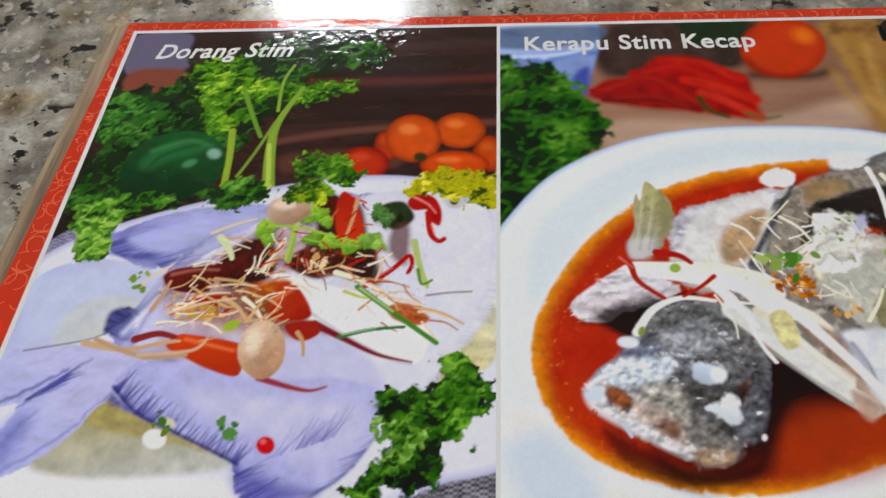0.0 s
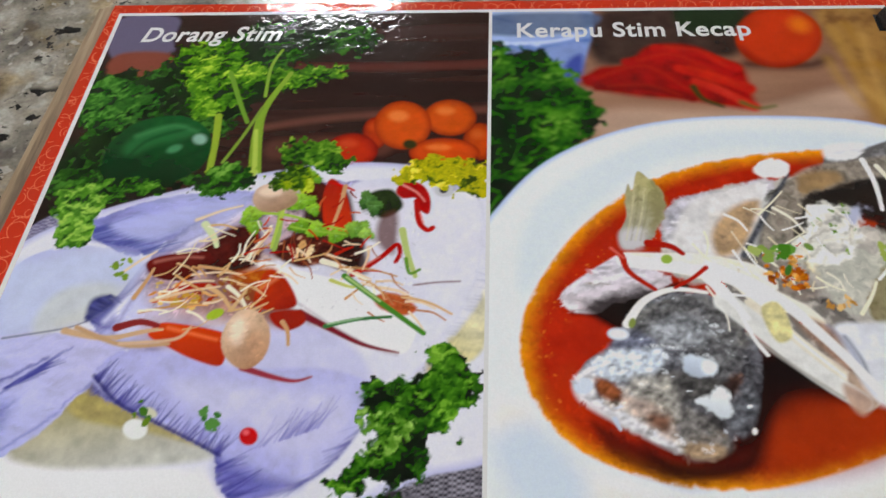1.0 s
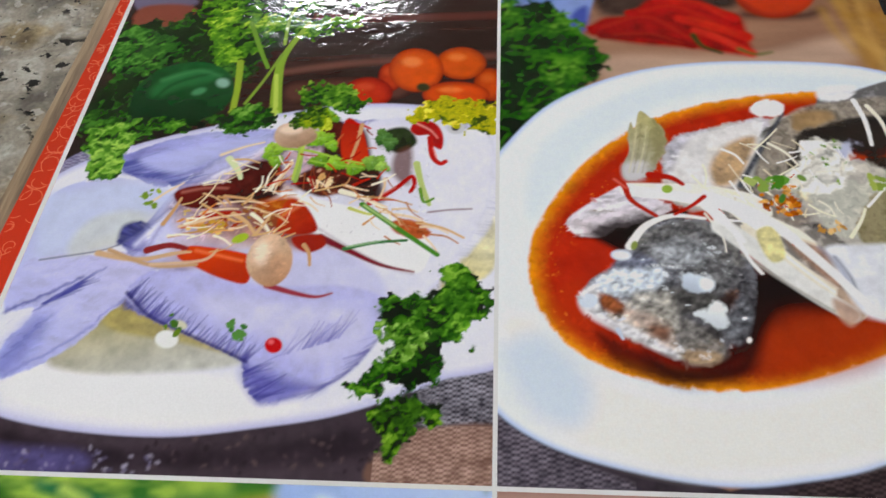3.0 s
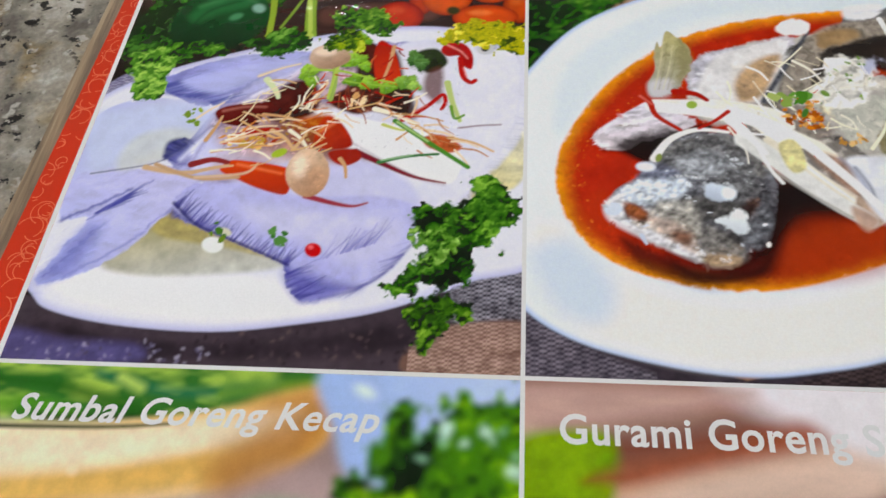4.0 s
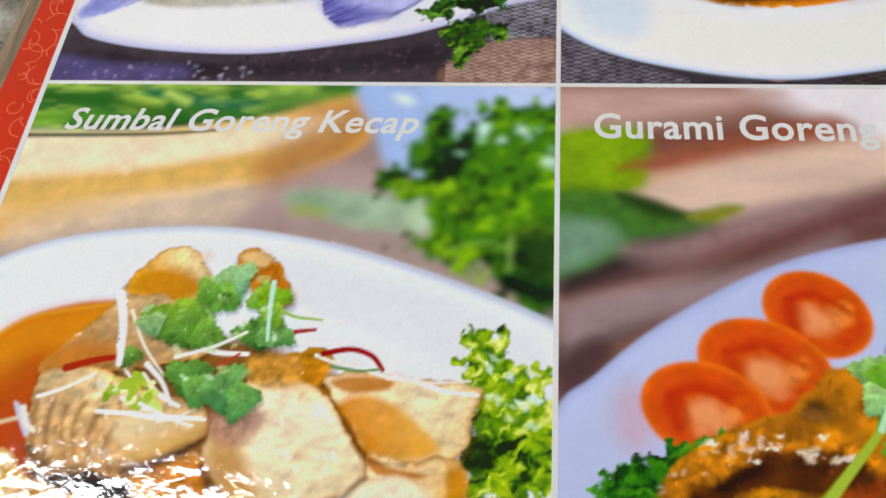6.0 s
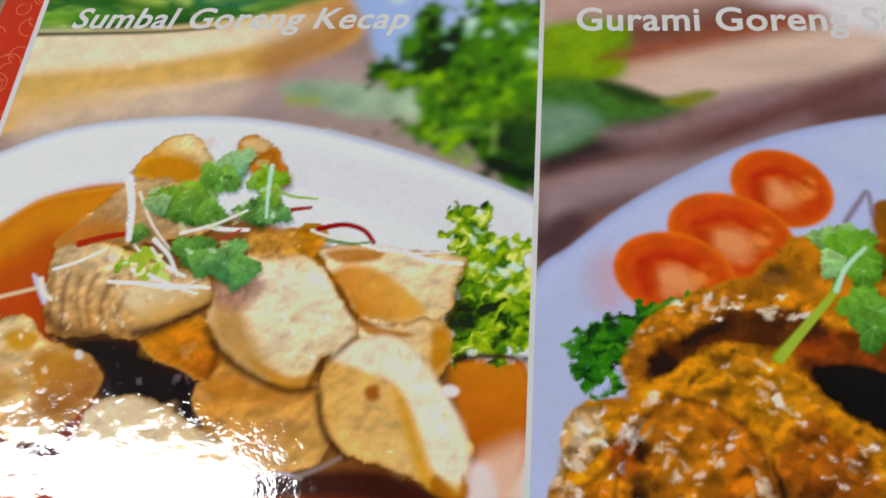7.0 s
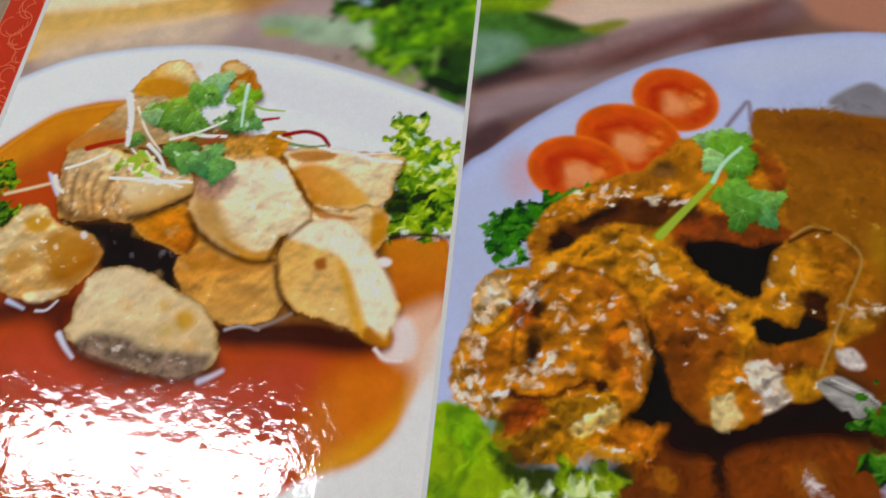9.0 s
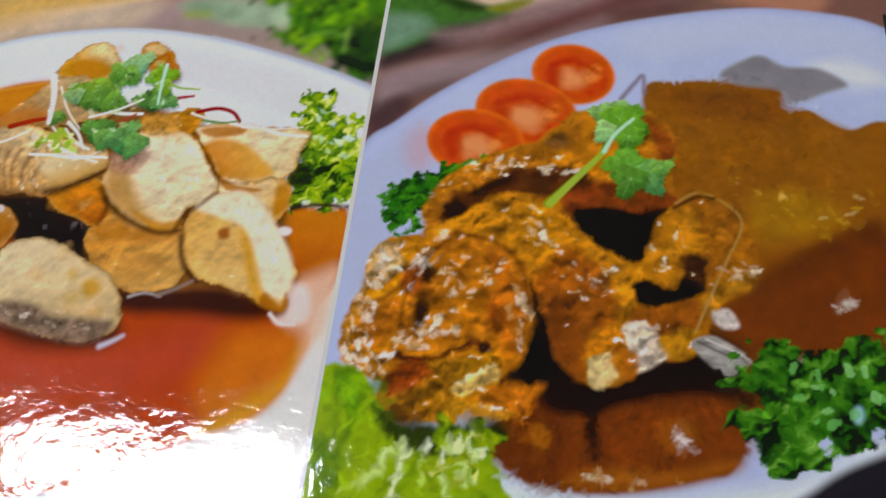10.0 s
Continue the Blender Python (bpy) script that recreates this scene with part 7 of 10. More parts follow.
p2.shape([135.4, 107.4, 138.2, 106.3, 140.2, 104.7, 141.7, 106.2, 141.7, 109.5, 139.8, 110.8, 137.5, 109.1], "e8ecee", soft=0.9, wob=0.4, wstep=1.2, c2='c4ccd2', grad=(139.4, 104.9, 138.0, 110.9))
p2.motif("garlic")
p2.ell(144.9, 112.8, 0.49, -0.01, -0.12, 0.63, "f0e8e0", soft=0.4)
p2.motif("garlic")
p2.line([121.2, 111.2, 122.0, 113.0], 1.00, "c4ccda", 0.60)
p2.motif("onion_shred")
p2.motif("onion_shred")
p2.shape([125.8, 75.6, 133.2, 75.6, 141.1, 75.7, 150.8, 78.0, 154.2, 80.8, 154.1, 84.1, 148.0, 81.5, 138.4, 79.1, 128.5, 77.4], "e8e4da", soft=0.6, mott=0.1, mstep=2)
p2.motif("onion_shred")
p2.shape([138.1, 81.2, 143.8, 80.1, 149.4, 80.1, 154.1, 84.1, 159.7, 87.9, 162.0, 91.7, 158.2, 89.8, 152.5, 86.7, 145.6, 82.8], "e6e2d6", soft=0.6)
p2.motif("onion_shred")
p2.shape([147.6, 86.7, 151.3, 87.4, 154.7, 91.7, 158.8, 96.6, 163.8, 101.2, 167.3, 106.7, 163.9, 108.4, 162.0, 104.6, 156.1, 99.5, 151.0, 94.2], "e0dacb", soft=0.6, mott=0.15, mstep=2, c3='c4b898')
p2.line([151.9, 89.9, 158.5, 97.7, 164.9, 104.5], 0.53, "f4f2ea", 0.42, soft=1, own=False)
p2.motif("onion_shred")
p2.shape([163.8, 101.2, 167.6, 105.6, 166.5, 107.8, 163.8, 108.7, 162.7, 104.6], "b8a08c", soft=0.8, mott=0.3, mstep=1.5)
p2.motif("onion_shred")
p2.line([125.1, 92.0, 128.7, 86.9, 134.4, 84.2, 140.9, 84.8], 1.83, "e6e4de", 0.75, soft=0.4)
p2.motif("onion_shred")
p2.line([141.4, 81.5, 143.9, 86.8, 150.1, 98.1], 0.77, "f2efe8", 0.44)
p2.motif("onion_shred")
p2.line([143.2, 80.8, 146.9, 88.0, 148.6, 90.3], 0.66, "ece8de", 0.44)
p2.motif("onion_shred")
p2.line([141.1, 83.5, 143.7, 89.3, 143.9, 93.1], 0.55, "e0dcd0", 0.33)
p2.motif("onion_shred")
p2.line([144.5, 79.4, 149.3, 86.7], 1.55, "e2dccc", 1.00)
p2.motif("onion_shred")
p2.line([148.1, 78.1, 146.9, 84.1], 0.45, "d8d2c4", 0.33)
p2.motif("onion_shred")
p2.line([147.3, 65.8, 149.8, 67.4, 151.2, 69.9], 0.70, "f4f0ea", 0.42)
p2.motif("onion_shred")
p2.line([157.5, 64.0, 160.6, 66.7, 162.5, 70.2], 0.81, "e6dfd0", 0.49)
p2.motif("onion_shred")
p2.line([154.2, 65.8, 157.7, 62.3, 160.1, 59.6], 0.46, "efe6cc", 0.28)
p2.motif("onion_shred")
p2.line([178.8, 50.8, 179.7, 57.3, 179.3, 64.3], 1.32, "f4f0ea", 0.79)
p2.motif("onion_shred")
p2.line([181.3, 52.5, 183.0, 56.9, 183.4, 62.0], 1.19, "e6dfd0", 0.71)
p2.motif("onion_shred")
p2.line([168.9, 89.1, 171.7, 85.2, 173.4, 82.0], 0.84, "efe6cc", 0.50)
p2.motif("onion_shred")
p2.line([174.2, 81.3, 177.7, 77.5, 180.2, 74.5], 0.65, "f4f0ea", 0.39)
p2.motif("onion_shred")
p2.line([159.6, 73.1, 161.5, 74.4, 162.2, 76.6], 0.56, "e6dfd0", 0.34)
p2.motif("onion_shred")
p2.line([142.5, 70.3, 142.9, 72.7, 142.2, 76.0], 0.46, "efe6cc", 0.28)
p2.motif("onion_shred")
p2.line([150.6, 73.1, 152.6, 74.1, 153.5, 75.9], 0.45, "f4f0ea", 0.27)
p2.motif("onion_shred")
p2.line([164.7, 80.0, 166.4, 81.6, 167.0, 84.0], 0.55, "e6dfd0", 0.33)
p2.motif("onion_shred")
p2.line([156.0, 74.5, 159.8, 72.0, 162.5, 70.2], 0.45, "efe6cc", 0.27)
p2.strands("onion_shred", [136.4, 77.4, 152.3, 76.0, 161.1, 86.6, 157.8, 91.7, 146.5, 84.1], 16, 7.00, 0.50, ('f4f0ea', 'e6dfd0', 'efe6cc', 'fffdf8'), 361, angle=0.6, spread=1.2)
p2.strands("onion_shred", [142.4, 67.3, 173.4, 62.8, 175.2, 81.3, 161.6, 84.0, 148.1, 74.6], 22, 4.50, 0.42, ('f4f0ea', 'e6dfd0', 'efe6cc', 'd8ccb0'), 362)
p2.motif("fish_belly")
p2.shape([162.9, 92.3, 168.4, 91.0, 178.5, 92.2, 174.1, 106.8, 167.2, 107.0, 164.2, 99.5], "dadce2", soft=1.5, mott=0.12, mstep=3)
p2.line([164.5, 94.1, 166.4, 98.9, 166.7, 103.4], 0.7, "7c8294", 0.4, soft=1.2, own=False)
p2.line([161.9, 92.3, 165.0, 96.5, 165.8, 101.2], 1.6, "b4b8c8", 1.0, soft=1.4, own=False)
p2.face([156.1, 89.9, 162.0, 91.7, 163.9, 96.5, 163.8, 101.2, 159.8, 96.6], "a07c68", soft=2, mott=0.4, mstep=1.5)
p2.motif("onion_slice")
p2.line([144.1, 86.8, 150.2, 93.0, 157.8, 101.3, 164.4, 106.8], 4.6, "dcdcd8", 3.6, soft=0.8, mott=0.1, mstep=2)
p2.line([147.0, 93.7, 154.0, 100.2, 161.5, 106.3], 0.7, "a8a49c", 0.4, soft=0.9, own=False)
p2.face([162.2, 103.5, 166.3, 106.7, 163.7, 109.5, 161.9, 106.8], "b89884", soft=1.5, mott=0.3)
p2.motif("onion_slice")
p2.line([142.4, 79.1, 152.9, 84.8, 161.3, 94.8, 168.2, 105.1], 3.0, "efeeea", 1.6, soft=0.6)
p2.motif("onion_slice")
p2.line([125.7, 77.5, 136.2, 79.1, 145.8, 81.5, 151.4, 86.7], 3.0, "eeece8", 2.4, soft=0.6)
p2.motif("onion_slice")
p2.line([141.4, 81.5, 145.5, 86.8, 147.6, 90.3], 2.0, "e8e6e2", 1.4, soft=0.5)
p2.motif("onion_slice")
p2.line([140.5, 80.2, 144.8, 84.2, 147.9, 94.3, 149.8, 98.1], 0.9, "f2f0ec", 0.6, soft=0.4)
p2.motif("yellow_onion")
p2.shape([150.6, 88.0, 153.6, 86.7, 155.1, 89.9, 155.0, 94.2, 152.4, 95.4, 150.9, 92.4], "d2ca94", soft=0.8, mott=0.3, mstep=1.5)
p2.motif("fried_garlic")
p2.spots([153.2, 77.3, 157.1, 74.5, 160.6, 76.6, 161.2, 81.4, 159.0, 83.8, 153.9, 82.1], 44, 0.89, ('c8742a', 'd88f40', 'b05a1e', 'e4aa60'), 48)
p2.carve([153.2, 77.3, 157.1, 74.5, 160.6, 76.6, 161.2, 81.4, 159.0, 83.8, 153.9, 82.1], 1.20, 0.20, 2.20, "f4d8a8")
p2.motif("fried_garlic")
p2.spots([163.3, 86.0, 168.8, 85.3, 168.2, 87.9, 162.9, 87.9], 12, 0.75, ('d0a060', 'c08a44', 'e0bc80'), 49)
p2.motif("spring_onion")
p2.spots([151.5, 74.3, 155.5, 73.8, 154.4, 76.6, 151.7, 76.7], 5, 1.24, ('a8b868', '8aa850'), 50)
p2.motif("spring_onion")
p2.spots([155.7, 73.1, 159.1, 73.1, 158.3, 76.6, 156.2, 75.9], 6, 1.13, ('4f8a2e', '6aa040'), 51)
p2.motif("spring_onion")
p2.ell(157.4, 79.4, 0.56, 0.28, -0.64, 1.28, "4a8034", soft=0.4)
p2.motif("spring_onion")
p2.ell(134.2, 77.1, 1.13, -0.00, -0.13, 1.11, "9ab850", soft=0.4)
p2.motif("spring_onion")
p2.spots([175.1, 73.8, 179.7, 73.0, 178.7, 76.5, 174.9, 76.6], 5, 1.11, ('a4b45a', '8aa048'), 53)
p2.motif("spring_onion")
p2.ell(162.5, 73.8, 0.81, 0.70, -0.41, 0.61, "7a9a4a", soft=0.4)
p2.motif("spring_onion")
p2.ell(126.0, 91.8, 0.58, 0.25, -0.43, 1.06, "8a9a50", soft=0.5)
p2.motif("red_chili")
p2.line([122.5, 73.9, 125.2, 76.1, 126.5, 80.2, 131.1, 84.2], 1.73, "bc3024", 0.92)
p2.line([123.3, 74.4, 125.7, 76.9], 0.57, "e07060", 0.34, soft=0.7, own=False)
p2.motif("red_chili")
p2.line([131.0, 73.2, 135.2, 73.9, 137.5, 75.7], 1.84, "b8281c", 1.03)
p2.motif("red_chili")
p2.line([141.6, 79.0, 138.7, 81.5, 135.0, 83.8], 1.00, "c02a1e", 0.67)
p2.dapple([106.0, 92.2, 116.2, 73.2, 135.5, 56.4, 167.2, 48.6, 140.9, 61.2, 121.7, 77.5, 115.2, 92.1, 114.7, 101.8, 122.0, 112.8, 142.5, 118.6, 162.4, 114.2, 142.0, 121.6, 118.7, 118.1, 108.3, 106.5], 260, 2.20, 0.90, 0.14, 317)

p3 = Photo(0.2, 142.12, 98.08, 283.4, "a8938c", "fried_fish_photo")
p3.motif("wooden_board")
p3.shape([-10.7, 139.6, 99.7, 140.3, 99.9, 190.4, -10.8, 195.3], "a8928c", soft=0.5, sharp=True, mott=0.06, mstep=8)
p3.shape([48.4, 160.8, 70.0, 154.4, 76.8, 163.7, 58.2, 172.0, 46.9, 174.5], "9c8480", soft=6, alpha=0.8)
p3.motif("green_leaves")
p3.shape([-3.1, 141.0, 62.1, 140.5, 62.9, 147.1, 58.9, 148.4, 27.6, 152.9, -5.4, 154.4], "3f7a34", soft=1, mott=0.7, mstep=4, c3='a4c25a', aspect=2.4)
p3.line([-1.7, 145.1, 14.7, 146.3, 30.3, 150.7], 2.32, "2c6a24", 2.79, soft=3, alpha=0.8)
p3.line([-4.3, 151.1, 10.0, 149.6, 21.0, 153.0], 2.97, "5a9a34", 2.29, soft=3, alpha=0.8)
p3.line([20.8, 143.5, 37.1, 146.7, 54.2, 145.2], 1.58, "2f7a5a", 1.81, soft=3, alpha=0.8)
p3.line([25.4, 144.2, 29.3, 146.1], 1.79, "b4cc6a", 1.57, soft=3)
p3.line([44.7, 146.6, 58.3, 144.5, 62.7, 145.5], 1.51, "6f9a3a", 1.51, soft=3)
p3.line([12.1, 152.6, 27.4, 152.1, 41.5, 152.2], 1.56, "24331c", 1.33, soft=2.5, alpha=0.9)
p3.motif("bamboo_basket")
p3.shape([-16.9, 154.3, 5.6, 153.6, 27.5, 152.4, 46.3, 149.2, 54.4, 146.5, 63.7, 144.5, 65.7, 148.3, 64.0, 155.7, 52.6, 161.9, 31.1, 167.1, 11.9, 173.3, -13.8, 178.6], "e2c48a", soft=2, c2='d7a860', grad=(16.9, 154.1, 25.8, 170.7), mott=0.15, mstep=4, aspect=4)
p3.line([-6.7, 163.2, 13.9, 162.5, 29.2, 159.4, 46.9, 153.0, 63.1, 148.3], 2.87, "e9d2a0", 3.32, soft=5, own=False)
p3.line([-8.0, 165.7, 9.1, 164.3, 25.7, 162.5, 39.8, 159.8, 51.7, 156.2, 61.6, 152.7], 1.32, "c98a34", 2.20, soft=3, own=False, alpha=0.9)
p3.line([-7.5, 155.1, 17.3, 155.3, 38.2, 151.8], 1.59, "e0b050", 1.14, soft=3, own=False)
p3.line([-7.5, 172.7, 10.5, 168.8, 30.9, 166.5, 42.6, 163.3], 3.22, "e6d0ae", 2.36, soft=6, own=False)
p3.shape([48.6, 150.4, 58.5, 145.8, 65.0, 147.0, 63.8, 154.5, 56.3, 159.5, 50.4, 160.8], "c68a48", soft=5, own=False, alpha=0.8, mott=0.2, mstep=4)
p3.shape([-15.9, 168.3, 5.9, 167.7, 21.6, 170.8, 8.5, 175.7, -13.8, 178.6], "dcab50", soft=5, own=False, alpha=0.5)
p3.line([1.8, 155.6, 2.3, 161.8], 0.56, "c8a060", 0.45, soft=2, own=False, alpha=0.5)
p3.line([20.5, 155.3, 20.7, 161.4], 0.54, "c8a060", 0.44, soft=2, own=False, alpha=0.5)
p3.line([31.4, 155.1, 31.3, 161.2], 0.54, "c8a060", 0.43, soft=2, own=False, alpha=0.5)
p3.line([40.9, 154.9, 40.7, 161.0], 0.53, "c8a060", 0.42, soft=2, own=False, alpha=0.5)
p3.ell(21.4, 161.4, 1.07, -0.02, 0.30, 1.08, "f6f0e2", soft=1.4, own=False)
p3.ell(39.8, 157.2, 0.63, -0.01, 0.15, 0.73, "e8d8b0", soft=1.4, own=False)
p3.face([-4.2, 154.3, 22.8, 153.5, 45.6, 151.2, 59.9, 149.5, 56.7, 155.3, 44.9, 157.8, 25.2, 161.6, -0.1, 164.5], "e6d8bc", soft=4)
p3.face([-0.3, 164.0, 25.0, 161.0, 46.7, 156.7, 56.7, 155.3, 53.5, 160.7, 36.4, 165.3, 7.4, 170.3, 1.9, 169.5], "d6ae66", soft=5)
p3.face([45.3, 159.9, 50.4, 154.4, 57.7, 148.7, 64.2, 147.4, 61.7, 155.2, 55.7, 161.6, 48.4, 164.9], "b8844e", soft=8)
p3.face([3.5, 173.4, 17.3, 169.2, 36.7, 166.3, 48.6, 165.9, 40.1, 172.0, 19.1, 174.8, 5.4, 178.1], "d2bca4", soft=8)
p3.face([48.6, 165.9, 57.5, 160.5, 67.4, 160.2, 69.8, 164.2, 57.4, 171.4, 45.9, 171.8], "b49c9a", soft=8)
p3.line([-3.1, 154.3, 22.9, 153.7, 36.4, 152.6], 0.9, "2c3a1c", 0.4, soft=1.2, own=False)
p3.motif("blue_bowl")
p3.shape([63.7, 140.5, 99.7, 140.9, 99.8, 163.1, 76.7, 162.5, 69.6, 160.4, 66.3, 153.3], "9fb6e0", soft=2.5, c2='b4c4e4', grad=(69.3, 148.2, 94.8, 147.9), mott=0.06, mstep=6)
p3.ell(70.7, 145.2, 1.84, 0.77, -0.19, 0.97, "d8e4f4", soft=3, own=False)
p3.motif("cutting_leaf")
p3.shape([51.4, 166.6, 57.1, 164.7, 69.2, 165.6, 77.1, 167.0, 77.1, 172.5, 66.1, 172.3, 57.9, 169.8], "8faa8c", soft=3, c2='a8bca0', grad=(53.6, 167.7, 75.4, 169.3), mott=0.2, mstep=4)
p3.line([53.8, 169.0, 58.8, 169.2], 1.39, "9aac48", 1.19, soft=3, own=False)
p3.motif("parsley")
p3.herb([73.4, 153.2, 78.7, 149.4, 82.9, 151.8, 86.6, 145.5, 92.7, 146.7, 98.3, 149.1, 98.5, 182.9, 91.0, 183.2, 86.3, 178.4, 81.6, 176.5, 74.1, 175.7, 73.8, 172.6, 77.4, 171.4, 75.2, 167.1, 70.0, 163.8, 70.6, 160.4, 74.5, 160.3], 80, 2.43, 61, dark='1c3f20', mids=('397420', '519327', '44862b'), lights=('70b72c', '9bd23a'), soft=1.4)
p3.motif("parsley")
p3.herb([70.0, 163.8, 72.7, 161.5, 76.8, 163.7, 80.6, 162.5, 84.6, 164.6, 79.2, 169.2, 75.2, 167.1], 14, 1.77, 62, dark='4a8a20', mids=('7ab420', '8cc625'), lights=('a5e03a',), soft=1.2, base=False)
p3.motif("parsley")
p3.herb([80.8, 165.8, 85.5, 163.5, 91.3, 165.6, 92.0, 171.0, 87.9, 172.7, 84.0, 170.1], 16, 1.73, 63, dark='2f7a20', mids=('6fb025', '87c62d'), lights=('b1e84a',), soft=1.2, base=False)
p3.motif("parsley")
p3.herb([73.9, 174.2, 79.6, 174.5, 86.2, 176.4, 86.4, 180.4, 79.8, 177.6], 16, 1.51, 64, dark='2a5a20', mids=('66a224', '7ab427'), lights=('9bd73a',), soft=1.2, base=False)
p3.shape([90.7, 173.1, 98.4, 170.8, 98.6, 186.7, 94.6, 183.1], "14281c", soft=5, alpha=0.7)
p3.spots([75.7, 150.7, 98.3, 150.3, 98.3, 159.8, 76.5, 160.2], 12, 1.12, ('a8c8b8', 'c0dcd0', '8ab89a'), 65, soft=1.2)
p3.line([80.6, 176.0, 86.1, 174.3, 90.7, 175.2], 0.56, "8ac050", 0.37, soft=1)
p3.line([91.1, 173.1, 90.9, 179.3], 0.55, "9ac060", 0.46, soft=1.2)
p3.blur(45.0, 142.0, 99.9, 186.7, 0.70)
p3.motif("plate")
p3.shape([-9.1, 200.8, -6.8, 187.5, 1.1, 181.1, 15.6, 175.0, 39.6, 172.5, 61.5, 175.1, 81.6, 181.1, 98.2, 187.9, 110.1, 196.8, 113.5, 269.0, 14.7, 279.0], "dae0ea", soft=0.8, rim='b8bcc8', rimw=2)
p3.shape([46.7, 177.0, 82.0, 184.2, 97.7, 192.5, 98.4, 200.6, 72.2, 192.0, 50.7, 184.9], "d6d6d8", soft=5, own=False, alpha=0.8)
p3.line([98.2, 187.9, 81.6, 181.3, 61.6, 175.3], 0.52, "b9c0d4", 0.42, soft=1.5, own=False)
p3.motif("soy_sauce")
p3.shape([-1.5, 206.7, 1.0, 200.1, 7.7, 193.9, 13.9, 189.7, 24.5, 187.1, 37.2, 188.5, 52.1, 201.0, 86.1, 214.9, 97.3, 215.4, 98.6, 227.9, 95.6, 236.0, 95.1, 243.5, 91.8, 251.0, 87.0, 255.8, 78.5, 259.5, 67.0, 266.9, 30.6, 273.8, 15.5, 266.6], "c44e28", soft=1.2, mott=0.10, mstep=7)
p3.face([-0.5, 202.8, 7.8, 194.3, 14.0, 189.9, 26.4, 187.3, 29.2, 190.7, 20.8, 195.6, 13.9, 201.0, 7.9, 205.1, 2.7, 207.8], "d48c26", soft=5, mott=0.06)
p3.face([1.7, 208.5, 9.0, 201.2, 15.9, 195.7, 19.4, 198.9, 16.8, 206.0, 6.8, 208.9], "c05a14", soft=5, mott=0.06, alpha=0.7)
p3.line([0.5, 202.1, 7.8, 194.3, 14.0, 190.1, 26.5, 187.5], 0.5, "dca048", 0.5, soft=1.5, own=False)
p3.face([85.3, 216.6, 97.4, 216.0, 97.9, 225.9, 94.8, 229.2, 90.1, 230.5, 87.1, 222.4], "d2841a", soft=2.5, mott=0.08, c2='c2640f', grad=(93.5, 216.7, 92.0, 229.8))
p3.face([77.3, 242.1, 86.4, 239.0, 93.6, 239.0, 94.1, 243.6, 91.7, 250.1, 86.9, 254.9, 79.9, 257.2, 76.8, 250.5], "d87a1e", soft=7, mott=0.06)
p3.face([86.4, 251.5, 91.4, 247.5, 94.3, 240.8, 95.1, 243.5, 92.3, 251.0, 87.0, 255.9, 80.2, 258.9, 79.0, 257.3], "dc9c30", soft=4, mott=0.05)
p3.face([18.0, 239.3, 32.0, 238.3, 41.5, 244.7, 59.9, 244.3, 76.6, 238.3, 78.1, 246.7, 61.8, 252.6, 23.0, 253.0], "c8503a", soft=9, mott=0.05, alpha=0.8)
p3.face([89.8, 231.5, 94.7, 228.2, 98.5, 227.4, 98.4, 235.8, 96.8, 247.0, 94.7, 248.1, 94.3, 240.8, 90.1, 237.3], "e4bfa4", soft=5, mott=0.03)
p3.face([89.3, 231.5, 92.6, 230.8, 94.3, 234.1, 93.9, 237.5, 90.2, 238.5, 88.2, 237.5, 89.8, 235.4], "ecd2cf", soft=2, mott=0.03)
p3.face([8.9, 233.4, 17.3, 231.3, 30.5, 229.9, 30.3, 236.4, 34.8, 240.2, 47.0, 241.9, 59.0, 240.5, 57.9, 244.5, 43.8, 245.5, 32.2, 242.4, 23.4, 235.8, 10.5, 237.7], "4a1c18", soft=5, mott=0.15, alpha=0.85)
p3.face([55.3, 233.7, 69.4, 231.8, 79.5, 232.1, 88.8, 235.5, 84.4, 237.9, 72.5, 237.6, 58.4, 237.8], "241112", soft=4, mott=0.2)
p3.shape([69.7, 266.6, 78.5, 259.5, 87.0, 255.9, 92.3, 251.0, 95.3, 243.5, 97.6, 241.5, 99.0, 258.9, 94.0, 267.4], "dcdad8", soft=2.5, own=False)
p3.line([7.1, 209.8, 16.0, 207.1, 19.7, 205.7], 0.8, "d8c49c", 0.6, soft=0.6, own=False)
p3.motif("herb_garnish")
p3.herb([84.2, 191.9, 86.1, 190.2, 90.6, 190.9, 91.9, 194.8, 96.5, 196.5, 98.1, 199.5, 98.4, 211.0, 97.2, 214.3, 87.1, 214.8, 85.2, 208.2, 87.1, 202.2, 85.4, 197.5], 75, 1.9, 71, dark='2c5218', mids=('4f8a1c', '6fa51e', '8fbf26'), lights=('b4d640', 'd8ea86'), soft=0.5)
p3.glints([88.2, 193.7, 90.9, 193.6, 96.7, 198.3, 96.2, 204.2, 90.0, 204.5, 87.9, 199.8], 22, 0.9, 72, ("c8dcdc", "b4d2b0", "dcecdc"), 0.6, 2.0)
p3.face([85.1, 207.0, 88.1, 205.7, 90.1, 209.7, 86.7, 211.5], "1c3018", soft=2, alpha=0.8)
p3.line([86.3, 216.0, 91.2, 214.9, 97.8, 215.0], 0.9, "3a1c10", 0.7, soft=1.2)
p3.glints([86.0, 214.3, 97.2, 213.5, 97.4, 215.6, 86.3, 216.5], 14, 0.5, 73)
p3.herb([1.2, 204.0, 6.0, 203.2, 8.4, 205.7, 7.8, 208.3, 2.9, 208.4], 12, 1.4, 74, dark='2c5218', mids=('5f9a1c', '7fb51e'), lights=('b4d640',), soft=0.5)
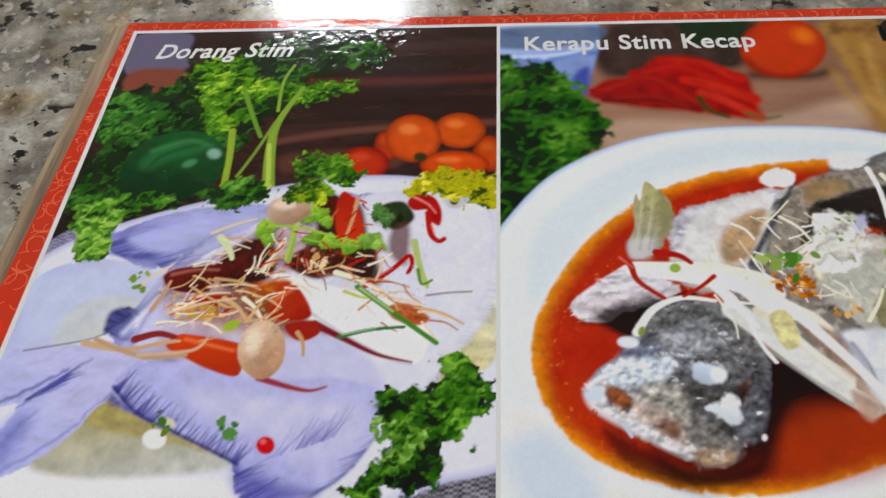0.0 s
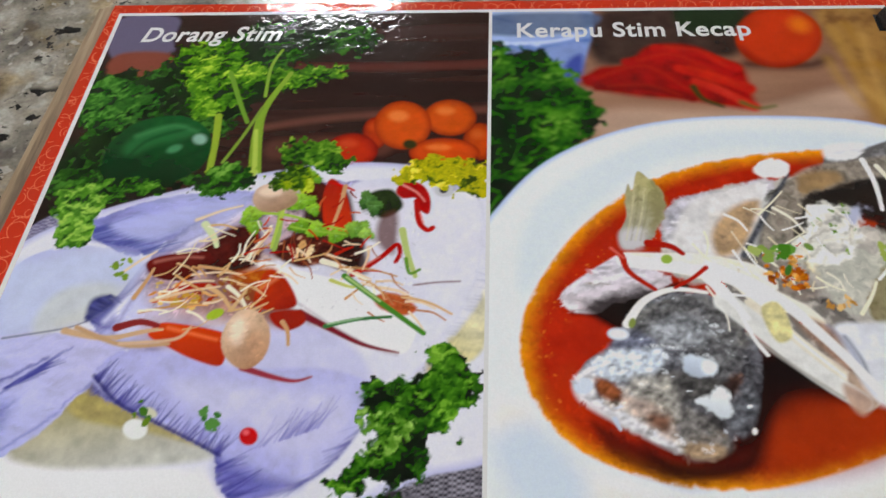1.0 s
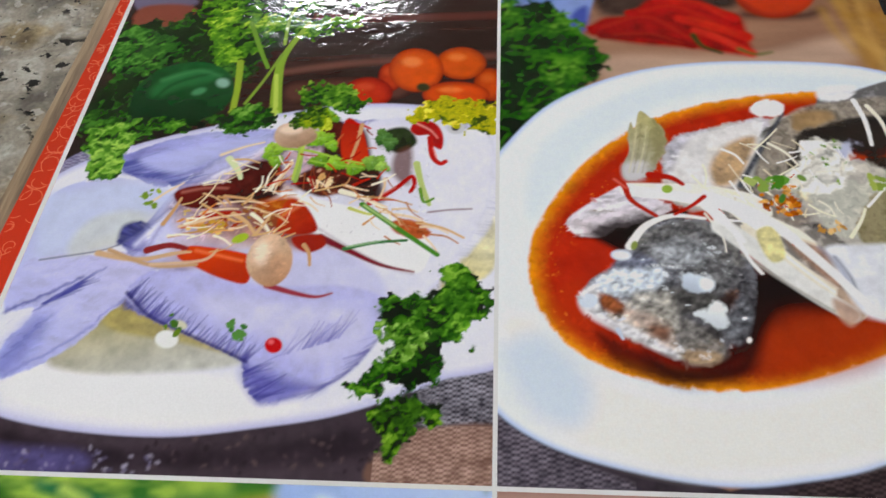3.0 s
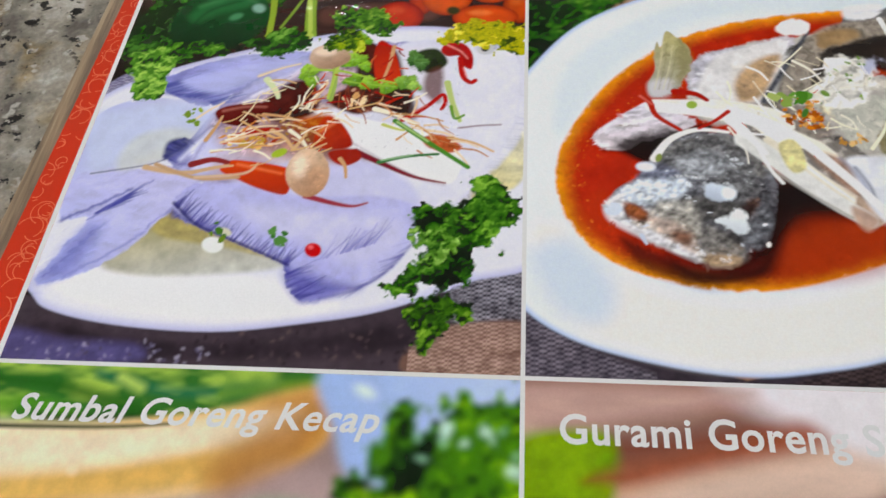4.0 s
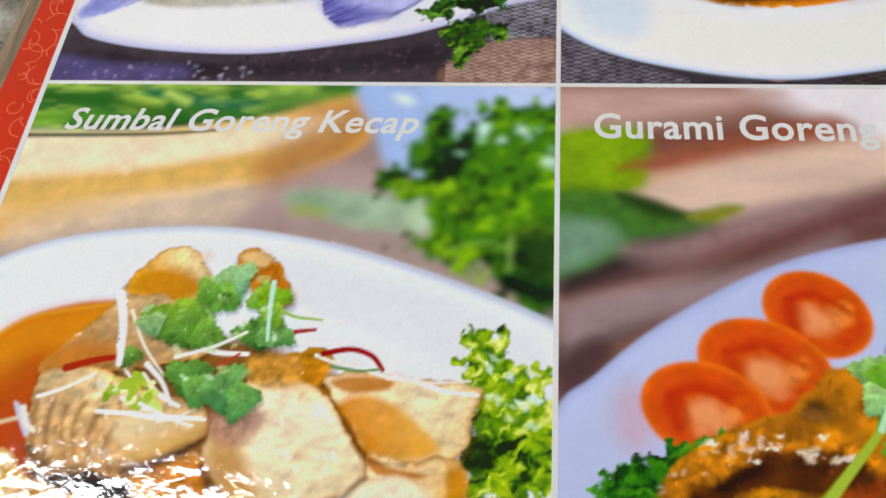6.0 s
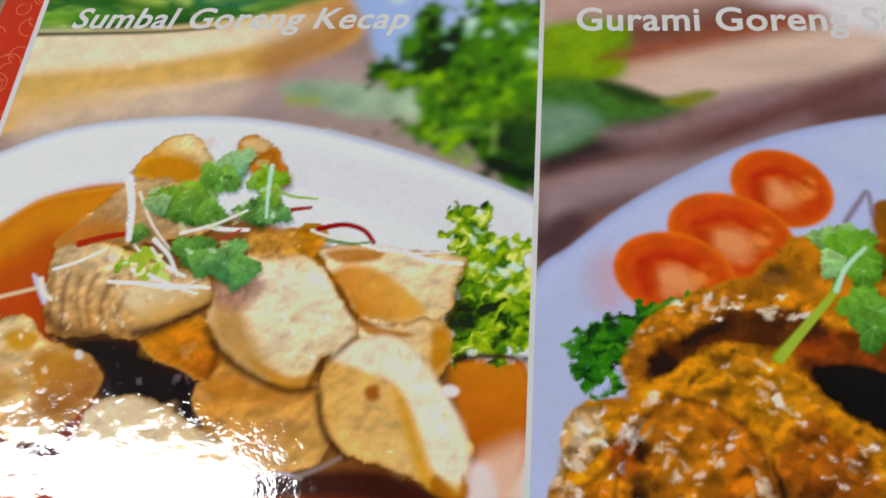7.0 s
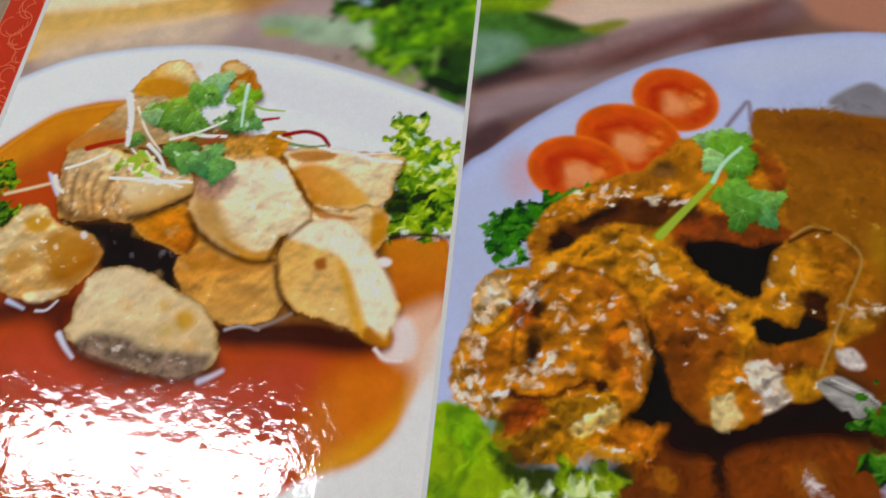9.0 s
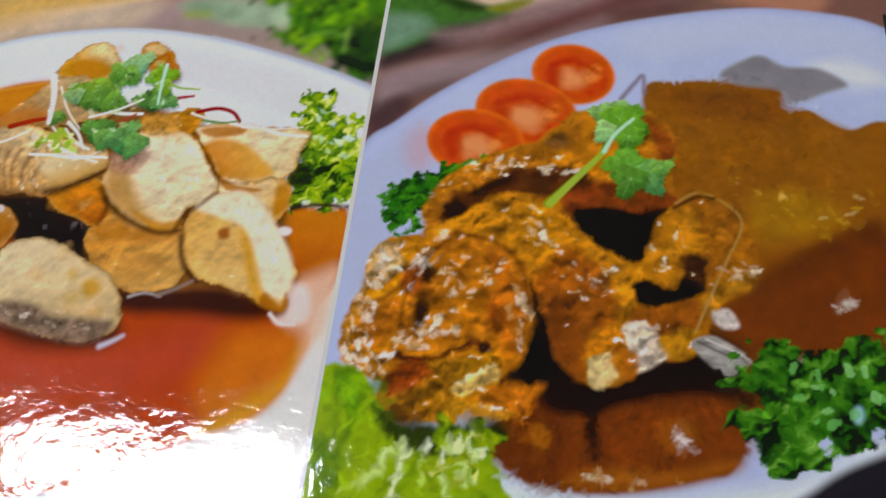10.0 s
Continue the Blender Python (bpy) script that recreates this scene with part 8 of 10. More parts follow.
p3.herb([4.5, 212.7, 10.3, 211.9, 11.6, 216.1, 8.0, 218.6], 12, 1.4, 75, dark='16300f', mids=('3f7a1c', '5f951e'), lights=('94c640',), soft=0.5)
p3.motif("dark_sauce")
p3.shape([20.6, 213.9, 25.2, 201.9, 33.8, 193.9, 52.7, 193.4, 75.0, 203.9, 84.9, 213.8, 88.5, 232.6, 75.6, 232.4, 59.6, 233.9, 50.4, 230.9, 33.5, 225.4, 27.0, 218.9], "8a5a2c", soft=2.5, mott=0.3, mstep=3)
p3.face([20.6, 213.9, 29.0, 214.1, 37.3, 214.9, 47.1, 217.9, 48.3, 226.7, 52.7, 231.8, 48.3, 231.0, 33.5, 225.4, 27.0, 218.9], "1c1216", soft=2.5, mott=0.4, mstep=3, alpha=1.0)
p3.glints([30.5, 215.2, 47.1, 217.9, 48.0, 225.7, 35.4, 224.2], 34, 0.5, 76, ("6a5a62", "8a8490", "4a3a3c"))
p3.chunk([27.3, 184.8, 30.3, 180.3, 33.1, 177.4, 37.3, 176.9, 41.0, 180.2, 43.9, 185.0, 40.7, 187.7, 33.2, 187.2], "d29a3c", "e4d0a0", (32.4, 184.5, 38.9, 178.1))
p3.face([29.8, 183.8, 32.1, 181.0, 37.9, 181.6, 41.2, 185.0, 34.3, 186.9], "c88420", soft=2.5)
p3.chunk([45.9, 178.0, 48.4, 176.7, 51.7, 177.9, 54.4, 181.4, 56.5, 186.1, 52.4, 186.8, 47.0, 181.5], "cf8420", "b46418", (47.9, 177.3, 54.5, 185.4))
p3.face([46.3, 178.4, 48.5, 177.2, 51.6, 178.3, 50.4, 180.0], "e0c088", soft=1.2)
p3.chunk([17.3, 199.3, 19.6, 195.6, 22.3, 192.2, 25.6, 188.7, 28.5, 185.9, 36.6, 186.0, 44.2, 192.3, 42.8, 196.2, 31.5, 198.5, 22.4, 200.7], "cfae80", "a8743c", (27.0, 187.3, 22.8, 198.1))
p3.face([18.0, 198.5, 20.7, 195.3, 25.3, 194.1, 29.9, 195.3, 26.4, 197.8], "c8803c", soft=2.5)
p3.chunk([58.7, 194.5, 61.9, 193.1, 64.7, 195.9, 64.1, 198.8, 66.1, 200.5, 63.6, 201.9, 57.7, 200.8, 53.5, 199.7, 53.3, 196.2], "c98c30", "b87424", (58.7, 194.5, 60.0, 200.8), step=1.0, grain=0.2)
p3.chunk([63.5, 198.4, 69.4, 197.2, 78.4, 197.7, 87.4, 198.9, 86.5, 203.4, 85.5, 208.4, 80.7, 210.1, 76.0, 210.4, 71.6, 209.4, 67.4, 204.1], "eedcb8", "e4c898", (74.0, 197.8, 85.2, 208.2))
p3.face([64.7, 198.7, 69.5, 197.7, 74.1, 198.2, 73.2, 199.8, 67.2, 200.5], "c67c24", soft=1.2)
p3.face([66.2, 202.7, 68.9, 200.7, 73.5, 201.3, 78.1, 204.3, 81.9, 208.5, 76.0, 210.2, 71.3, 209.2, 68.8, 205.9], "d0841c", soft=2, c2='e0a848', grad=(71.2, 207.6, 79.3, 203.7))
p3.chunk([71.5, 211.3, 72.6, 209.3, 78.2, 210.5, 82.2, 209.0, 86.0, 211.0, 86.0, 216.0, 83.6, 219.4, 77.0, 216.4, 72.6, 215.5], "ecd8b0", "d8a860", (75.0, 210.9, 85.2, 216.0))
p3.face([71.6, 209.6, 75.1, 211.1, 80.5, 212.0, 76.4, 212.9, 72.5, 211.9], "c07418", soft=1)
p3.face([83.3, 211.1, 85.9, 211.5, 85.8, 216.0, 83.7, 217.2], "cc8828", soft=1.5)
p3.chunk([35.5, 213.6, 42.0, 211.1, 48.3, 211.5, 51.3, 217.7, 49.0, 221.0, 44.2, 219.4, 39.3, 217.9], "d0842e", "be6c20", (41.3, 213.0, 46.6, 220.2))
p3.chunk([47.3, 223.7, 48.8, 220.3, 52.2, 218.2, 59.3, 218.4, 66.3, 220.1, 68.8, 225.6, 69.2, 229.9, 66.6, 233.0, 59.5, 233.8, 53.8, 231.9, 49.4, 228.0], "d49242", "deac64", (54.4, 220.9, 62.3, 232.2))
p3.face([48.2, 222.3, 52.3, 218.8, 59.5, 219.3, 66.3, 221.4, 64.7, 223.6, 55.1, 224.0], "c07830", soft=3, alpha=0.5)
p3.face([55.9, 227.4, 63.1, 226.4, 65.9, 229.9, 59.1, 231.9], "c48c48", soft=4, alpha=0.6)
p3.chunk([19.7, 212.7, 18.2, 207.2, 17.3, 202.2, 19.4, 199.0, 27.2, 198.3, 35.2, 201.3, 45.2, 203.7, 46.5, 205.7, 46.3, 208.1, 43.0, 210.6, 38.0, 213.3, 34.5, 215.3, 30.2, 214.3, 25.8, 215.2, 20.8, 214.5], "e2c698", "c8965a", (28.1, 199.3, 27.8, 214.1), grain=0.16)
p3.face([31.0, 207.4, 36.9, 205.3, 46.1, 205.9, 45.8, 208.1, 41.8, 210.6, 36.6, 212.6, 34.3, 210.5], "e0cba0", soft=1.6, c2='c8902c', grad=(38.4, 206.5, 41.0, 211.8))
p3.line([18.4, 202.8, 19.3, 208.4, 20.5, 213.5], 0.5, "8a5a2c", 0.3, soft=1.6, own=False, alpha=0.75)
p3.line([21.1, 204.4, 21.5, 208.3, 22.7, 213.8], 0.9, "7a4a20", 0.4, soft=1.6, own=False, alpha=0.75)
p3.line([23.7, 204.8, 23.9, 208.5, 26.1, 213.3], 0.6, "8a5a2c", 0.4, soft=1.6, own=False, alpha=0.75)
p3.line([26.2, 204.2, 25.7, 208.2, 27.5, 213.2], 0.8, "94602e", 0.4, soft=1.6, own=False, alpha=0.75)
p3.line([29.5, 204.9, 28.4, 209.1, 29.9, 213.5], 0.9, "805026", 0.4, soft=1.6, own=False, alpha=0.75)
p3.line([32.2, 207.3, 31.4, 210.6, 33.4, 214.1], 0.6, "94602e", 0.4, soft=1.6, own=False, alpha=0.75)
p3.face([19.1, 210.9, 22.6, 212.6, 32.6, 214.5, 29.4, 215.5, 22.2, 215.0], "5a3a20", soft=2, alpha=0.7)
p3.glints([18.4, 203.4, 32.1, 204.8, 32.4, 213.9, 20.6, 212.1], 26, 0.55, 77, ("f0e0c0", "e8d4ac"), 1.5, 0.8)
p3.chunk([6.0, 219.9, 9.6, 216.4, 12.8, 212.0, 17.1, 212.2, 20.2, 215.4, 27.7, 217.5, 31.7, 221.0, 31.6, 224.4, 29.0, 228.1, 26.2, 230.7, 21.0, 231.9, 17.3, 231.3, 10.6, 228.9], "e4ca9a", "c8924a", (13.8, 214.8, 26.8, 229.1))
p3.face([18.9, 219.3, 22.8, 216.8, 28.7, 218.8, 31.5, 221.5, 30.0, 225.0, 25.3, 228.1, 21.8, 226.0], "c08430", soft=3, c2='a8601c', grad=(23.5, 219.1, 31.0, 224.4))
p3.face([13.4, 215.4, 15.9, 214.1, 19.3, 215.1, 18.3, 217.6, 15.4, 217.7], "cc942c", soft=1.5)
p3.face([12.0, 223.1, 14.9, 221.2, 18.6, 223.4, 16.1, 226.3, 13.3, 226.5], "c4892c", soft=2.5, alpha=0.7)
p3.face([18.8, 230.6, 23.5, 229.5, 26.8, 229.1, 23.2, 231.7, 19.9, 232.0], "ecd8b0", soft=1.2, mott=0.4)
p3.chunk([47.2, 211.5, 47.0, 207.6, 48.4, 203.9, 51.7, 199.5, 57.2, 198.4, 63.4, 200.6, 67.6, 205.3, 71.4, 211.0, 70.9, 214.5, 66.5, 216.7, 64.9, 220.8, 60.9, 221.0, 56.3, 219.7, 50.0, 216.0], "f2e2c4", "e6cfa4", (56.6, 200.9, 63.8, 219.3), grain=0.1)
p3.face([46.9, 210.3, 47.8, 206.1, 51.1, 206.6, 54.0, 211.8, 58.0, 217.4, 60.9, 220.8, 56.4, 219.9, 50.1, 216.4], "c08c40", soft=4, alpha=0.85)
p3.face([47.0, 204.9, 49.8, 203.3, 55.0, 204.0, 55.0, 206.4, 52.2, 208.9, 48.1, 208.5], "a8705c", soft=2.5, mott=0.5, mstep=1.5, alpha=0.65)
p3.face([50.5, 196.7, 54.3, 195.3, 59.4, 197.7, 58.7, 200.2, 53.1, 200.4], "d29a48", soft=2, mott=0.4, mstep=1.2)
p3.face([55.3, 217.5, 61.7, 219.6, 65.8, 218.7, 65.0, 221.0, 61.0, 221.4], "c88a34", soft=1.4)
p3.chunk([66.8, 221.9, 67.4, 217.1, 70.7, 213.6, 76.3, 212.4, 80.9, 214.6, 85.9, 221.2, 89.2, 226.4, 90.7, 228.4, 89.9, 231.5, 89.9, 234.6, 88.9, 235.9, 83.8, 234.1, 78.6, 232.4, 72.3, 230.8, 68.6, 227.7], "e0ae62", "e6bc7c", (68.8, 217.9, 79.5, 232.1), grain=0.09)
p3.face([68.0, 216.3, 71.2, 213.6, 76.3, 212.4, 80.9, 214.6, 86.1, 221.2, 89.5, 226.9, 89.9, 233.0, 85.6, 232.7, 82.7, 226.8, 78.6, 220.2, 73.1, 218.0], "f0e2c8", soft=1.6, mott=0.16, mstep=2)
p3.face([78.2, 220.7, 80.7, 223.3, 84.4, 231.8, 88.8, 235.3, 83.8, 233.9, 81.2, 229.0], "d8a038", soft=2.2)
p3.face([73.8, 220.8, 75.5, 220.2, 76.1, 222.2, 74.4, 222.5], "a85a20", soft=1.2)
p3.face([85.6, 232.7, 88.8, 235.0, 89.4, 232.5, 90.2, 234.9, 89.0, 236.3, 84.9, 235.0], "b8701c", soft=1.2)
p3.chunk([29.6, 237.7, 29.8, 234.3, 29.9, 230.0, 30.7, 226.4, 33.0, 224.5, 37.5, 223.8, 42.5, 224.9, 48.5, 227.8, 54.0, 230.2, 57.2, 233.6, 59.0, 237.0, 59.4, 240.5, 56.5, 243.0, 51.7, 244.0, 43.0, 242.8, 35.0, 241.0], "e4cda6", "d8bc8e", (37.9, 225.1, 45.2, 239.5), edge="a8824c", grain=0.05)
p3.face([32.5, 240.4, 33.9, 237.4, 40.9, 237.2, 46.3, 239.4, 53.6, 239.4, 58.4, 239.8, 56.6, 243.2, 51.7, 244.2, 43.1, 243.0], "7c6458", soft=2.2, mott=0.7, mstep=1.6)
p3.glints([33.1, 238.3, 42.7, 238.1, 53.7, 239.9, 51.4, 243.0, 38.7, 242.5], 30, 0.6, 78, ("c8b8ac", "e0d4c8", "a88870"))
p3.face([50.0, 232.5, 52.2, 231.8, 53.8, 233.8, 52.1, 235.6, 50.3, 234.5], "cf9a38", soft=2)
p3.face([47.3, 235.3, 49.7, 234.6, 49.8, 236.6, 47.8, 236.5], "cdaa60", soft=3, alpha=0.7)
p3.face([46.4, 230.1, 48.2, 230.5, 48.0, 232.1, 46.3, 231.7], "d2a858", soft=2, alpha=0.7)
p3.line([48.6, 215.0, 54.0, 218.9, 61.1, 221.7, 66.3, 221.2], 1.1, "4a2412", 0.7, soft=1.6, own=False, alpha=0.8)
p3.line([65.1, 220.8, 66.2, 218.1, 68.5, 216.0, 71.1, 213.1], 0.9, "5a3216", 0.6, soft=1.4, own=False, alpha=0.7)
p3.line([66.7, 222.4, 68.4, 227.7, 72.1, 231.2], 1.0, "4a2412", 0.7, soft=1.5, own=False, alpha=0.8)
p3.line([67.5, 204.7, 69.7, 208.2, 72.0, 210.4, 77.1, 210.8], 0.8, "7a4418", 0.5, soft=1.4, own=False, alpha=0.7)
p3.line([35.3, 214.0, 40.0, 212.4, 46.5, 208.8], 1.4, "3a2014", 0.8, soft=1.8, own=False, alpha=0.8)
p3.line([47.1, 212.7, 49.6, 216.6, 48.9, 220.6], 1.0, "5a2c14", 0.7, soft=1.5, own=False, alpha=0.7)
p3.face([46.8, 205.5, 50.3, 203.3, 54.6, 204.6, 53.7, 208.3, 49.4, 209.0], "b48a78", soft=2.5, mott=0.5, mstep=1.2, alpha=0.5)
p3.glints([52.1, 201.0, 63.6, 201.9, 69.7, 211.1, 63.6, 218.2, 57.0, 212.8], 40, 0.6, 81, ("f6eedc", "fffaf0", "e8d8b8"), 0.8, 1.0)
p3.glints([72.4, 214.4, 81.1, 216.2, 88.9, 228.5, 88.6, 233.5, 79.7, 220.7], 34, 0.6, 82, ("f6eedc", "e0c8a0"), 1.0, 0.8)
p3.glints([10.2, 214.9, 18.1, 213.4, 29.6, 219.9, 21.6, 230.5], 34, 0.6, 83, ("f4e8cc", "d8b880"))
p3.glints([17.6, 200.9, 34.7, 201.6, 45.1, 205.6, 36.5, 212.0, 22.8, 213.2], 50, 0.6, 84, ("f4e8cc", "c8a068", "a87840"), 1.2, 1.2)
p3.motif("white_plate_glint")
p3.line([57.1, 244.5, 59.2, 243.4, 60.9, 242.3], 1.1, "c8c6d8", 0.7, soft=1)
p3.line([28.3, 237.8, 30.2, 240.0, 32.3, 241.9], 1.2, "d0d2e4", 0.6, soft=0.8)
p3.line([15.9, 232.1, 19.5, 233.4], 1.0, "c0c8e4", 0.5, soft=0.9)
p3.line([22.2, 233.7, 24.3, 233.4, 25.9, 231.5], 0.5, "d8d8e0", 0.4, soft=0.6)
p3.line([59.8, 234.9, 62.7, 234.0, 65.9, 234.5], 0.5, "b8b4bc", 0.3, soft=0.8)
p3.line([65.3, 234.3, 68.6, 232.8, 71.3, 231.2], 0.8, "98857e", 0.5, soft=0.9)
p3.line([87.3, 236.6, 89.2, 238.2, 92.1, 238.3], 0.7, "e8dcdc", 0.4, soft=0.8)
p3.ell(86.65, 220.51, 1.41, -0.08, 0.13, 0.95, "e8d8d4", soft=0.8)
p3.ell(27.01, 217.96, 0.69, -0.03, 0.25, 0.80, "d8d4d8", soft=0.6)
p3.shape([14.9, 204.6, 17.4, 206.0, 18.8, 208.4, 18.3, 209.7], "c8cce0", soft=0.7)
p3.motif("onion_shred")
p3.motif("onion_shred")
p3.line([28.4, 187.4, 29.2, 193.1, 30.8, 197.6], 0.83, "f0ece6", 0.50)
p3.motif("onion_shred")
p3.line([30.0, 188.6, 33.6, 194.5, 38.0, 199.2], 0.59, "e2dace", 0.35)
p3.motif("onion_shred")
p3.line([29.2, 194.5, 31.1, 198.1, 33.8, 200.6], 0.58, "f6f2ec", 0.35)
p3.motif("onion_shred")
p3.line([34.6, 199.3, 37.7, 202.1, 41.5, 203.9], 0.91, "f0ece6", 0.55)
p3.motif("onion_shred")
p3.line([34.9, 191.8, 39.4, 193.4, 44.8, 194.0], 0.70, "e2dace", 0.42)
p3.motif("onion_shred")
p3.line([34.0, 205.4, 39.2, 205.9, 45.3, 205.5], 0.79, "f6f2ec", 0.47)
p3.motif("onion_shred")
p3.line([18.5, 203.5, 22.1, 202.1, 26.6, 199.6], 0.70, "f0ece6", 0.42)
p3.motif("onion_shred")
p3.line([16.7, 205.4, 17.8, 207.7, 19.6, 208.9], 1.04, "e2dace", 0.63)
p3.motif("onion_shred")
p3.line([42.5, 194.1, 46.1, 195.1, 50.7, 195.1], 1.14, "f6f2ec", 0.68)
p3.motif("onion_shred")
p3.line([58.1, 187.3, 61.2, 188.7, 65.1, 189.1], 0.56, "f0ece6", 0.34)
p3.motif("onion_shred")
p3.line([61.7, 194.8, 64.7, 195.8, 68.5, 195.8], 0.66, "e2dace", 0.39)
p3.motif("onion_shred")
p3.line([68.6, 196.4, 72.6, 197.6, 77.4, 197.9], 0.65, "f6f2ec", 0.39)
p3.motif("onion_shred")
p3.line([77.4, 198.1, 81.8, 199.5, 87.1, 199.9], 0.84, "f0ece6", 0.51)
p3.motif("onion_shred")
p3.line([73.2, 198.0, 79.0, 198.4, 85.8, 197.8], 0.53, "e2dace", 0.32)
p3.motif("onion_shred")
p3.line([58.0, 192.4, 61.4, 193.1, 65.8, 192.8], 1.00, "f6f2ec", 0.60)
p3.motif("onion_shred")
p3.line([32.2, 203.0, 34.3, 204.4, 37.2, 204.7], 0.68, "f0ece6", 0.41)
p3.motif("onion_shred")
p3.line([38.8, 206.4, 40.9, 205.9, 43.9, 204.4], 0.55, "e2dace", 0.33)
p3.motif("red_chili")
p3.line([62.8, 194.5, 67.0, 193.6, 70.4, 194.5, 72.3, 196.6], 0.99, "a81a14", 0.77)
p3.line([64.3, 196.5, 68.7, 197.0, 71.9, 196.6], 0.65, "7a9a5a", 0.43)
p3.line([21.7, 198.7, 25.9, 197.3, 29.8, 196.5], 1.40, "b8341c", 0.94)
p3.line([57.7, 191.1, 60.9, 190.6], 0.78, "b02a1c", 0.56)
p3.line([46.6, 197.1, 49.5, 195.1], 0.67, "c04a34", 0.45)
p3.motif("spring_onion")
p3.spots([28.5, 202.0, 32.4, 199.4, 36.7, 200.5, 38.3, 204.6, 32.7, 204.8], 13, 1.37, ('a4c048', 'c8d878', '86aa38', 'e0e8b0'), 104)
p3.motif("coriander_leaf")
p3.leaf(34.3, 189.2, 3.4, 200, "8ab144", "51862a")
p3.motif("coriander_leaf")
p3.leaf(41.0, 189.1, 4.0, 0, "8fb846", "50852b")
p3.motif("coriander_leaf")
p3.leaf(38.1, 191.8, 4.1, 170, "74a343", "3c6e2a")
p3.motif("coriander_leaf")
p3.leaf(44.3, 192.6, 3.4, 20, "79aa46", "3f772b")
p3.motif("coriander_leaf")
p3.leaf(33.1, 190.6, 2.6, 190, "a3c681", "75a270")
p3.motif("coriander_leaf")
p3.leaf(31.6, 196.8, 2.1, 120, "729e46", "3a682b")
p3.motif("coriander_leaf")
p3.leaf(41.1, 198.9, 4.0, 200, "74aa4b", "3d7b37")
p3.motif("coriander_leaf")
p3.leaf(45.1, 200.6, 3.4, 330, "80b158", "448343")
p3.motif("coriander_leaf")
p3.leaf(48.6, 199.9, 4.3, 300, "80b462", "438851")
p3.motif("coriander_leaf")
p3.leaf(50.9, 203.3, 3.4, 110, "79b15c", "3f8149")
p3.motif("coriander_leaf")
p3.leaf(44.5, 183.6, 4.0, 190, "a3c886", "6ba377")
p3.motif("coriander_leaf")
p3.leaf(47.0, 181.5, 3.5, 320, "a8cb8a", "6da57d")
p3.motif("coriander_leaf")
p3.leaf(43.9, 186.3, 3.5, 150, "88b854", "4d8d3a")
p3.motif("coriander_leaf")
p3.leaf(41.6, 184.0, 2.6, 240, "8fbc51", "5a9439")
p3.motif("coriander_leaf")
p3.leaf(51.4, 184.8, 2.9, 280, "9dc45e", "689e3a")
p3.motif("coriander_leaf")
p3.leaf(53.9, 185.4, 3.2, 350, "8fbc3e", "5a9424")
p3.motif("coriander_leaf")
p3.leaf(50.5, 191.5, 3.7, 180, "72a347", "376d30")
p3.motif("coriander_leaf")
p3.leaf(55.3, 191.8, 3.4, 20, "80b15d", "4a864c")
p3.motif("coriander_leaf")
p3.leaf(54.0, 188.8, 2.3, 60, "96be4a", "65962c")
p3.line([55.0, 187.6, 57.5, 188.6, 61.8, 188.9], 0.6, "9aba50", 0.4)
p3.line([27.3, 185.9, 29.2, 191.3, 30.2, 197.6], 1.6, "e6e8ea", 1.0, soft=0.5)
p3.line([34.8, 197.5, 37.9, 200.2, 40.2, 203.7], 0.9, "eceae4", 0.5)
p3.line([28.7, 205.3, 37.0, 205.5, 46.1, 205.7], 0.7, "f2efe6", 0.5)
p3.line([35.3, 203.8, 40.5, 205.8, 44.3, 206.8], 0.6, "f0ece2", 0.4)
p3.line([52.8, 182.7, 53.0, 188.1, 53.5, 192.7], 0.9, "b8dcc8", 0.5)
p3.line([39.2, 196.1, 44.7, 194.3, 49.9, 191.5], 0.7, "e4e0dc", 0.5)
p3.glints([27.2, 200.6, 32.8, 199.1, 37.1, 201.5, 33.0, 203.9], 16, 0.8, 79, ("ecece4", "dfe8b0", "b8c850"))

p3.glints([30.7, 187.3, 40.7, 187.7, 47.3, 180.1, 54.2, 184.1, 54.7, 192.0, 49.8, 201.1, 40.2, 200.2], 44, 0.8, 85, ("d4e8c8", "b8d890", "e4f0e0", "2c5a24"), 0.3, 2.6)
p4 = Photo(98.92, 142.12, 196.5, 283.4, "8a6258", "curry_fish_photo")
p4.motif("wooden_table")
p4.shape([95.6, 140.3, 167.2, 139.8, 170.1, 195.7, 96.7, 204.4], "8e6a5e", soft=0.5, sharp=True, mott=0.12, mstep=8, aspect=4)
p4.line([99.7, 146.6, 119.4, 145.2, 140.7, 143.1], 3.98, "a8756a", 2.99, soft=7)
p4.line([109.3, 156.7, 128.2, 154.6, 153.8, 147.2], 2.09, "7e4c3e", 1.33, soft=5)
p4.line([107.5, 154.4, 123.6, 152.9, 139.9, 149.2], 1.92, "8a4a3a", 1.15, soft=5)
p4.shape([113.9, 159.5, 137.4, 154.4, 156.0, 150.7, 154.0, 161.9, 136.0, 165.5, 118.0, 168.1], "c89a7c", soft=8, mott=0.08, mstep=8)
p4.shape([99.8, 173.9, 122.2, 172.1, 140.7, 163.2, 158.9, 158.5, 156.4, 171.1, 135.1, 172.8, 112.9, 182.4, 99.0, 186.7], "6e4c48", soft=9, mott=0.15, mstep=6, aspect=4)
p4.line([98.5, 184.8, 112.9, 182.4, 126.1, 177.0], 2.62, "a88478", 1.75, soft=6)
p4.line([98.6, 192.3, 106.7, 189.2, 117.1, 182.2, 135.2, 171.7, 150.8, 164.1], 2.21, "4e3434", 1.53, soft=6, alpha=0.8)
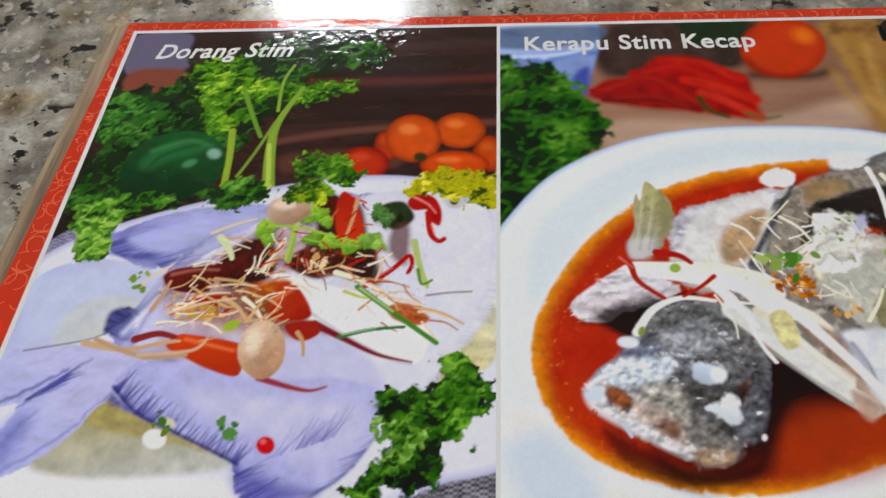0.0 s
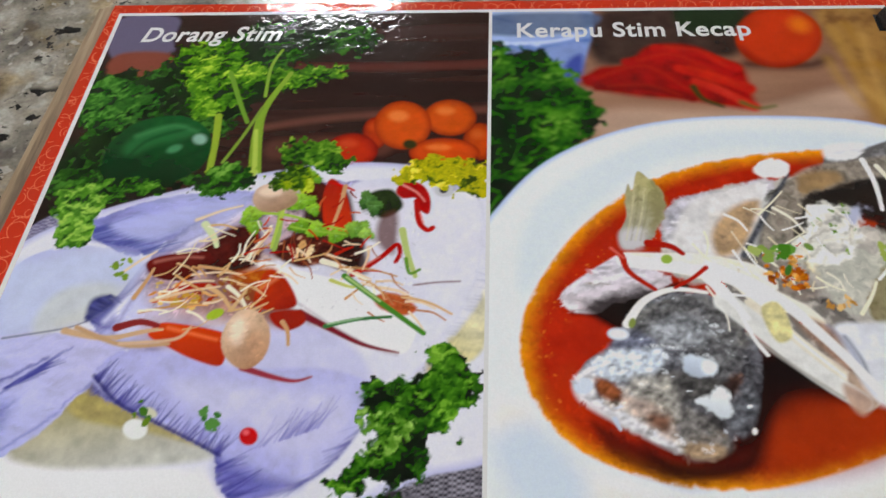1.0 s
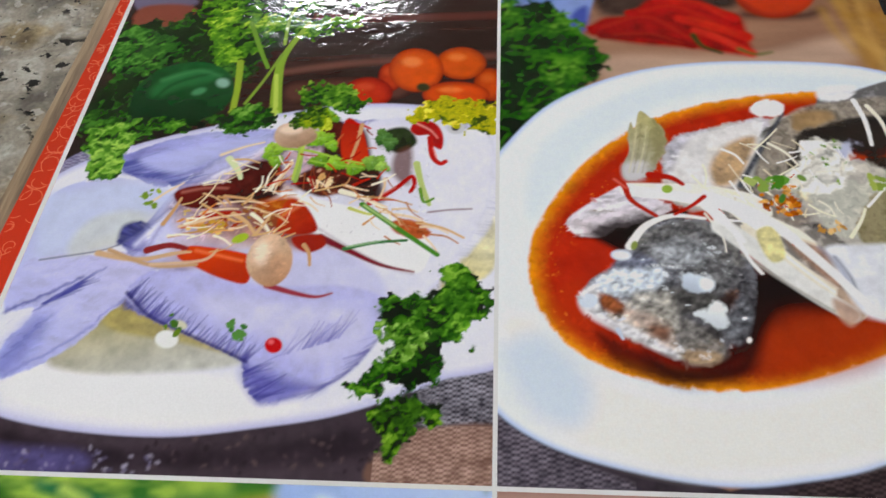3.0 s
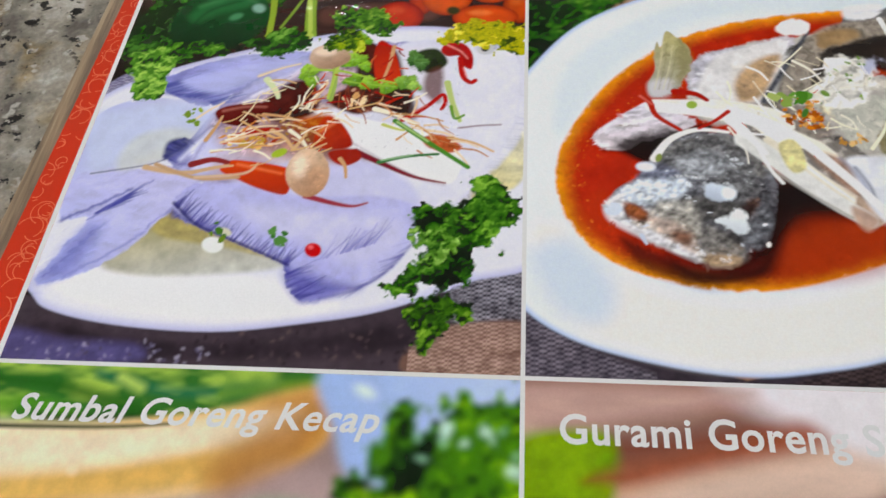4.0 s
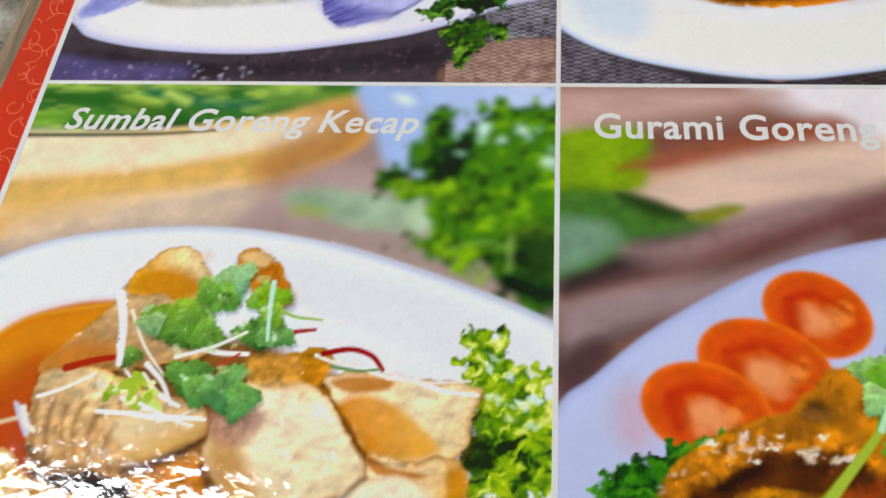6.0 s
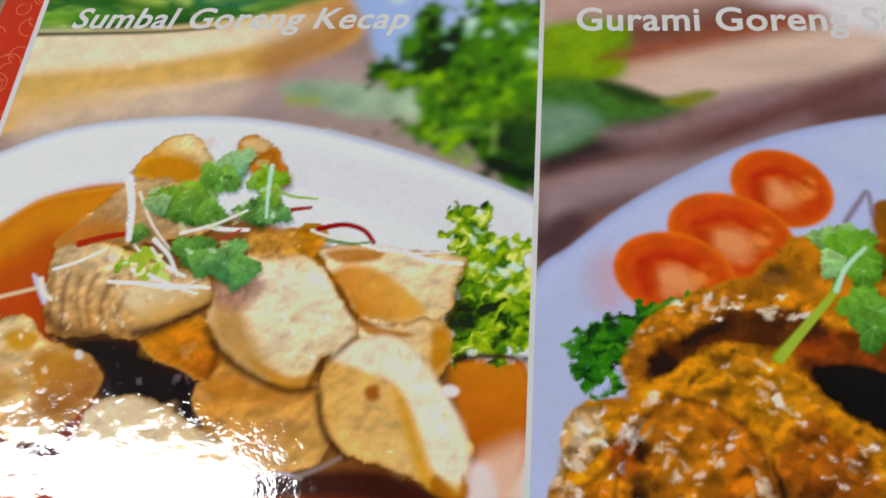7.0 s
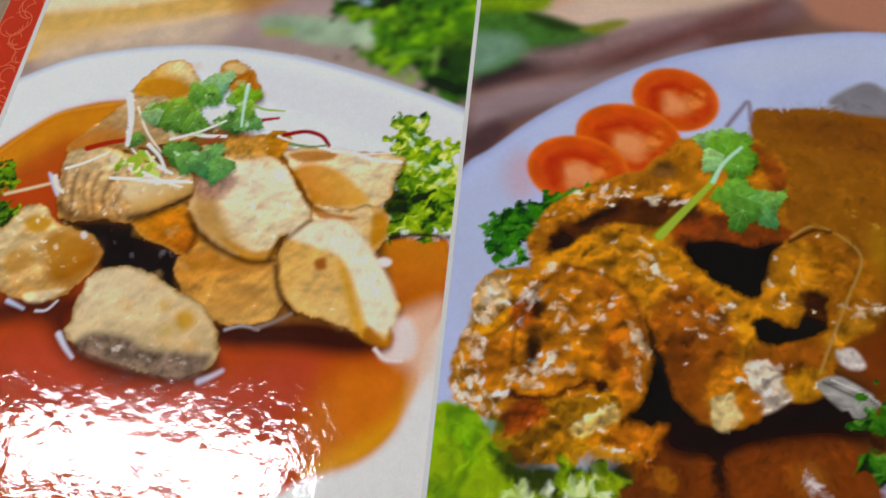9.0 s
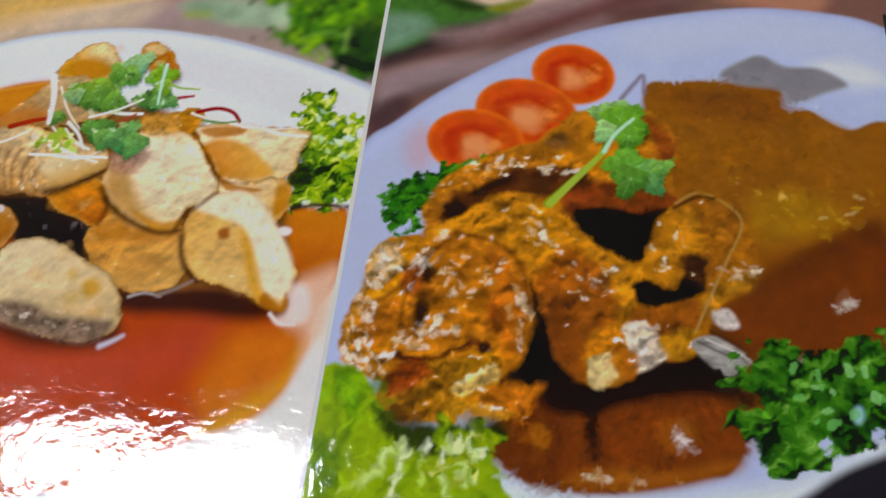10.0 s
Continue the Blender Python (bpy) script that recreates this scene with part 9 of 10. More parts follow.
p4.line([99.8, 180.9, 113.1, 177.5, 131.1, 169.8, 151.4, 160.8], 1.59, "7c5a56", 1.24, soft=5, alpha=0.8)
p4.line([113.9, 160.6, 132.5, 157.4, 152.7, 153.0], 1.49, "d8b090", 1.11, soft=6, alpha=0.7)
p4.line([98.6, 195.8, 104.1, 190.2, 112.7, 186.2], 3.35, "5a3a3a", 1.67, soft=8)
p4.shape([132.5, 138.8, 177.2, 136.0, 171.1, 161.4, 156.7, 156.3, 147.1, 150.2, 140.1, 147.4], "e2dce0", soft=8, alpha=0.95)
p4.shape([160.2, 155.9, 185.2, 153.3, 182.6, 170.2, 167.9, 167.8, 162.4, 163.9], "b8826c", soft=4)
p4.motif("green_leaves")
p4.shape([98.3, 151.6, 104.6, 150.9, 112.4, 151.3, 114.0, 158.3, 107.3, 163.0, 98.4, 164.3], "7aa82c", soft=4, c2='5a962c', grad=(99.7, 152.7, 104.5, 164.1), mott=0.25, mstep=5)
p4.shape([98.4, 163.7, 109.1, 164.6, 118.0, 167.6, 128.0, 166.2, 124.1, 169.5, 115.9, 173.4, 106.9, 177.7, 98.5, 180.0], "3c6e34", soft=2.5, c2='5a8a4c', grad=(101.6, 166.4, 101.6, 178.9), mott=0.25, mstep=3, aspect=4)
p4.line([98.9, 165.4, 109.0, 166.2, 118.8, 169.1], 1.31, "284e26", 0.75, soft=3, alpha=0.7)
p4.line([118.9, 168.6, 124.3, 167.4, 128.2, 166.1], 1.25, "6a9030", 0.45, soft=2)
p4.face([99.8, 185.3, 109.4, 181.8, 123.3, 179.0, 132.8, 174.9, 142.4, 169.5, 142.3, 173.5, 130.7, 180.2, 117.1, 185.6, 104.5, 190.3, 100.0, 193.6], "a08a8e", soft=5, mott=0.12, mstep=4, aspect=4)
p4.face([99.8, 179.3, 105.7, 177.2, 116.4, 169.5, 127.3, 165.3, 116.7, 175.0, 106.0, 180.5, 99.8, 183.3], "3a2c34", soft=5, mott=0.1)
p4.face([125.2, 166.7, 142.5, 163.9, 159.5, 161.2, 159.2, 165.4, 142.4, 169.5, 129.6, 172.2], "94767a", soft=6, mott=0.12, mstep=4, aspect=4)
p4.face([98.9, 193.6, 104.5, 190.3, 106.9, 193.4, 100.1, 201.0], "5c4044", soft=4, mott=0.1)
p4.face([97.2, 143.2, 128.9, 142.5, 137.5, 143.4, 123.5, 148.1, 104.1, 151.0, 97.3, 152.2], "c2a298", soft=6, mott=0.1, aspect=4)
p4.face([107.7, 158.9, 127.7, 153.3, 144.2, 148.2, 148.2, 151.6, 131.8, 157.2, 117.8, 160.1], "a4583e", soft=5)
p4.face([111.1, 164.2, 122.5, 158.7, 141.4, 153.9, 156.9, 152.4, 155.0, 160.5, 139.6, 164.8, 126.0, 168.0, 119.8, 168.3], "d2baaa", soft=6, mott=0.08, aspect=4)
p4.face([121.0, 174.5, 139.1, 167.6, 154.8, 161.4, 153.6, 167.0, 138.2, 172.7, 125.1, 176.3], "7c4e4a", soft=6)
p4.face([108.8, 174.8, 119.5, 171.7, 130.4, 167.7, 141.2, 165.5, 129.9, 171.3, 116.5, 177.1], "9c8080", soft=6)
p4.face([97.3, 154.7, 104.1, 151.3, 111.8, 151.6, 113.6, 153.9, 108.1, 159.9, 113.2, 159.9, 111.1, 163.9, 97.3, 164.7], "84a420", soft=3, mott=0.2)
p4.face([97.3, 164.4, 109.3, 164.0, 117.2, 167.5, 123.7, 169.0, 116.9, 172.0, 108.0, 172.4, 97.4, 175.5], "4c7a34", soft=3.5, mott=0.2)
p4.face([108.4, 164.3, 114.7, 165.5, 119.8, 168.3, 116.2, 169.1, 111.0, 167.0], "2c4a1c", soft=2.5)
p4.face([119.4, 168.3, 125.8, 166.0, 128.6, 166.8, 123.7, 169.4], "8c9030", soft=2)
p4.face([97.3, 170.3, 106.4, 170.0, 108.0, 174.1, 97.4, 179.2], "7c9c84", soft=4)
p4.face([141.3, 143.3, 151.0, 142.0, 162.2, 142.3, 159.8, 152.3, 150.9, 151.8, 146.4, 146.7], "dad6d8", soft=5, mott=0.04)
p4.motif("plate")
p4.shape([92.9, 221.4, 98.3, 202.0, 104.1, 196.1, 114.2, 187.4, 130.1, 177.8, 146.3, 172.3, 167.5, 169.1, 182.7, 170.3, 193.8, 174.2, 208.9, 186.9, 216.5, 214.1, 208.0, 237.7, 184.7, 252.0, 175.3, 256.9, 163.5, 260.5, 143.6, 266.2, 114.5, 270.6, 95.0, 271.7, 90.5, 250.8], "b6bfe0", soft=0.9, rim='a0aad4', rimw=2, mott=0.04, mstep=6)
p4.shape([146.3, 175.1, 167.4, 171.4, 187.3, 174.1, 193.4, 178.1, 192.8, 183.2, 172.1, 178.0, 151.6, 180.6], "bcc4de", soft=6, own=False)
p4.shape([97.5, 210.7, 102.7, 201.9, 110.5, 194.1, 109.9, 206.7, 107.6, 220.8, 101.1, 232.0], "b4bcda", soft=5, own=False)
p4.ell(186.2, 184.5, 6.31, 1.49, -0.63, 2.71, "d2d6e4", soft=6, own=False)
p4.shape([129.1, 261.0, 147.6, 262.0, 171.4, 257.2, 184.9, 250.4, 183.3, 263.7, 131.4, 269.7], "d2dae4", soft=4, own=False)
p4.ell(109.9, 202.0, 2.83, 0.50, -0.14, 4.86, "c8a4b4", soft=6, own=False, alpha=0.7)
p4.motif("curry_sauce")
p4.shape([150.6, 188.5, 156.7, 186.5, 171.6, 186.8, 174.4, 188.3, 174.6, 192.6, 178.9, 192.6, 185.0, 196.6, 191.4, 194.8, 202.5, 199.7, 202.7, 224.5, 188.9, 238.2, 172.7, 239.3, 164.5, 255.4, 159.6, 258.1, 147.5, 261.2, 135.1, 261.5, 129.7, 258.5, 126.8, 255.3, 129.9, 249.7, 138.2, 237.9, 151.6, 205.5], "84460f", soft=0.9, mott=0.15, mstep=5, c2='98600e', grad=(147.5, 255.2, 176.0, 193.2))
p4.shape([151.6, 189.1, 171.6, 187.1, 174.1, 193.2, 180.4, 196.7, 190.3, 204.5, 189.7, 209.9, 178.6, 217.7, 168.3, 213.9, 156.4, 205.4], "98620e", soft=3, own=False, mott=0.25, mstep=3, c3='a8741a')
p4.shape([128.7, 256.8, 134.3, 247.5, 155.8, 245.0, 164.7, 250.4, 162.1, 256.4, 147.5, 260.8, 134.2, 261.0], "783a10", soft=3, own=False, mott=0.3, mstep=4, c3='8f5020')
p4.shape([164.9, 228.5, 178.5, 218.8, 189.0, 215.2, 186.5, 236.6, 167.0, 237.9], "743a0c", soft=4, own=False, mott=0.2, mstep=4)
p4.line([142.1, 246.0, 142.9, 249.5, 142.5, 253.1], 2.27, "34180c", 0.87, soft=3, own=False)
p4.shape([141.3, 247.0, 143.8, 244.1, 151.6, 240.8, 161.2, 235.5, 166.2, 237.9, 164.2, 244.4, 157.5, 248.4, 145.7, 249.8], "30140a", soft=4, own=False, alpha=0.9)
p4.spots([178.6, 207.0, 189.9, 207.8, 189.3, 213.1, 178.6, 217.7], 22, 1.26, ('b08a30', 'c09a50', 'a07420'), 121, own=False, alpha=0.5)
p4.spots([130.7, 260.1, 159.7, 256.6, 159.6, 259.5, 135.1, 261.3], 14, 0.43, ('c8b890', 'b08a50'), 122, own=False)
p4.spots([128.2, 250.7, 164.0, 247.9, 162.1, 256.4, 130.7, 259.2], 26, 1.07, ('9a5a22', '8a4a1a', '70360f'), 123, own=False, alpha=0.5, soft=1.2)
p4.ell(135.1, 253.9, 1.30, -0.89, 1.13, 1.70, "a8660f", soft=1.5, own=False)
p4.ell(156.2, 251.9, 1.32, -0.11, -0.04, 2.19, "c8c8cc", soft=1.6, own=False, mott=0.3, mstep=1.2)
p4.ell(145.9, 259.8, 1.31, -0.12, 0.01, 0.49, "c8a070", soft=1, own=False)
p4.ell(181.0, 229.0, 0.90, 0.34, -0.96, 2.37, "c8bcb0", soft=1.2, own=False)
p4.face([151.7, 188.5, 160.8, 187.1, 174.6, 187.0, 175.2, 192.0, 180.7, 194.3, 190.1, 200.2, 192.7, 207.7, 178.7, 217.7, 165.3, 220.4, 159.3, 205.3, 151.7, 198.4], "9c620c", soft=3, mott=0.15, mstep=3)
p4.face([152.7, 189.1, 166.7, 188.1, 173.5, 188.9, 174.0, 195.6, 162.5, 194.6], "8c520a", soft=4)
p4.face([167.5, 211.8, 176.7, 209.1, 182.5, 213.4, 176.0, 218.0, 168.0, 218.6], "ac7c12", soft=5, mott=0.2)
p4.face([164.0, 231.0, 173.7, 226.2, 187.9, 219.3, 189.4, 234.6, 177.0, 237.4, 166.2, 237.2], "864210", soft=5, mott=0.15)
p4.face([139.3, 260.3, 140.6, 250.8, 149.1, 246.6, 162.5, 245.5, 165.5, 252.2, 162.9, 256.5, 151.6, 260.0], "8a4416", soft=4, mott=0.2)
p4.face([139.3, 260.9, 144.2, 258.0, 155.7, 257.4, 163.8, 255.0, 162.9, 256.7, 151.6, 260.0], "a8641a", soft=3, mott=0.2)
p4.glints([165.9, 205.1, 179.5, 208.1, 189.4, 206.7, 183.2, 215.4, 165.5, 216.2], 34, 0.8, 417, ("c89c3c", "d8b868", "e4d0a0"))
p4.glints([179.2, 230.5, 182.3, 228.5, 181.7, 230.9, 180.0, 231.6], 12, 1.0, 418, ("d8d4cc", "c8c0b8"))
p4.glints([140.0, 258.4, 151.6, 258.2, 150.8, 259.5, 140.9, 259.9], 16, 0.8, 419, ("d8c8a0", "e0d8c8"), 0.1, 0.5)
p4.motif("onion_slice")
p4.shape([164.3, 184.6, 169.0, 181.2, 172.0, 180.6, 175.8, 183.0, 181.6, 183.5, 186.0, 187.0, 182.0, 188.9, 176.1, 191.4, 174.4, 188.3, 166.7, 187.1], "8c8890", soft=1.5, mott=0.12, mstep=4)
p4.line([146.5, 190.4, 149.1, 186.6, 150.4, 185.2, 150.6, 189.1], 0.82, "8a7a94", 0.62, soft=1.2)
p4.motif("tomato_slice")
p4.ell(137.41, 184.73, 7.77, 2.27, -1.44, 6.77, "d85a1c", soft=1.0, mott=0.1, mstep=3, rim='e27a34', rimw=1.6)
p4.ell(138.02, 185.48, 5.73, 1.67, -1.02, 4.72, "d2481a", soft=2, own=False, mott=0.25, mstep=2.4, c3='e06a30')
p4.ell(137.61, 185.74, 2.83, 0.82, -0.52, 2.43, "e6a070", soft=3.5, own=False, wob=0.8, alpha=0.85)
p4.ell(141.07, 184.92, 1.15, 0.96, -1.11, 1.99, "e08a50", soft=2.5, own=False, wob=0.6, alpha=0.8, mott=0.3, mstep=1.2)
p4.ell(133.93, 185.30, 1.33, -0.05, 0.03, 2.51, "c43a12", soft=2.5, own=False, wob=0.6, alpha=0.7)
p4.line([133.3, 182.6, 137.5, 181.7, 141.9, 184.3], 1.0, "c8380f", 0.7, soft=1.6, own=False, alpha=0.8)
p4.motif("tomato_slice")
p4.ell(128.97, 193.59, 9.59, 2.60, -1.44, 7.32, "d85a1c", soft=1.0, mott=0.1, mstep=3, rim='e27a34', rimw=1.6)
p4.ell(129.58, 194.30, 7.08, 1.91, -1.02, 5.12, "d2481a", soft=2, own=False, mott=0.25, mstep=2.4, c3='e06a30')
p4.ell(129.18, 194.55, 3.52, 0.95, -0.53, 2.69, "e6a070", soft=3.5, own=False, wob=0.8, alpha=0.85)
p4.ell(133.50, 193.71, 1.41, 1.10, -1.18, 2.12, "e08a50", soft=2.5, own=False, wob=0.6, alpha=0.8, mott=0.3, mstep=1.2)
p4.ell(124.70, 194.19, 1.63, -0.08, 0.10, 2.77, "c43a12", soft=2.5, own=False, wob=0.6, alpha=0.7)
p4.line([123.8, 191.4, 128.9, 190.4, 134.4, 193.1], 1.0, "c8380f", 0.7, soft=1.6, own=False, alpha=0.8)
p4.motif("tomato_slice")
p4.ell(120.00, 200.45, 9.22, 1.57, -0.83, 7.21, "d85a1c", soft=1.0, mott=0.1, mstep=3, rim='e27a34', rimw=1.6)
p4.ell(120.63, 201.13, 6.84, 1.16, -0.59, 5.04, "d2481a", soft=2, own=False, mott=0.25, mstep=2.4, c3='e06a30')
p4.ell(120.23, 201.38, 3.29, 0.55, -0.31, 2.65, "e6a070", soft=3.5, own=False, wob=0.8, alpha=0.85)
p4.ell(124.24, 200.54, 1.41, 0.89, -1.00, 2.16, "e08a50", soft=2.5, own=False, wob=0.6, alpha=0.8, mott=0.3, mstep=1.2)
p4.ell(116.05, 201.05, 1.52, -0.21, 0.33, 2.68, "c43a12", soft=2.5, own=False, wob=0.6, alpha=0.7)
p4.line([115.2, 198.3, 119.9, 197.4, 125.1, 199.9], 1.0, "c8380f", 0.7, soft=1.6, own=False, alpha=0.8)
p4.motif("parsley")
p4.herb([105.2, 211.7, 109.1, 208.5, 115.2, 205.9, 121.3, 204.6, 120.6, 207.6, 113.7, 211.4, 111.2, 217.3, 107.5, 220.2, 105.4, 216.3], 44, 1.38, 131, dark='1c5220', mids=('368625', '4b9a2e'), lights=('6ebc4a',), soft=0.6)
p4.face([135.4, 243.5, 142.1, 246.1, 149.7, 243.3, 159.0, 239.5, 165.2, 242.0, 166.4, 246.2, 157.7, 245.2, 147.9, 246.4, 142.8, 249.0, 137.0, 248.7], "22100c", soft=4, mott=0.2)
p4.line([142.8, 246.5, 142.9, 251.5, 143.6, 256.4], 2.2, "241210", 1.2, soft=2.5, own=False)
p4.ell(155.61, 252.03, 2.38, -0.22, -0.16, 2.11, "a8641a", soft=4, own=False, alpha=0.8)
p4.glints([155.7, 250.8, 157.2, 251.9, 157.8, 254.2, 155.5, 253.7], 14, 0.9, 415, ("d8d4d8", "c8c8d0"))
p4.motif("curry_fish")
p4.shape([100.7, 242.6, 100.7, 237.8, 102.9, 230.7, 104.2, 223.4, 107.9, 220.8, 112.3, 219.8, 112.2, 214.3, 114.2, 209.8, 119.0, 205.6, 125.9, 202.2, 131.8, 199.9, 135.8, 195.1, 141.8, 193.1, 151.5, 193.5, 155.9, 199.1, 156.1, 210.1, 160.4, 213.1, 164.9, 211.8, 167.8, 217.8, 168.7, 225.5, 163.2, 229.7, 159.1, 239.0, 153.2, 240.8, 149.7, 242.8, 143.8, 245.9, 141.3, 244.4, 136.2, 243.9, 132.8, 250.9, 126.9, 251.7, 122.6, 251.8, 116.6, 253.4, 112.2, 253.4, 108.4, 250.7, 109.0, 247.0, 103.4, 245.6], "b87416", soft=0.8, wob=0.5, wstep=3, mott=0.3, mstep=5, c3='cc8c1e')
p4.face([155.7, 202.5, 161.5, 209.9, 167.5, 212.7, 168.7, 225.5, 161.5, 229.8, 158.8, 222.3, 159.2, 217.2, 155.9, 213.3], "9a600f", soft=4, mott=0.3)
p4.face([132.8, 198.7, 137.8, 195.6, 143.7, 193.7, 151.5, 193.5, 155.5, 199.1, 155.5, 205.8, 147.0, 208.4, 139.6, 205.4, 132.8, 203.4], "c07c18", soft=2, mott=0.3)
p4.face([132.8, 199.9, 135.8, 198.0, 138.2, 199.7, 136.7, 201.8, 133.3, 201.7], "8a5c34", soft=1.5, mott=0.4)
p4.face([151.4, 194.6, 155.5, 199.1, 155.7, 204.7, 152.9, 202.6, 151.7, 198.1], "94460f", soft=2)
p4.shape([100.9, 242.6, 100.9, 237.8, 102.9, 230.7, 104.2, 223.6, 107.9, 221.1, 112.5, 222.9, 111.2, 229.2, 111.1, 235.1, 110.1, 240.9, 109.0, 246.7, 103.8, 245.3], "bd7e22", soft=0.8, wob=0.5, wstep=2, own=False, mott=0.4, mstep=3)
p4.face([102.1, 232.8, 107.7, 230.4, 110.6, 227.7, 110.1, 230.2, 106.9, 232.9, 103.2, 234.2], "cf8c1c", soft=1)
p4.face([105.1, 233.6, 110.2, 232.2, 110.2, 239.0, 106.8, 242.1, 103.6, 238.5], "b06a14", soft=2.5)
p4.face([104.2, 223.4, 108.0, 222.1, 109.8, 226.2, 107.5, 228.4, 104.2, 229.6, 103.0, 231.7], "c8a470", soft=2, mott=0.6, mstep=1.5)
p4.face([113.0, 219.7, 112.2, 214.3, 114.2, 209.8, 119.0, 205.6, 125.9, 202.5, 132.8, 201.6, 141.5, 204.2, 141.4, 208.1, 132.8, 206.8, 127.0, 208.1, 120.2, 211.8, 116.9, 214.1, 116.1, 218.5], "c8801c", soft=1.2, mott=0.35)
p4.face([114.7, 216.4, 116.8, 211.9, 122.1, 210.0, 126.9, 206.1, 134.7, 205.0, 141.4, 207.0, 141.8, 211.9, 136.6, 211.2, 130.9, 211.8, 126.1, 213.5, 120.4, 216.1, 117.1, 218.6], "4e2012", soft=1.6, mott=0.4)
p4.face([115.6, 214.2, 118.3, 212.7, 119.8, 214.0, 118.9, 216.7, 117.0, 217.4, 116.0, 216.3], "22100e", soft=1.6)
p4.face([120.2, 210.9, 124.0, 208.5, 127.9, 207.2, 126.0, 209.3, 122.2, 211.7], "2c1410", soft=1.6)
p4.face([113.3, 220.2, 118.4, 216.2, 124.1, 212.1, 128.0, 210.6, 132.8, 212.8, 137.5, 215.3, 141.6, 219.4, 146.0, 222.2, 150.3, 224.0, 150.4, 227.7, 148.6, 232.5, 146.8, 235.0, 141.5, 236.7, 136.3, 235.3, 132.8, 227.8, 127.2, 222.1, 118.6, 219.4, 113.1, 225.0, 110.5, 229.2, 109.8, 226.2], "cc8a18", soft=1.2, mott=0.3, mstep=4)
p4.face([132.8, 227.8, 137.4, 221.5, 141.9, 223.3, 145.4, 227.0, 145.9, 234.6, 142.3, 239.4, 141.2, 244.4, 137.1, 242.1, 135.0, 237.2, 133.7, 231.6], "a85c18", soft=3, mott=0.35, mstep=2.5)
p4.face([135.0, 231.5, 139.1, 230.3, 140.7, 235.9, 140.1, 241.8, 137.5, 242.0, 135.4, 237.2], "8a4a1c", soft=3)
p4.face([110.0, 229.2, 112.0, 223.5, 117.1, 219.5, 126.3, 221.6, 130.2, 226.0, 132.1, 231.7, 132.4, 236.5, 131.2, 241.2, 127.8, 245.5, 120.4, 242.0, 113.2, 242.6, 110.9, 241.8, 111.4, 235.1], "c07818", soft=1.2, mott=0.35, mstep=3.5)
p4.face([124.4, 222.2, 129.1, 226.0, 131.5, 232.8, 130.2, 240.3, 127.0, 237.8, 126.0, 230.2], "bd6c12", soft=3)
p4.face([109.9, 227.7, 112.6, 224.5, 114.6, 226.9, 113.9, 230.5, 111.1, 231.2], "a85412", soft=1.6)
p4.face([113.3, 226.0, 115.0, 225.4, 115.4, 228.9, 113.8, 229.5], "1c0f0c", soft=1.4)
p4.face([112.7, 234.0, 114.0, 232.0, 114.6, 235.4, 113.3, 236.9], "3a1e0c", soft=1.6)
p4.face([125.1, 232.2, 127.4, 232.5, 127.0, 236.9, 125.5, 236.0], "8a4410", soft=2.5)
p4.line([111.0, 242.7, 116.0, 242.5, 123.1, 239.8, 126.2, 240.6], 1.4, "5a260c", 1.0, soft=1.2, own=False)
p4.line([112.3, 241.7, 117.7, 241.3, 122.1, 239.3], 1.1, "c8801c", 0.8, soft=0.9, own=False)
p4.face([108.2, 250.4, 110.2, 245.1, 114.2, 243.2, 119.6, 242.3, 126.6, 240.8, 128.6, 244.8, 123.8, 248.2, 122.7, 251.8, 116.6, 253.5, 112.2, 253.4, 109.8, 251.9], "a8742c", soft=1, mott=0.5, mstep=2)
p4.face([109.0, 247.0, 113.3, 243.0, 116.0, 243.5, 117.0, 245.9, 112.7, 249.0, 110.1, 250.1], "8a3c1c", soft=1.8, mott=0.5, mstep=1.5)
p4.face([118.7, 243.2, 123.1, 242.3, 126.7, 241.3, 127.7, 243.4, 123.2, 245.9, 119.7, 245.7], "b8822c", soft=1.4)
p4.face([120.6, 247.2, 124.1, 244.9, 127.6, 243.5, 128.3, 244.8, 125.0, 247.0, 122.0, 248.5], "cfae6c", soft=1, mott=0.3, mstep=1.2)
p4.line([121.1, 246.7, 124.1, 244.9, 127.1, 243.1], 0.5, "e0d0a0", 0.4, soft=0.6, own=False)
p4.face([124.4, 240.0, 126.2, 239.7, 126.5, 241.1, 124.9, 241.1], "3a1a0c", soft=1.2)
p4.face([111.6, 251.7, 116.5, 251.7, 116.6, 253.7, 112.6, 253.7], "6a4018", soft=2)
p4.face([119.9, 249.2, 123.4, 249.4, 123.4, 252.0, 120.0, 252.3], "b88424", soft=1.5)
p4.face([126.8, 247.6, 129.3, 245.6, 133.7, 244.4, 136.1, 245.3, 133.8, 248.9, 133.2, 250.9, 129.4, 251.6, 126.7, 250.6], "bd7018", soft=1, mott=0.4, mstep=1.8)
p4.face([123.4, 249.8, 129.4, 250.2, 130.3, 251.4, 124.3, 252.5], "b8843c", soft=1.2, mott=0.4)
p4.face([132.1, 227.8, 134.4, 233.5, 136.5, 239.9, 138.1, 242.6, 139.6, 244.5, 136.2, 245.4, 130.2, 245.6, 128.3, 246.1, 131.8, 241.5, 133.0, 235.5], "140b0a", soft=1.6, mott=0.1, alpha=1.0)
p4.face([108.5, 252.0, 112.2, 254.1, 118.3, 254.4, 123.5, 253.3, 127.7, 253.7, 126.9, 254.6, 115.8, 255.6, 111.4, 255.2], "1c1a0c", soft=2.5)
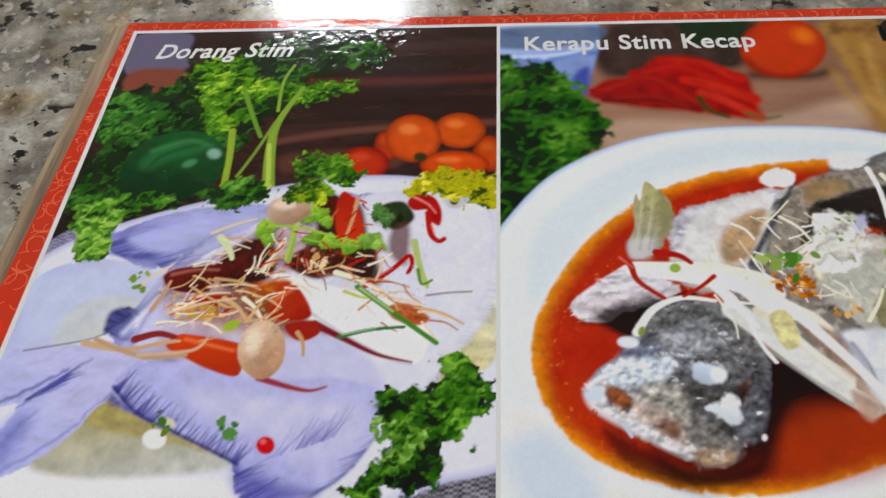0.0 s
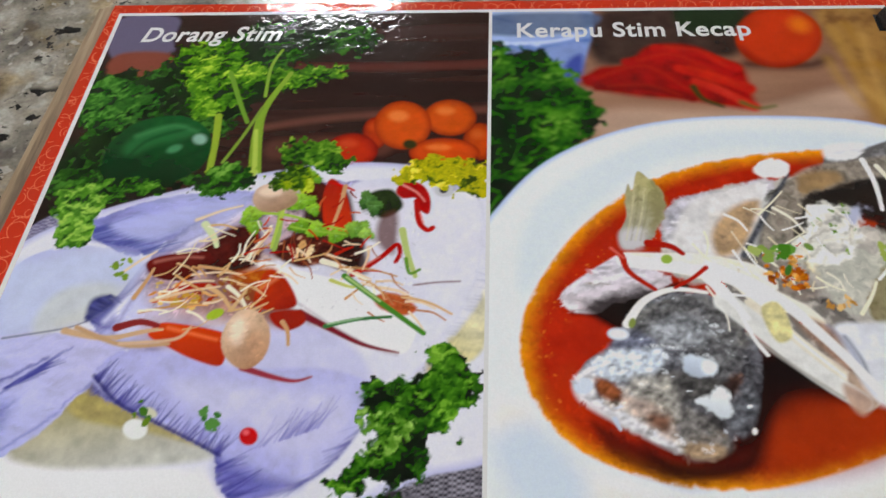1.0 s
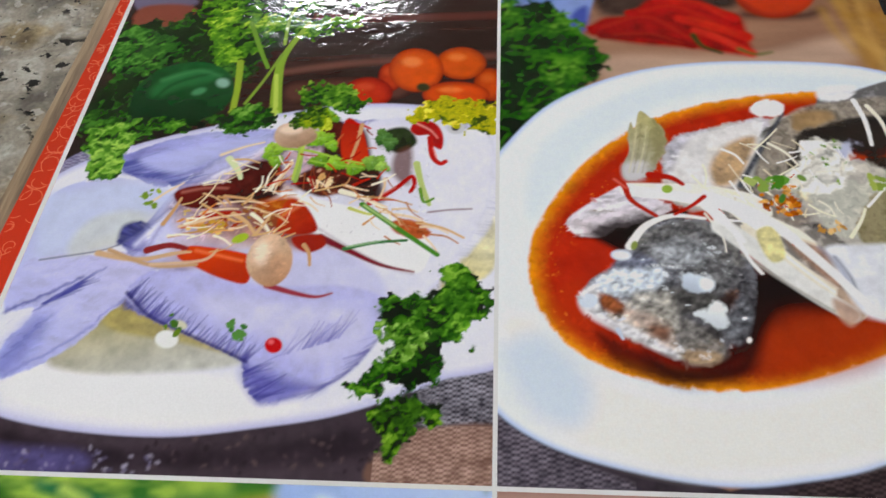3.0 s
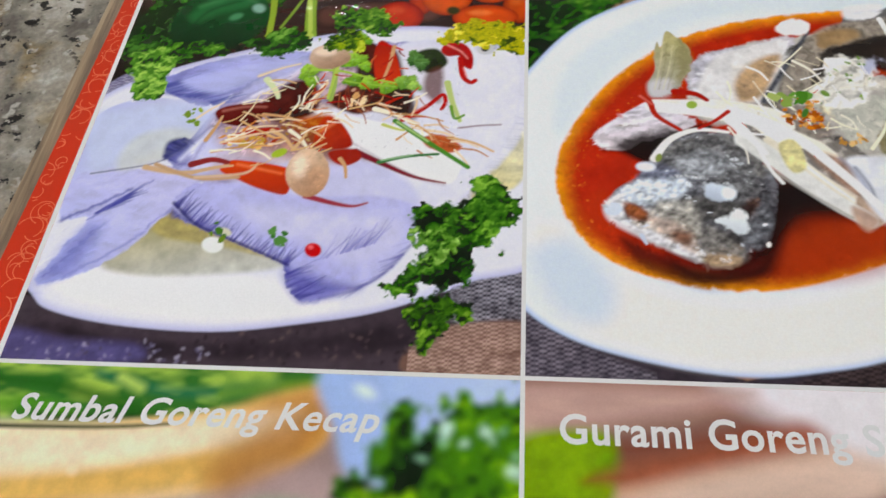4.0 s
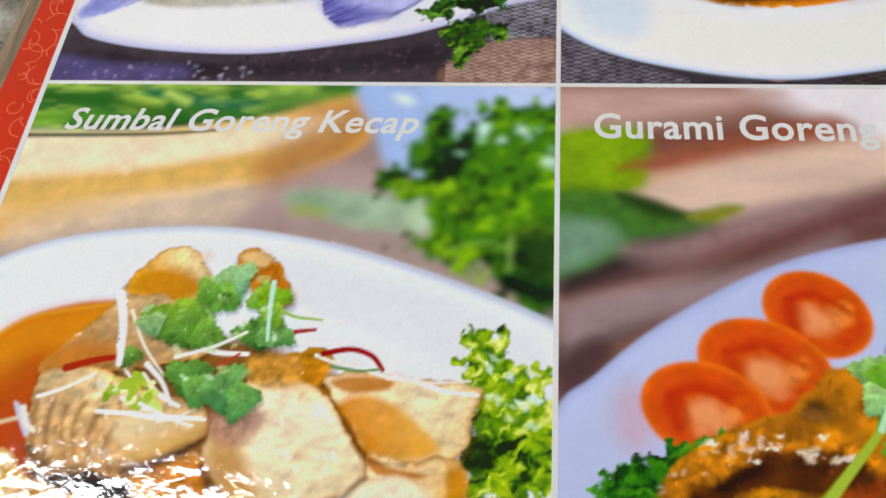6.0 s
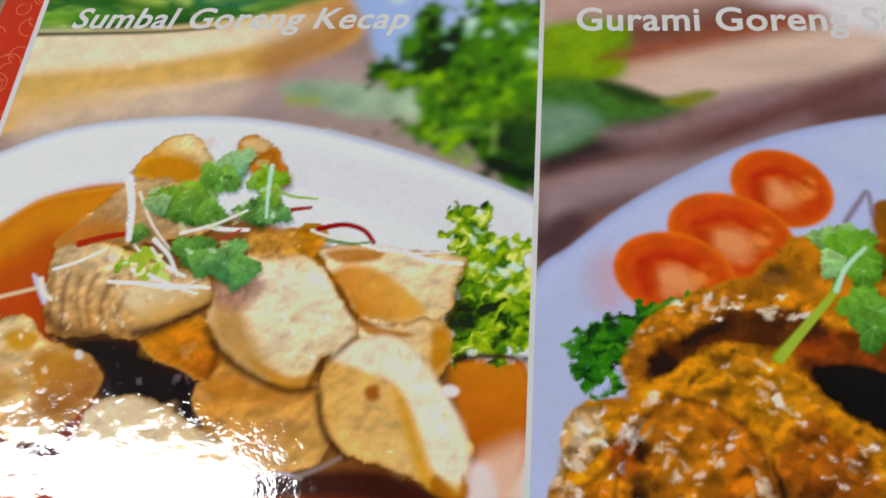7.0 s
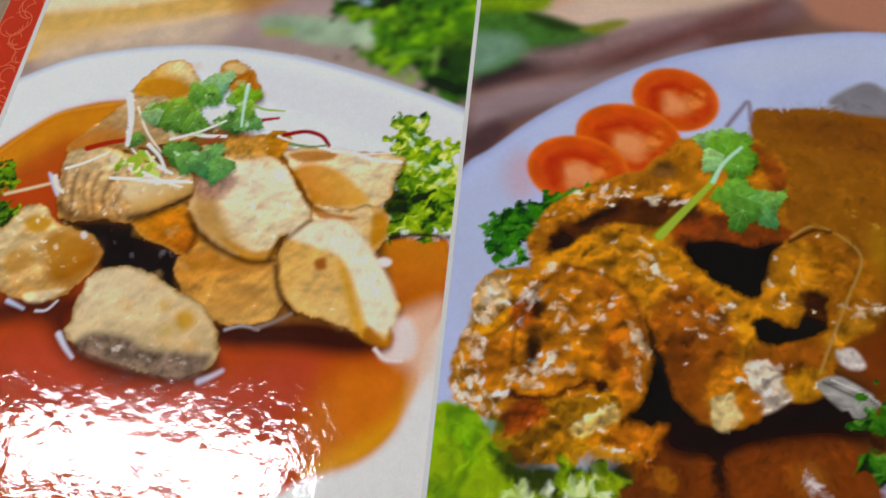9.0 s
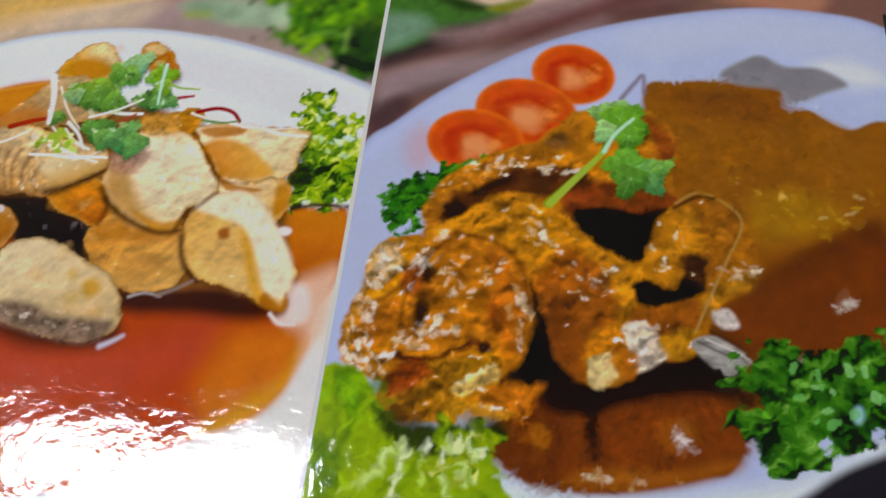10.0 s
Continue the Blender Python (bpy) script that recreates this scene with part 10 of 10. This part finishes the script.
p4.face([136.6, 211.2, 143.3, 208.5, 150.7, 208.4, 155.9, 211.0, 155.1, 214.0, 149.4, 215.5, 142.2, 214.2, 138.6, 215.4], "843a18", soft=1.6, mott=0.4, mstep=2)
p4.face([138.6, 215.4, 142.2, 213.3, 149.5, 214.2, 155.2, 213.1, 152.3, 219.6, 150.6, 223.0, 146.4, 222.6, 142.4, 220.2], "120b0b", soft=1.2, mott=0.1, alpha=1.0)
p4.face([150.9, 221.7, 152.8, 216.0, 155.5, 212.8, 159.4, 214.2, 160.0, 220.2, 158.7, 223.3, 155.9, 227.8, 150.8, 226.9], "c28218", soft=1.2, mott=0.3)
p4.face([157.9, 222.3, 160.1, 223.2, 160.3, 228.0, 158.1, 230.2, 154.6, 231.4, 150.4, 231.7, 148.8, 228.2, 150.6, 227.0, 155.9, 228.1], "100a0a", soft=1.2, mott=0.1, alpha=1.0)
p4.face([156.2, 221.9, 159.6, 222.2, 160.3, 227.0, 157.6, 226.2], "5a3018", soft=2)
p4.face([149.0, 232.5, 154.6, 231.4, 159.8, 229.9, 159.4, 234.5, 154.3, 236.3, 149.8, 234.8], "a05a18", soft=1.6, mott=0.5)
p4.face([142.2, 236.7, 145.9, 235.0, 147.5, 237.2, 145.7, 240.5, 142.5, 240.3], "c47c1c", soft=1.4, mott=0.4)
p4.face([142.5, 240.5, 146.7, 240.0, 147.4, 242.6, 143.9, 246.0, 142.2, 244.1], "dac490", soft=0.9, mott=0.2)
p4.face([147.5, 234.7, 151.3, 234.0, 154.3, 238.5, 153.3, 240.7, 149.7, 242.8, 148.2, 240.0], "d6c8b8", soft=0.9, mott=0.35, mstep=1.2)
p4.face([145.6, 239.2, 149.5, 239.9, 149.4, 243.7, 147.7, 244.1, 146.0, 241.8], "c4741a", soft=0.9)
p4.face([153.9, 236.3, 159.6, 235.0, 158.4, 239.3, 154.2, 239.9], "c88c1c", soft=1.2)
p4.face([159.8, 229.9, 163.6, 225.9, 168.0, 224.1, 167.6, 227.5, 163.2, 229.7, 160.4, 233.5], "b88038", soft=2, mott=0.6, mstep=1.4)
p4.face([161.2, 232.1, 163.9, 231.3, 165.4, 234.1, 162.8, 234.5], "d8d0cc", soft=1, mott=0.3, mstep=1)
p4.carve([100.7, 242.6, 100.7, 237.8, 102.9, 230.7, 104.2, 223.4, 107.9, 220.8, 112.3, 219.8, 112.2, 214.3, 114.2, 209.8, 119.0, 205.6, 125.9, 202.2, 131.8, 199.9, 135.8, 195.1, 141.8, 193.1, 151.5, 193.5, 155.9, 199.1, 156.1, 210.1, 160.4, 213.1, 164.9, 211.8, 167.8, 217.8, 168.7, 225.5, 163.2, 229.7, 159.1, 239.0, 153.2, 240.8, 149.7, 242.8, 143.8, 245.9, 141.3, 244.4, 136.2, 243.9, 132.8, 250.9, 126.9, 251.7, 122.6, 251.8, 116.6, 253.4, 112.2, 253.4, 108.4, 250.7, 109.0, 247.0, 103.4, 245.6], 4.2, 0.16, 9, soft=1)
p4.carve([110.0, 229.2, 112.0, 223.5, 117.1, 219.5, 124.1, 212.1, 132.8, 212.8, 141.6, 219.4, 150.3, 224.0, 148.6, 232.5, 145.9, 234.6, 136.3, 235.3, 132.8, 227.8, 132.4, 236.5, 127.8, 245.5, 120.4, 242.0, 110.9, 241.8], 2.2, 0.2, 2.3, "f4eef0", soft=1)
p4.carve([100.9, 242.6, 102.9, 230.7, 104.2, 223.6, 112.5, 222.9, 111.1, 235.1, 109.0, 246.7], 1.8, 0.2, 1.6, "f0ecee", soft=1)
p4.carve([113.0, 219.7, 112.2, 214.3, 119.0, 205.6, 125.9, 202.5, 141.5, 204.2, 141.4, 208.1, 127.0, 208.1, 116.9, 214.1], 1.6, 0.2, 1.7, "f4e8d4", soft=1)
p4.carve([108.2, 250.4, 114.2, 243.2, 126.6, 240.8, 128.6, 244.8, 122.7, 251.8, 112.2, 253.4], 1.4, 0.22, 2.2, "ecdccc", soft=1)
p4.carve([126.8, 247.6, 136.1, 245.3, 133.2, 250.9, 126.7, 250.6], 1.4, 0.2, 1.8, "f0e8e4", soft=1)
p4.carve([142.2, 236.7, 154.5, 234.0, 159.4, 235.0, 158.4, 239.3, 149.7, 242.8, 142.3, 244.3], 1.4, 0.16, 2.0, "f0ecec", soft=1)
p4.carve([150.9, 221.7, 155.5, 212.8, 164.8, 212.9, 168.9, 223.6, 160.7, 229.8], 1.8, 0.14, 2.3, "ecdcc0", soft=1)
p4.dapple([100.7, 242.6, 100.7, 237.8, 102.9, 230.7, 104.2, 223.4, 107.9, 220.8, 112.3, 219.8, 112.2, 214.3, 114.2, 209.8, 119.0, 205.6, 125.9, 202.2, 131.8, 199.9, 135.8, 195.1, 141.8, 193.1, 151.5, 193.5, 155.9, 199.1, 156.1, 210.1, 160.4, 213.1, 164.9, 211.8, 167.8, 217.8, 168.7, 225.5, 163.2, 229.7, 159.1, 239.0, 153.2, 240.8, 149.7, 242.8, 143.8, 245.9, 141.3, 244.4, 136.2, 243.9, 132.8, 250.9, 126.9, 251.7, 122.6, 251.8, 116.6, 253.4, 112.2, 253.4, 108.4, 250.7, 109.0, 247.0, 103.4, 245.6], 1500, 1.3, 0.6, 0.4, 331)
p4.glints([111.6, 225.0, 114.8, 220.7, 118.5, 218.9, 115.8, 222.7, 113.2, 227.0], 26, 0.9, 401, angle=-0.7, spread=0.8)
p4.glints([110.9, 241.8, 111.5, 237.0, 119.2, 233.6, 122.3, 231.4, 120.3, 237.4, 115.8, 240.5], 60, 0.75, 402, angle=-0.4)
p4.glints([115.9, 223.8, 126.3, 222.1, 128.2, 228.1, 119.1, 230.7], 40, 0.6, 403, angle=-0.3)
p4.glints([129.6, 229.0, 132.1, 233.7, 131.7, 239.3, 129.3, 241.3, 128.8, 235.8], 20, 1.0, 404, angle=1.3, spread=0.6)
p4.glints([101.3, 243.5, 104.0, 242.3, 109.7, 243.8, 109.0, 246.7, 103.3, 245.4], 34, 0.7, 405, angle=1.0)
p4.glints([100.9, 241.6, 101.6, 235.8, 103.4, 230.7, 105.4, 237.5, 104.1, 243.3], 30, 0.7, 406, angle=1.5)
p4.glints([104.3, 224.4, 109.0, 222.1, 109.8, 226.2, 104.8, 230.6], 20, 0.8, 407, angle=0.4)
p4.glints([114.7, 210.3, 119.0, 206.2, 126.9, 203.0, 132.8, 203.4, 123.1, 208.3, 122.1, 209.4], 32, 0.6, 408, angle=-0.3)
p4.glints([126.1, 214.8, 135.6, 214.3, 141.1, 220.3, 132.8, 221.8], 34, 0.7, 409, angle=0.3)
p4.glints([135.5, 224.6, 146.3, 225.0, 146.1, 230.8, 137.3, 231.4], 36, 0.5, 410)
p4.glints([132.8, 205.1, 139.6, 205.4, 138.5, 208.2, 133.8, 207.3], 14, 0.8, 411)
p4.glints([151.2, 216.6, 158.4, 215.2, 158.0, 220.3, 151.5, 226.6], 18, 0.6, 412, angle=1.0)
p4.glints([146.8, 234.5, 148.4, 236.2, 152.8, 234.1, 150.9, 237.0], 16, 0.8, 413)
p4.glints([163.9, 222.9, 168.9, 223.1, 168.7, 225.5, 163.6, 225.9], 20, 0.7, 414)
p4.ruffle([100.7, 242.6, 100.7, 237.8, 102.9, 230.7, 104.2, 223.4, 107.9, 220.8, 112.3, 219.8, 112.2, 214.3, 114.2, 209.8, 119.0, 205.6, 125.9, 202.2, 131.8, 199.9, 135.8, 195.1, 141.8, 193.1, 151.5, 193.5, 155.9, 199.1, 156.1, 210.1, 160.4, 213.1, 164.9, 211.8, 167.8, 217.8, 168.7, 225.5, 163.2, 229.7, 159.1, 239.0, 153.2, 240.8, 149.7, 242.8, 143.8, 245.9, 141.3, 244.4, 136.2, 243.9, 132.8, 250.9, 126.9, 251.7, 122.6, 251.8, 116.6, 253.4, 112.2, 253.4, 108.4, 250.7, 109.0, 247.0, 103.4, 245.6], 0.55, 2.0)
p4.line([156.0, 212.2, 159.7, 210.0, 164.0, 211.9, 166.7, 215.8, 163.9, 222.9, 161.4, 228.8, 158.7, 235.5], 0.45, "bc9660", 0.4, soft=0.7, own=False, alpha=0.8)
p4.line([155.7, 213.1, 159.7, 210.8, 162.3, 211.1], 0.5, "4a2408", 0.3, soft=0.8, own=False)
p4.dapple([121.0, 256.8, 131.9, 249.1, 145.4, 246.2, 161.6, 246.6, 161.1, 252.3, 144.8, 261.8, 125.5, 263.7], 500, 2.4, 0.9, 0.22, 339)
p4.dapple([151.8, 187.4, 173.1, 185.8, 184.2, 198.2, 182.3, 211.0, 170.0, 213.6, 158.1, 207.9], 500, 2.4, 1.0, 0.16, 340)
p4.face([136.7, 243.3, 141.3, 245.0, 144.2, 246.5, 149.7, 243.6, 158.6, 240.0, 161.1, 243.0, 147.8, 247.6, 142.8, 249.7, 135.3, 249.0], "1e0f0c", soft=3)
p4.line([110.6, 237.1, 110.9, 232.2, 113.6, 224.9, 117.6, 220.3], 0.9, "5a2c0c", 0.6, soft=1.4, own=False, alpha=0.7)
p4.line([118.6, 219.4, 126.3, 221.3, 130.5, 225.9, 132.4, 233.6], 0.9, "6a340c", 0.7, soft=1.4, own=False, alpha=0.7)
p4.line([102.2, 233.8, 106.9, 232.6, 110.7, 229.2], 1.0, "6a340c", 0.7, soft=1.4, own=False, alpha=0.7)
p4.face([113.4, 231.0, 114.9, 231.9, 114.7, 236.8, 112.9, 237.9], "2c160c", soft=2, alpha=0.7)
p4.glints([101.3, 243.5, 103.2, 233.7, 105.3, 224.4, 108.1, 223.2, 106.0, 233.5, 107.0, 244.9], 50, 0.8, 420, ("ece4dc", "f4f0ec", "d8c8b0"), 1.3, 1.0)
p4.motif("lemongrass")
p4.shape([158.1, 237.1, 161.2, 235.9, 165.3, 238.0, 167.3, 239.7, 165.2, 241.2, 161.8, 241.4, 158.9, 238.9], "a8a4a0", soft=0.8, mott=0.4, mstep=1.2, aspect=3)
p4.line([159.0, 237.0, 166.1, 240.2], 0.34, "5a5450", 0.26, soft=0.6, own=False)
p4.line([160.3, 236.5, 166.9, 239.3], 0.26, "dcd8d4", 0.17, soft=0.5, own=False)
p4.motif("coriander")
p4.line([134.2, 213.0, 137.9, 208.8, 142.7, 203.4], 1.58, "8aa83a", 0.89, soft=0.7)
p4.line([142.7, 203.4, 144.6, 198.6, 147.6, 193.6], 0.70, "6aa83a", 0.50)
p4.line([149.7, 206.8, 153.6, 204.9, 156.0, 203.1], 0.58, "5a9a34", 0.29)
p4.motif("coriander_leaf")
p4.leaf(143.9, 193.7, 4.1, 190, "9ec678", "609956")
p4.motif("coriander_leaf")
p4.leaf(147.6, 194.2, 4.1, 330, "80b647", "44882b")
p4.motif("coriander_leaf")
p4.leaf(149.2, 196.5, 3.2, 30, "79af42", "3c7c27")
p4.motif("coriander_leaf")
p4.leaf(143.4, 198.2, 2.7, 120, "a8ce86", "77ae77")
p4.motif("coriander_leaf")
p4.leaf(147.8, 200.0, 3.4, 100, "74ab44", "397728")
p4.motif("coriander_leaf")
p4.leaf(146.2, 204.5, 3.7, 170, "7fb447", "44842e")
p4.motif("coriander_leaf")
p4.leaf(149.5, 205.2, 4.4, 10, "79b14a", "3d7d31")
p4.motif("coriander_leaf")
p4.leaf(151.9, 207.9, 3.9, 60, "80b866", "458852")
p4.motif("coriander_leaf")
p4.leaf(147.9, 208.9, 3.7, 110, "6da344", "306828")
p4.motif("coriander_leaf")
p4.leaf(154.2, 204.8, 2.2, 330, "8fbe5e", "5a9648")
p4.line([134.5, 213.1, 138.5, 208.2, 143.7, 202.0], 1.5, "a4bc50", 1.0, soft=0.5)
p4.line([143.7, 202.0, 145.5, 198.3, 148.7, 194.9], 0.9, "b8dcc0", 0.6, soft=0.5)
p4.motif("lettuce")
p4.shape([91.7, 256.4, 97.4, 245.5, 105.2, 245.4, 108.7, 249.5, 112.2, 253.8, 121.4, 254.8, 125.7, 252.3, 127.9, 256.9, 129.7, 269.1, 95.2, 272.5], "96b41a", soft=1, wob=0.7, wstep=3, mott=0.7, mstep=4, c3='6e9412')
p4.spots([97.9, 248.4, 107.4, 246.7, 111.1, 253.0, 99.0, 253.9], 24, 1.55, ('6aa01e', '90c030', '4f8418'), 143, own=False, alpha=0.6, soft=1.5)
p4.shape([107.3, 258.7, 112.4, 255.6, 125.0, 254.5, 126.7, 263.7, 108.7, 267.1], "98b428", soft=4, own=False, alpha=0.7)
p4.line([111.9, 258.3, 110.0, 261.0, 108.2, 263.8], 1.27, "d8e8a8", 0.73, soft=1.6, own=False, alpha=0.85)
p4.line([114.5, 257.2, 113.7, 261.2, 112.9, 265.2], 1.27, "e8f0cc", 0.72, soft=1.6, own=False, alpha=0.85)
p4.line([117.3, 257.8, 117.1, 260.4, 117.0, 263.0], 1.25, "c8dc80", 0.72, soft=1.6, own=False, alpha=0.85)
p4.line([121.5, 255.7, 122.8, 259.1, 124.0, 262.3], 1.25, "d8e8a8", 0.71, soft=1.6, own=False, alpha=0.85)
p4.line([124.8, 257.2, 125.2, 259.3, 125.6, 261.4], 1.23, "e8f0cc", 0.70, soft=1.6, own=False, alpha=0.85)
p4.line([110.5, 261.0, 107.6, 263.0, 104.7, 265.0], 1.26, "c8dc80", 0.72, soft=1.6, own=False, alpha=0.85)
p4.line([120.1, 259.3, 120.9, 261.8, 121.6, 264.2], 1.24, "d8e8a8", 0.71, soft=1.6, own=False, alpha=0.85)
p4.line([101.5, 246.2, 102.1, 255.5], 0.77, "4f7c18", 0.48, soft=2, own=False, alpha=0.7)
p4.line([105.9, 249.7, 103.7, 259.0], 0.76, "4f7c18", 0.47, soft=2, own=False, alpha=0.7)
p4.line([118.0, 256.0, 113.8, 265.1], 0.72, "4f7c18", 0.45, soft=2, own=False, alpha=0.7)
p4.face([108.3, 251.3, 112.6, 253.2, 120.0, 253.6, 127.7, 251.9, 129.9, 254.4, 121.1, 258.1, 111.5, 256.0], "22300e", soft=2.2, mott=0.3)
p4.herb([120.1, 255.3, 121.8, 253.8, 126.9, 253.4, 128.2, 256.2, 127.0, 258.8, 119.4, 259.5], 20, 2.4, 146, dark='3c5a10', mids=('6c9414', '86ac1c'), lights=('a8c840', 'd4e08c'), soft=0.8)
p4.glints([112.3, 256.0, 116.7, 255.6, 125.2, 254.8, 126.1, 257.4, 114.2, 258.5], 26, 1.0, 416, ("dcecb0", "eef4dc"), 1.6, 0.6)
p4.motif("parsley")
p4.herb([163.0, 242.7, 166.9, 239.7, 171.2, 237.1, 176.1, 237.7, 181.1, 236.0, 192.3, 236.2, 191.8, 250.6, 184.9, 250.4, 179.5, 252.5, 174.9, 252.9, 170.8, 255.5, 167.0, 253.5, 165.2, 250.4, 165.8, 246.0], 110, 2.3, 145, dark='16381a', mids=('2c6a22', '40862c', '549a34'), lights=('74b450', '94cc68'), soft=0.6)
p4.ell(181.6, 246.9, 0.78, -0.06, -0.14, 1.35, "9ac4d0", soft=1.2, own=False)
p4.spots([172.7, 239.3, 186.3, 238.4, 185.1, 248.7, 173.6, 249.7], 14, 0.99, ('7ac06a', '94cc84'), 147, own=False, alpha=0.7)
p4.dapple([91.7, 256.4, 97.4, 245.5, 108.7, 249.5, 125.7, 252.3, 129.7, 269.1, 95.2, 272.5], 300, 3.00, 1.00, 0.25, 341)
p4.ruffle([91.7, 256.4, 97.4, 245.5, 108.7, 249.5, 127.5, 252.6, 129.7, 269.1, 95.2, 272.5], 0.70, 2.50)
p4.motif("table_shadow")
p4.shape([174.4, 258.5, 184.7, 252.4, 210.9, 241.7, 206.2, 265.0, 163.1, 269.5], "2c2a34", soft=2)

p1.build(menu, "printed photo of steamed fish with chili and herbs", 1.15, 1.05)
p2.build(menu, "printed photo of a fish head in red soy sauce", 1.2, 1.08)
p3.build(menu, "printed photo of fried fish chunks in dark sauce", 1.24, 1.1)
p4.build(menu, "printed photo of fish in golden curry sauce", 1.25, 1.13)

title("Dorang Stim", 8.0, 10.6, 7.82, 0.28, 36.9)
title("Kerapu Stim Kecap", 105.2, 10.1, 7.62, 0.00, 57.7)
title("Sumbal Goreng Kecap", 6.8, 152.7, 6.93, 0.28, 67.1)
title("Gurami Goreng Sar", 104.8, 153.1, 7.34, 0.00, 58.7)
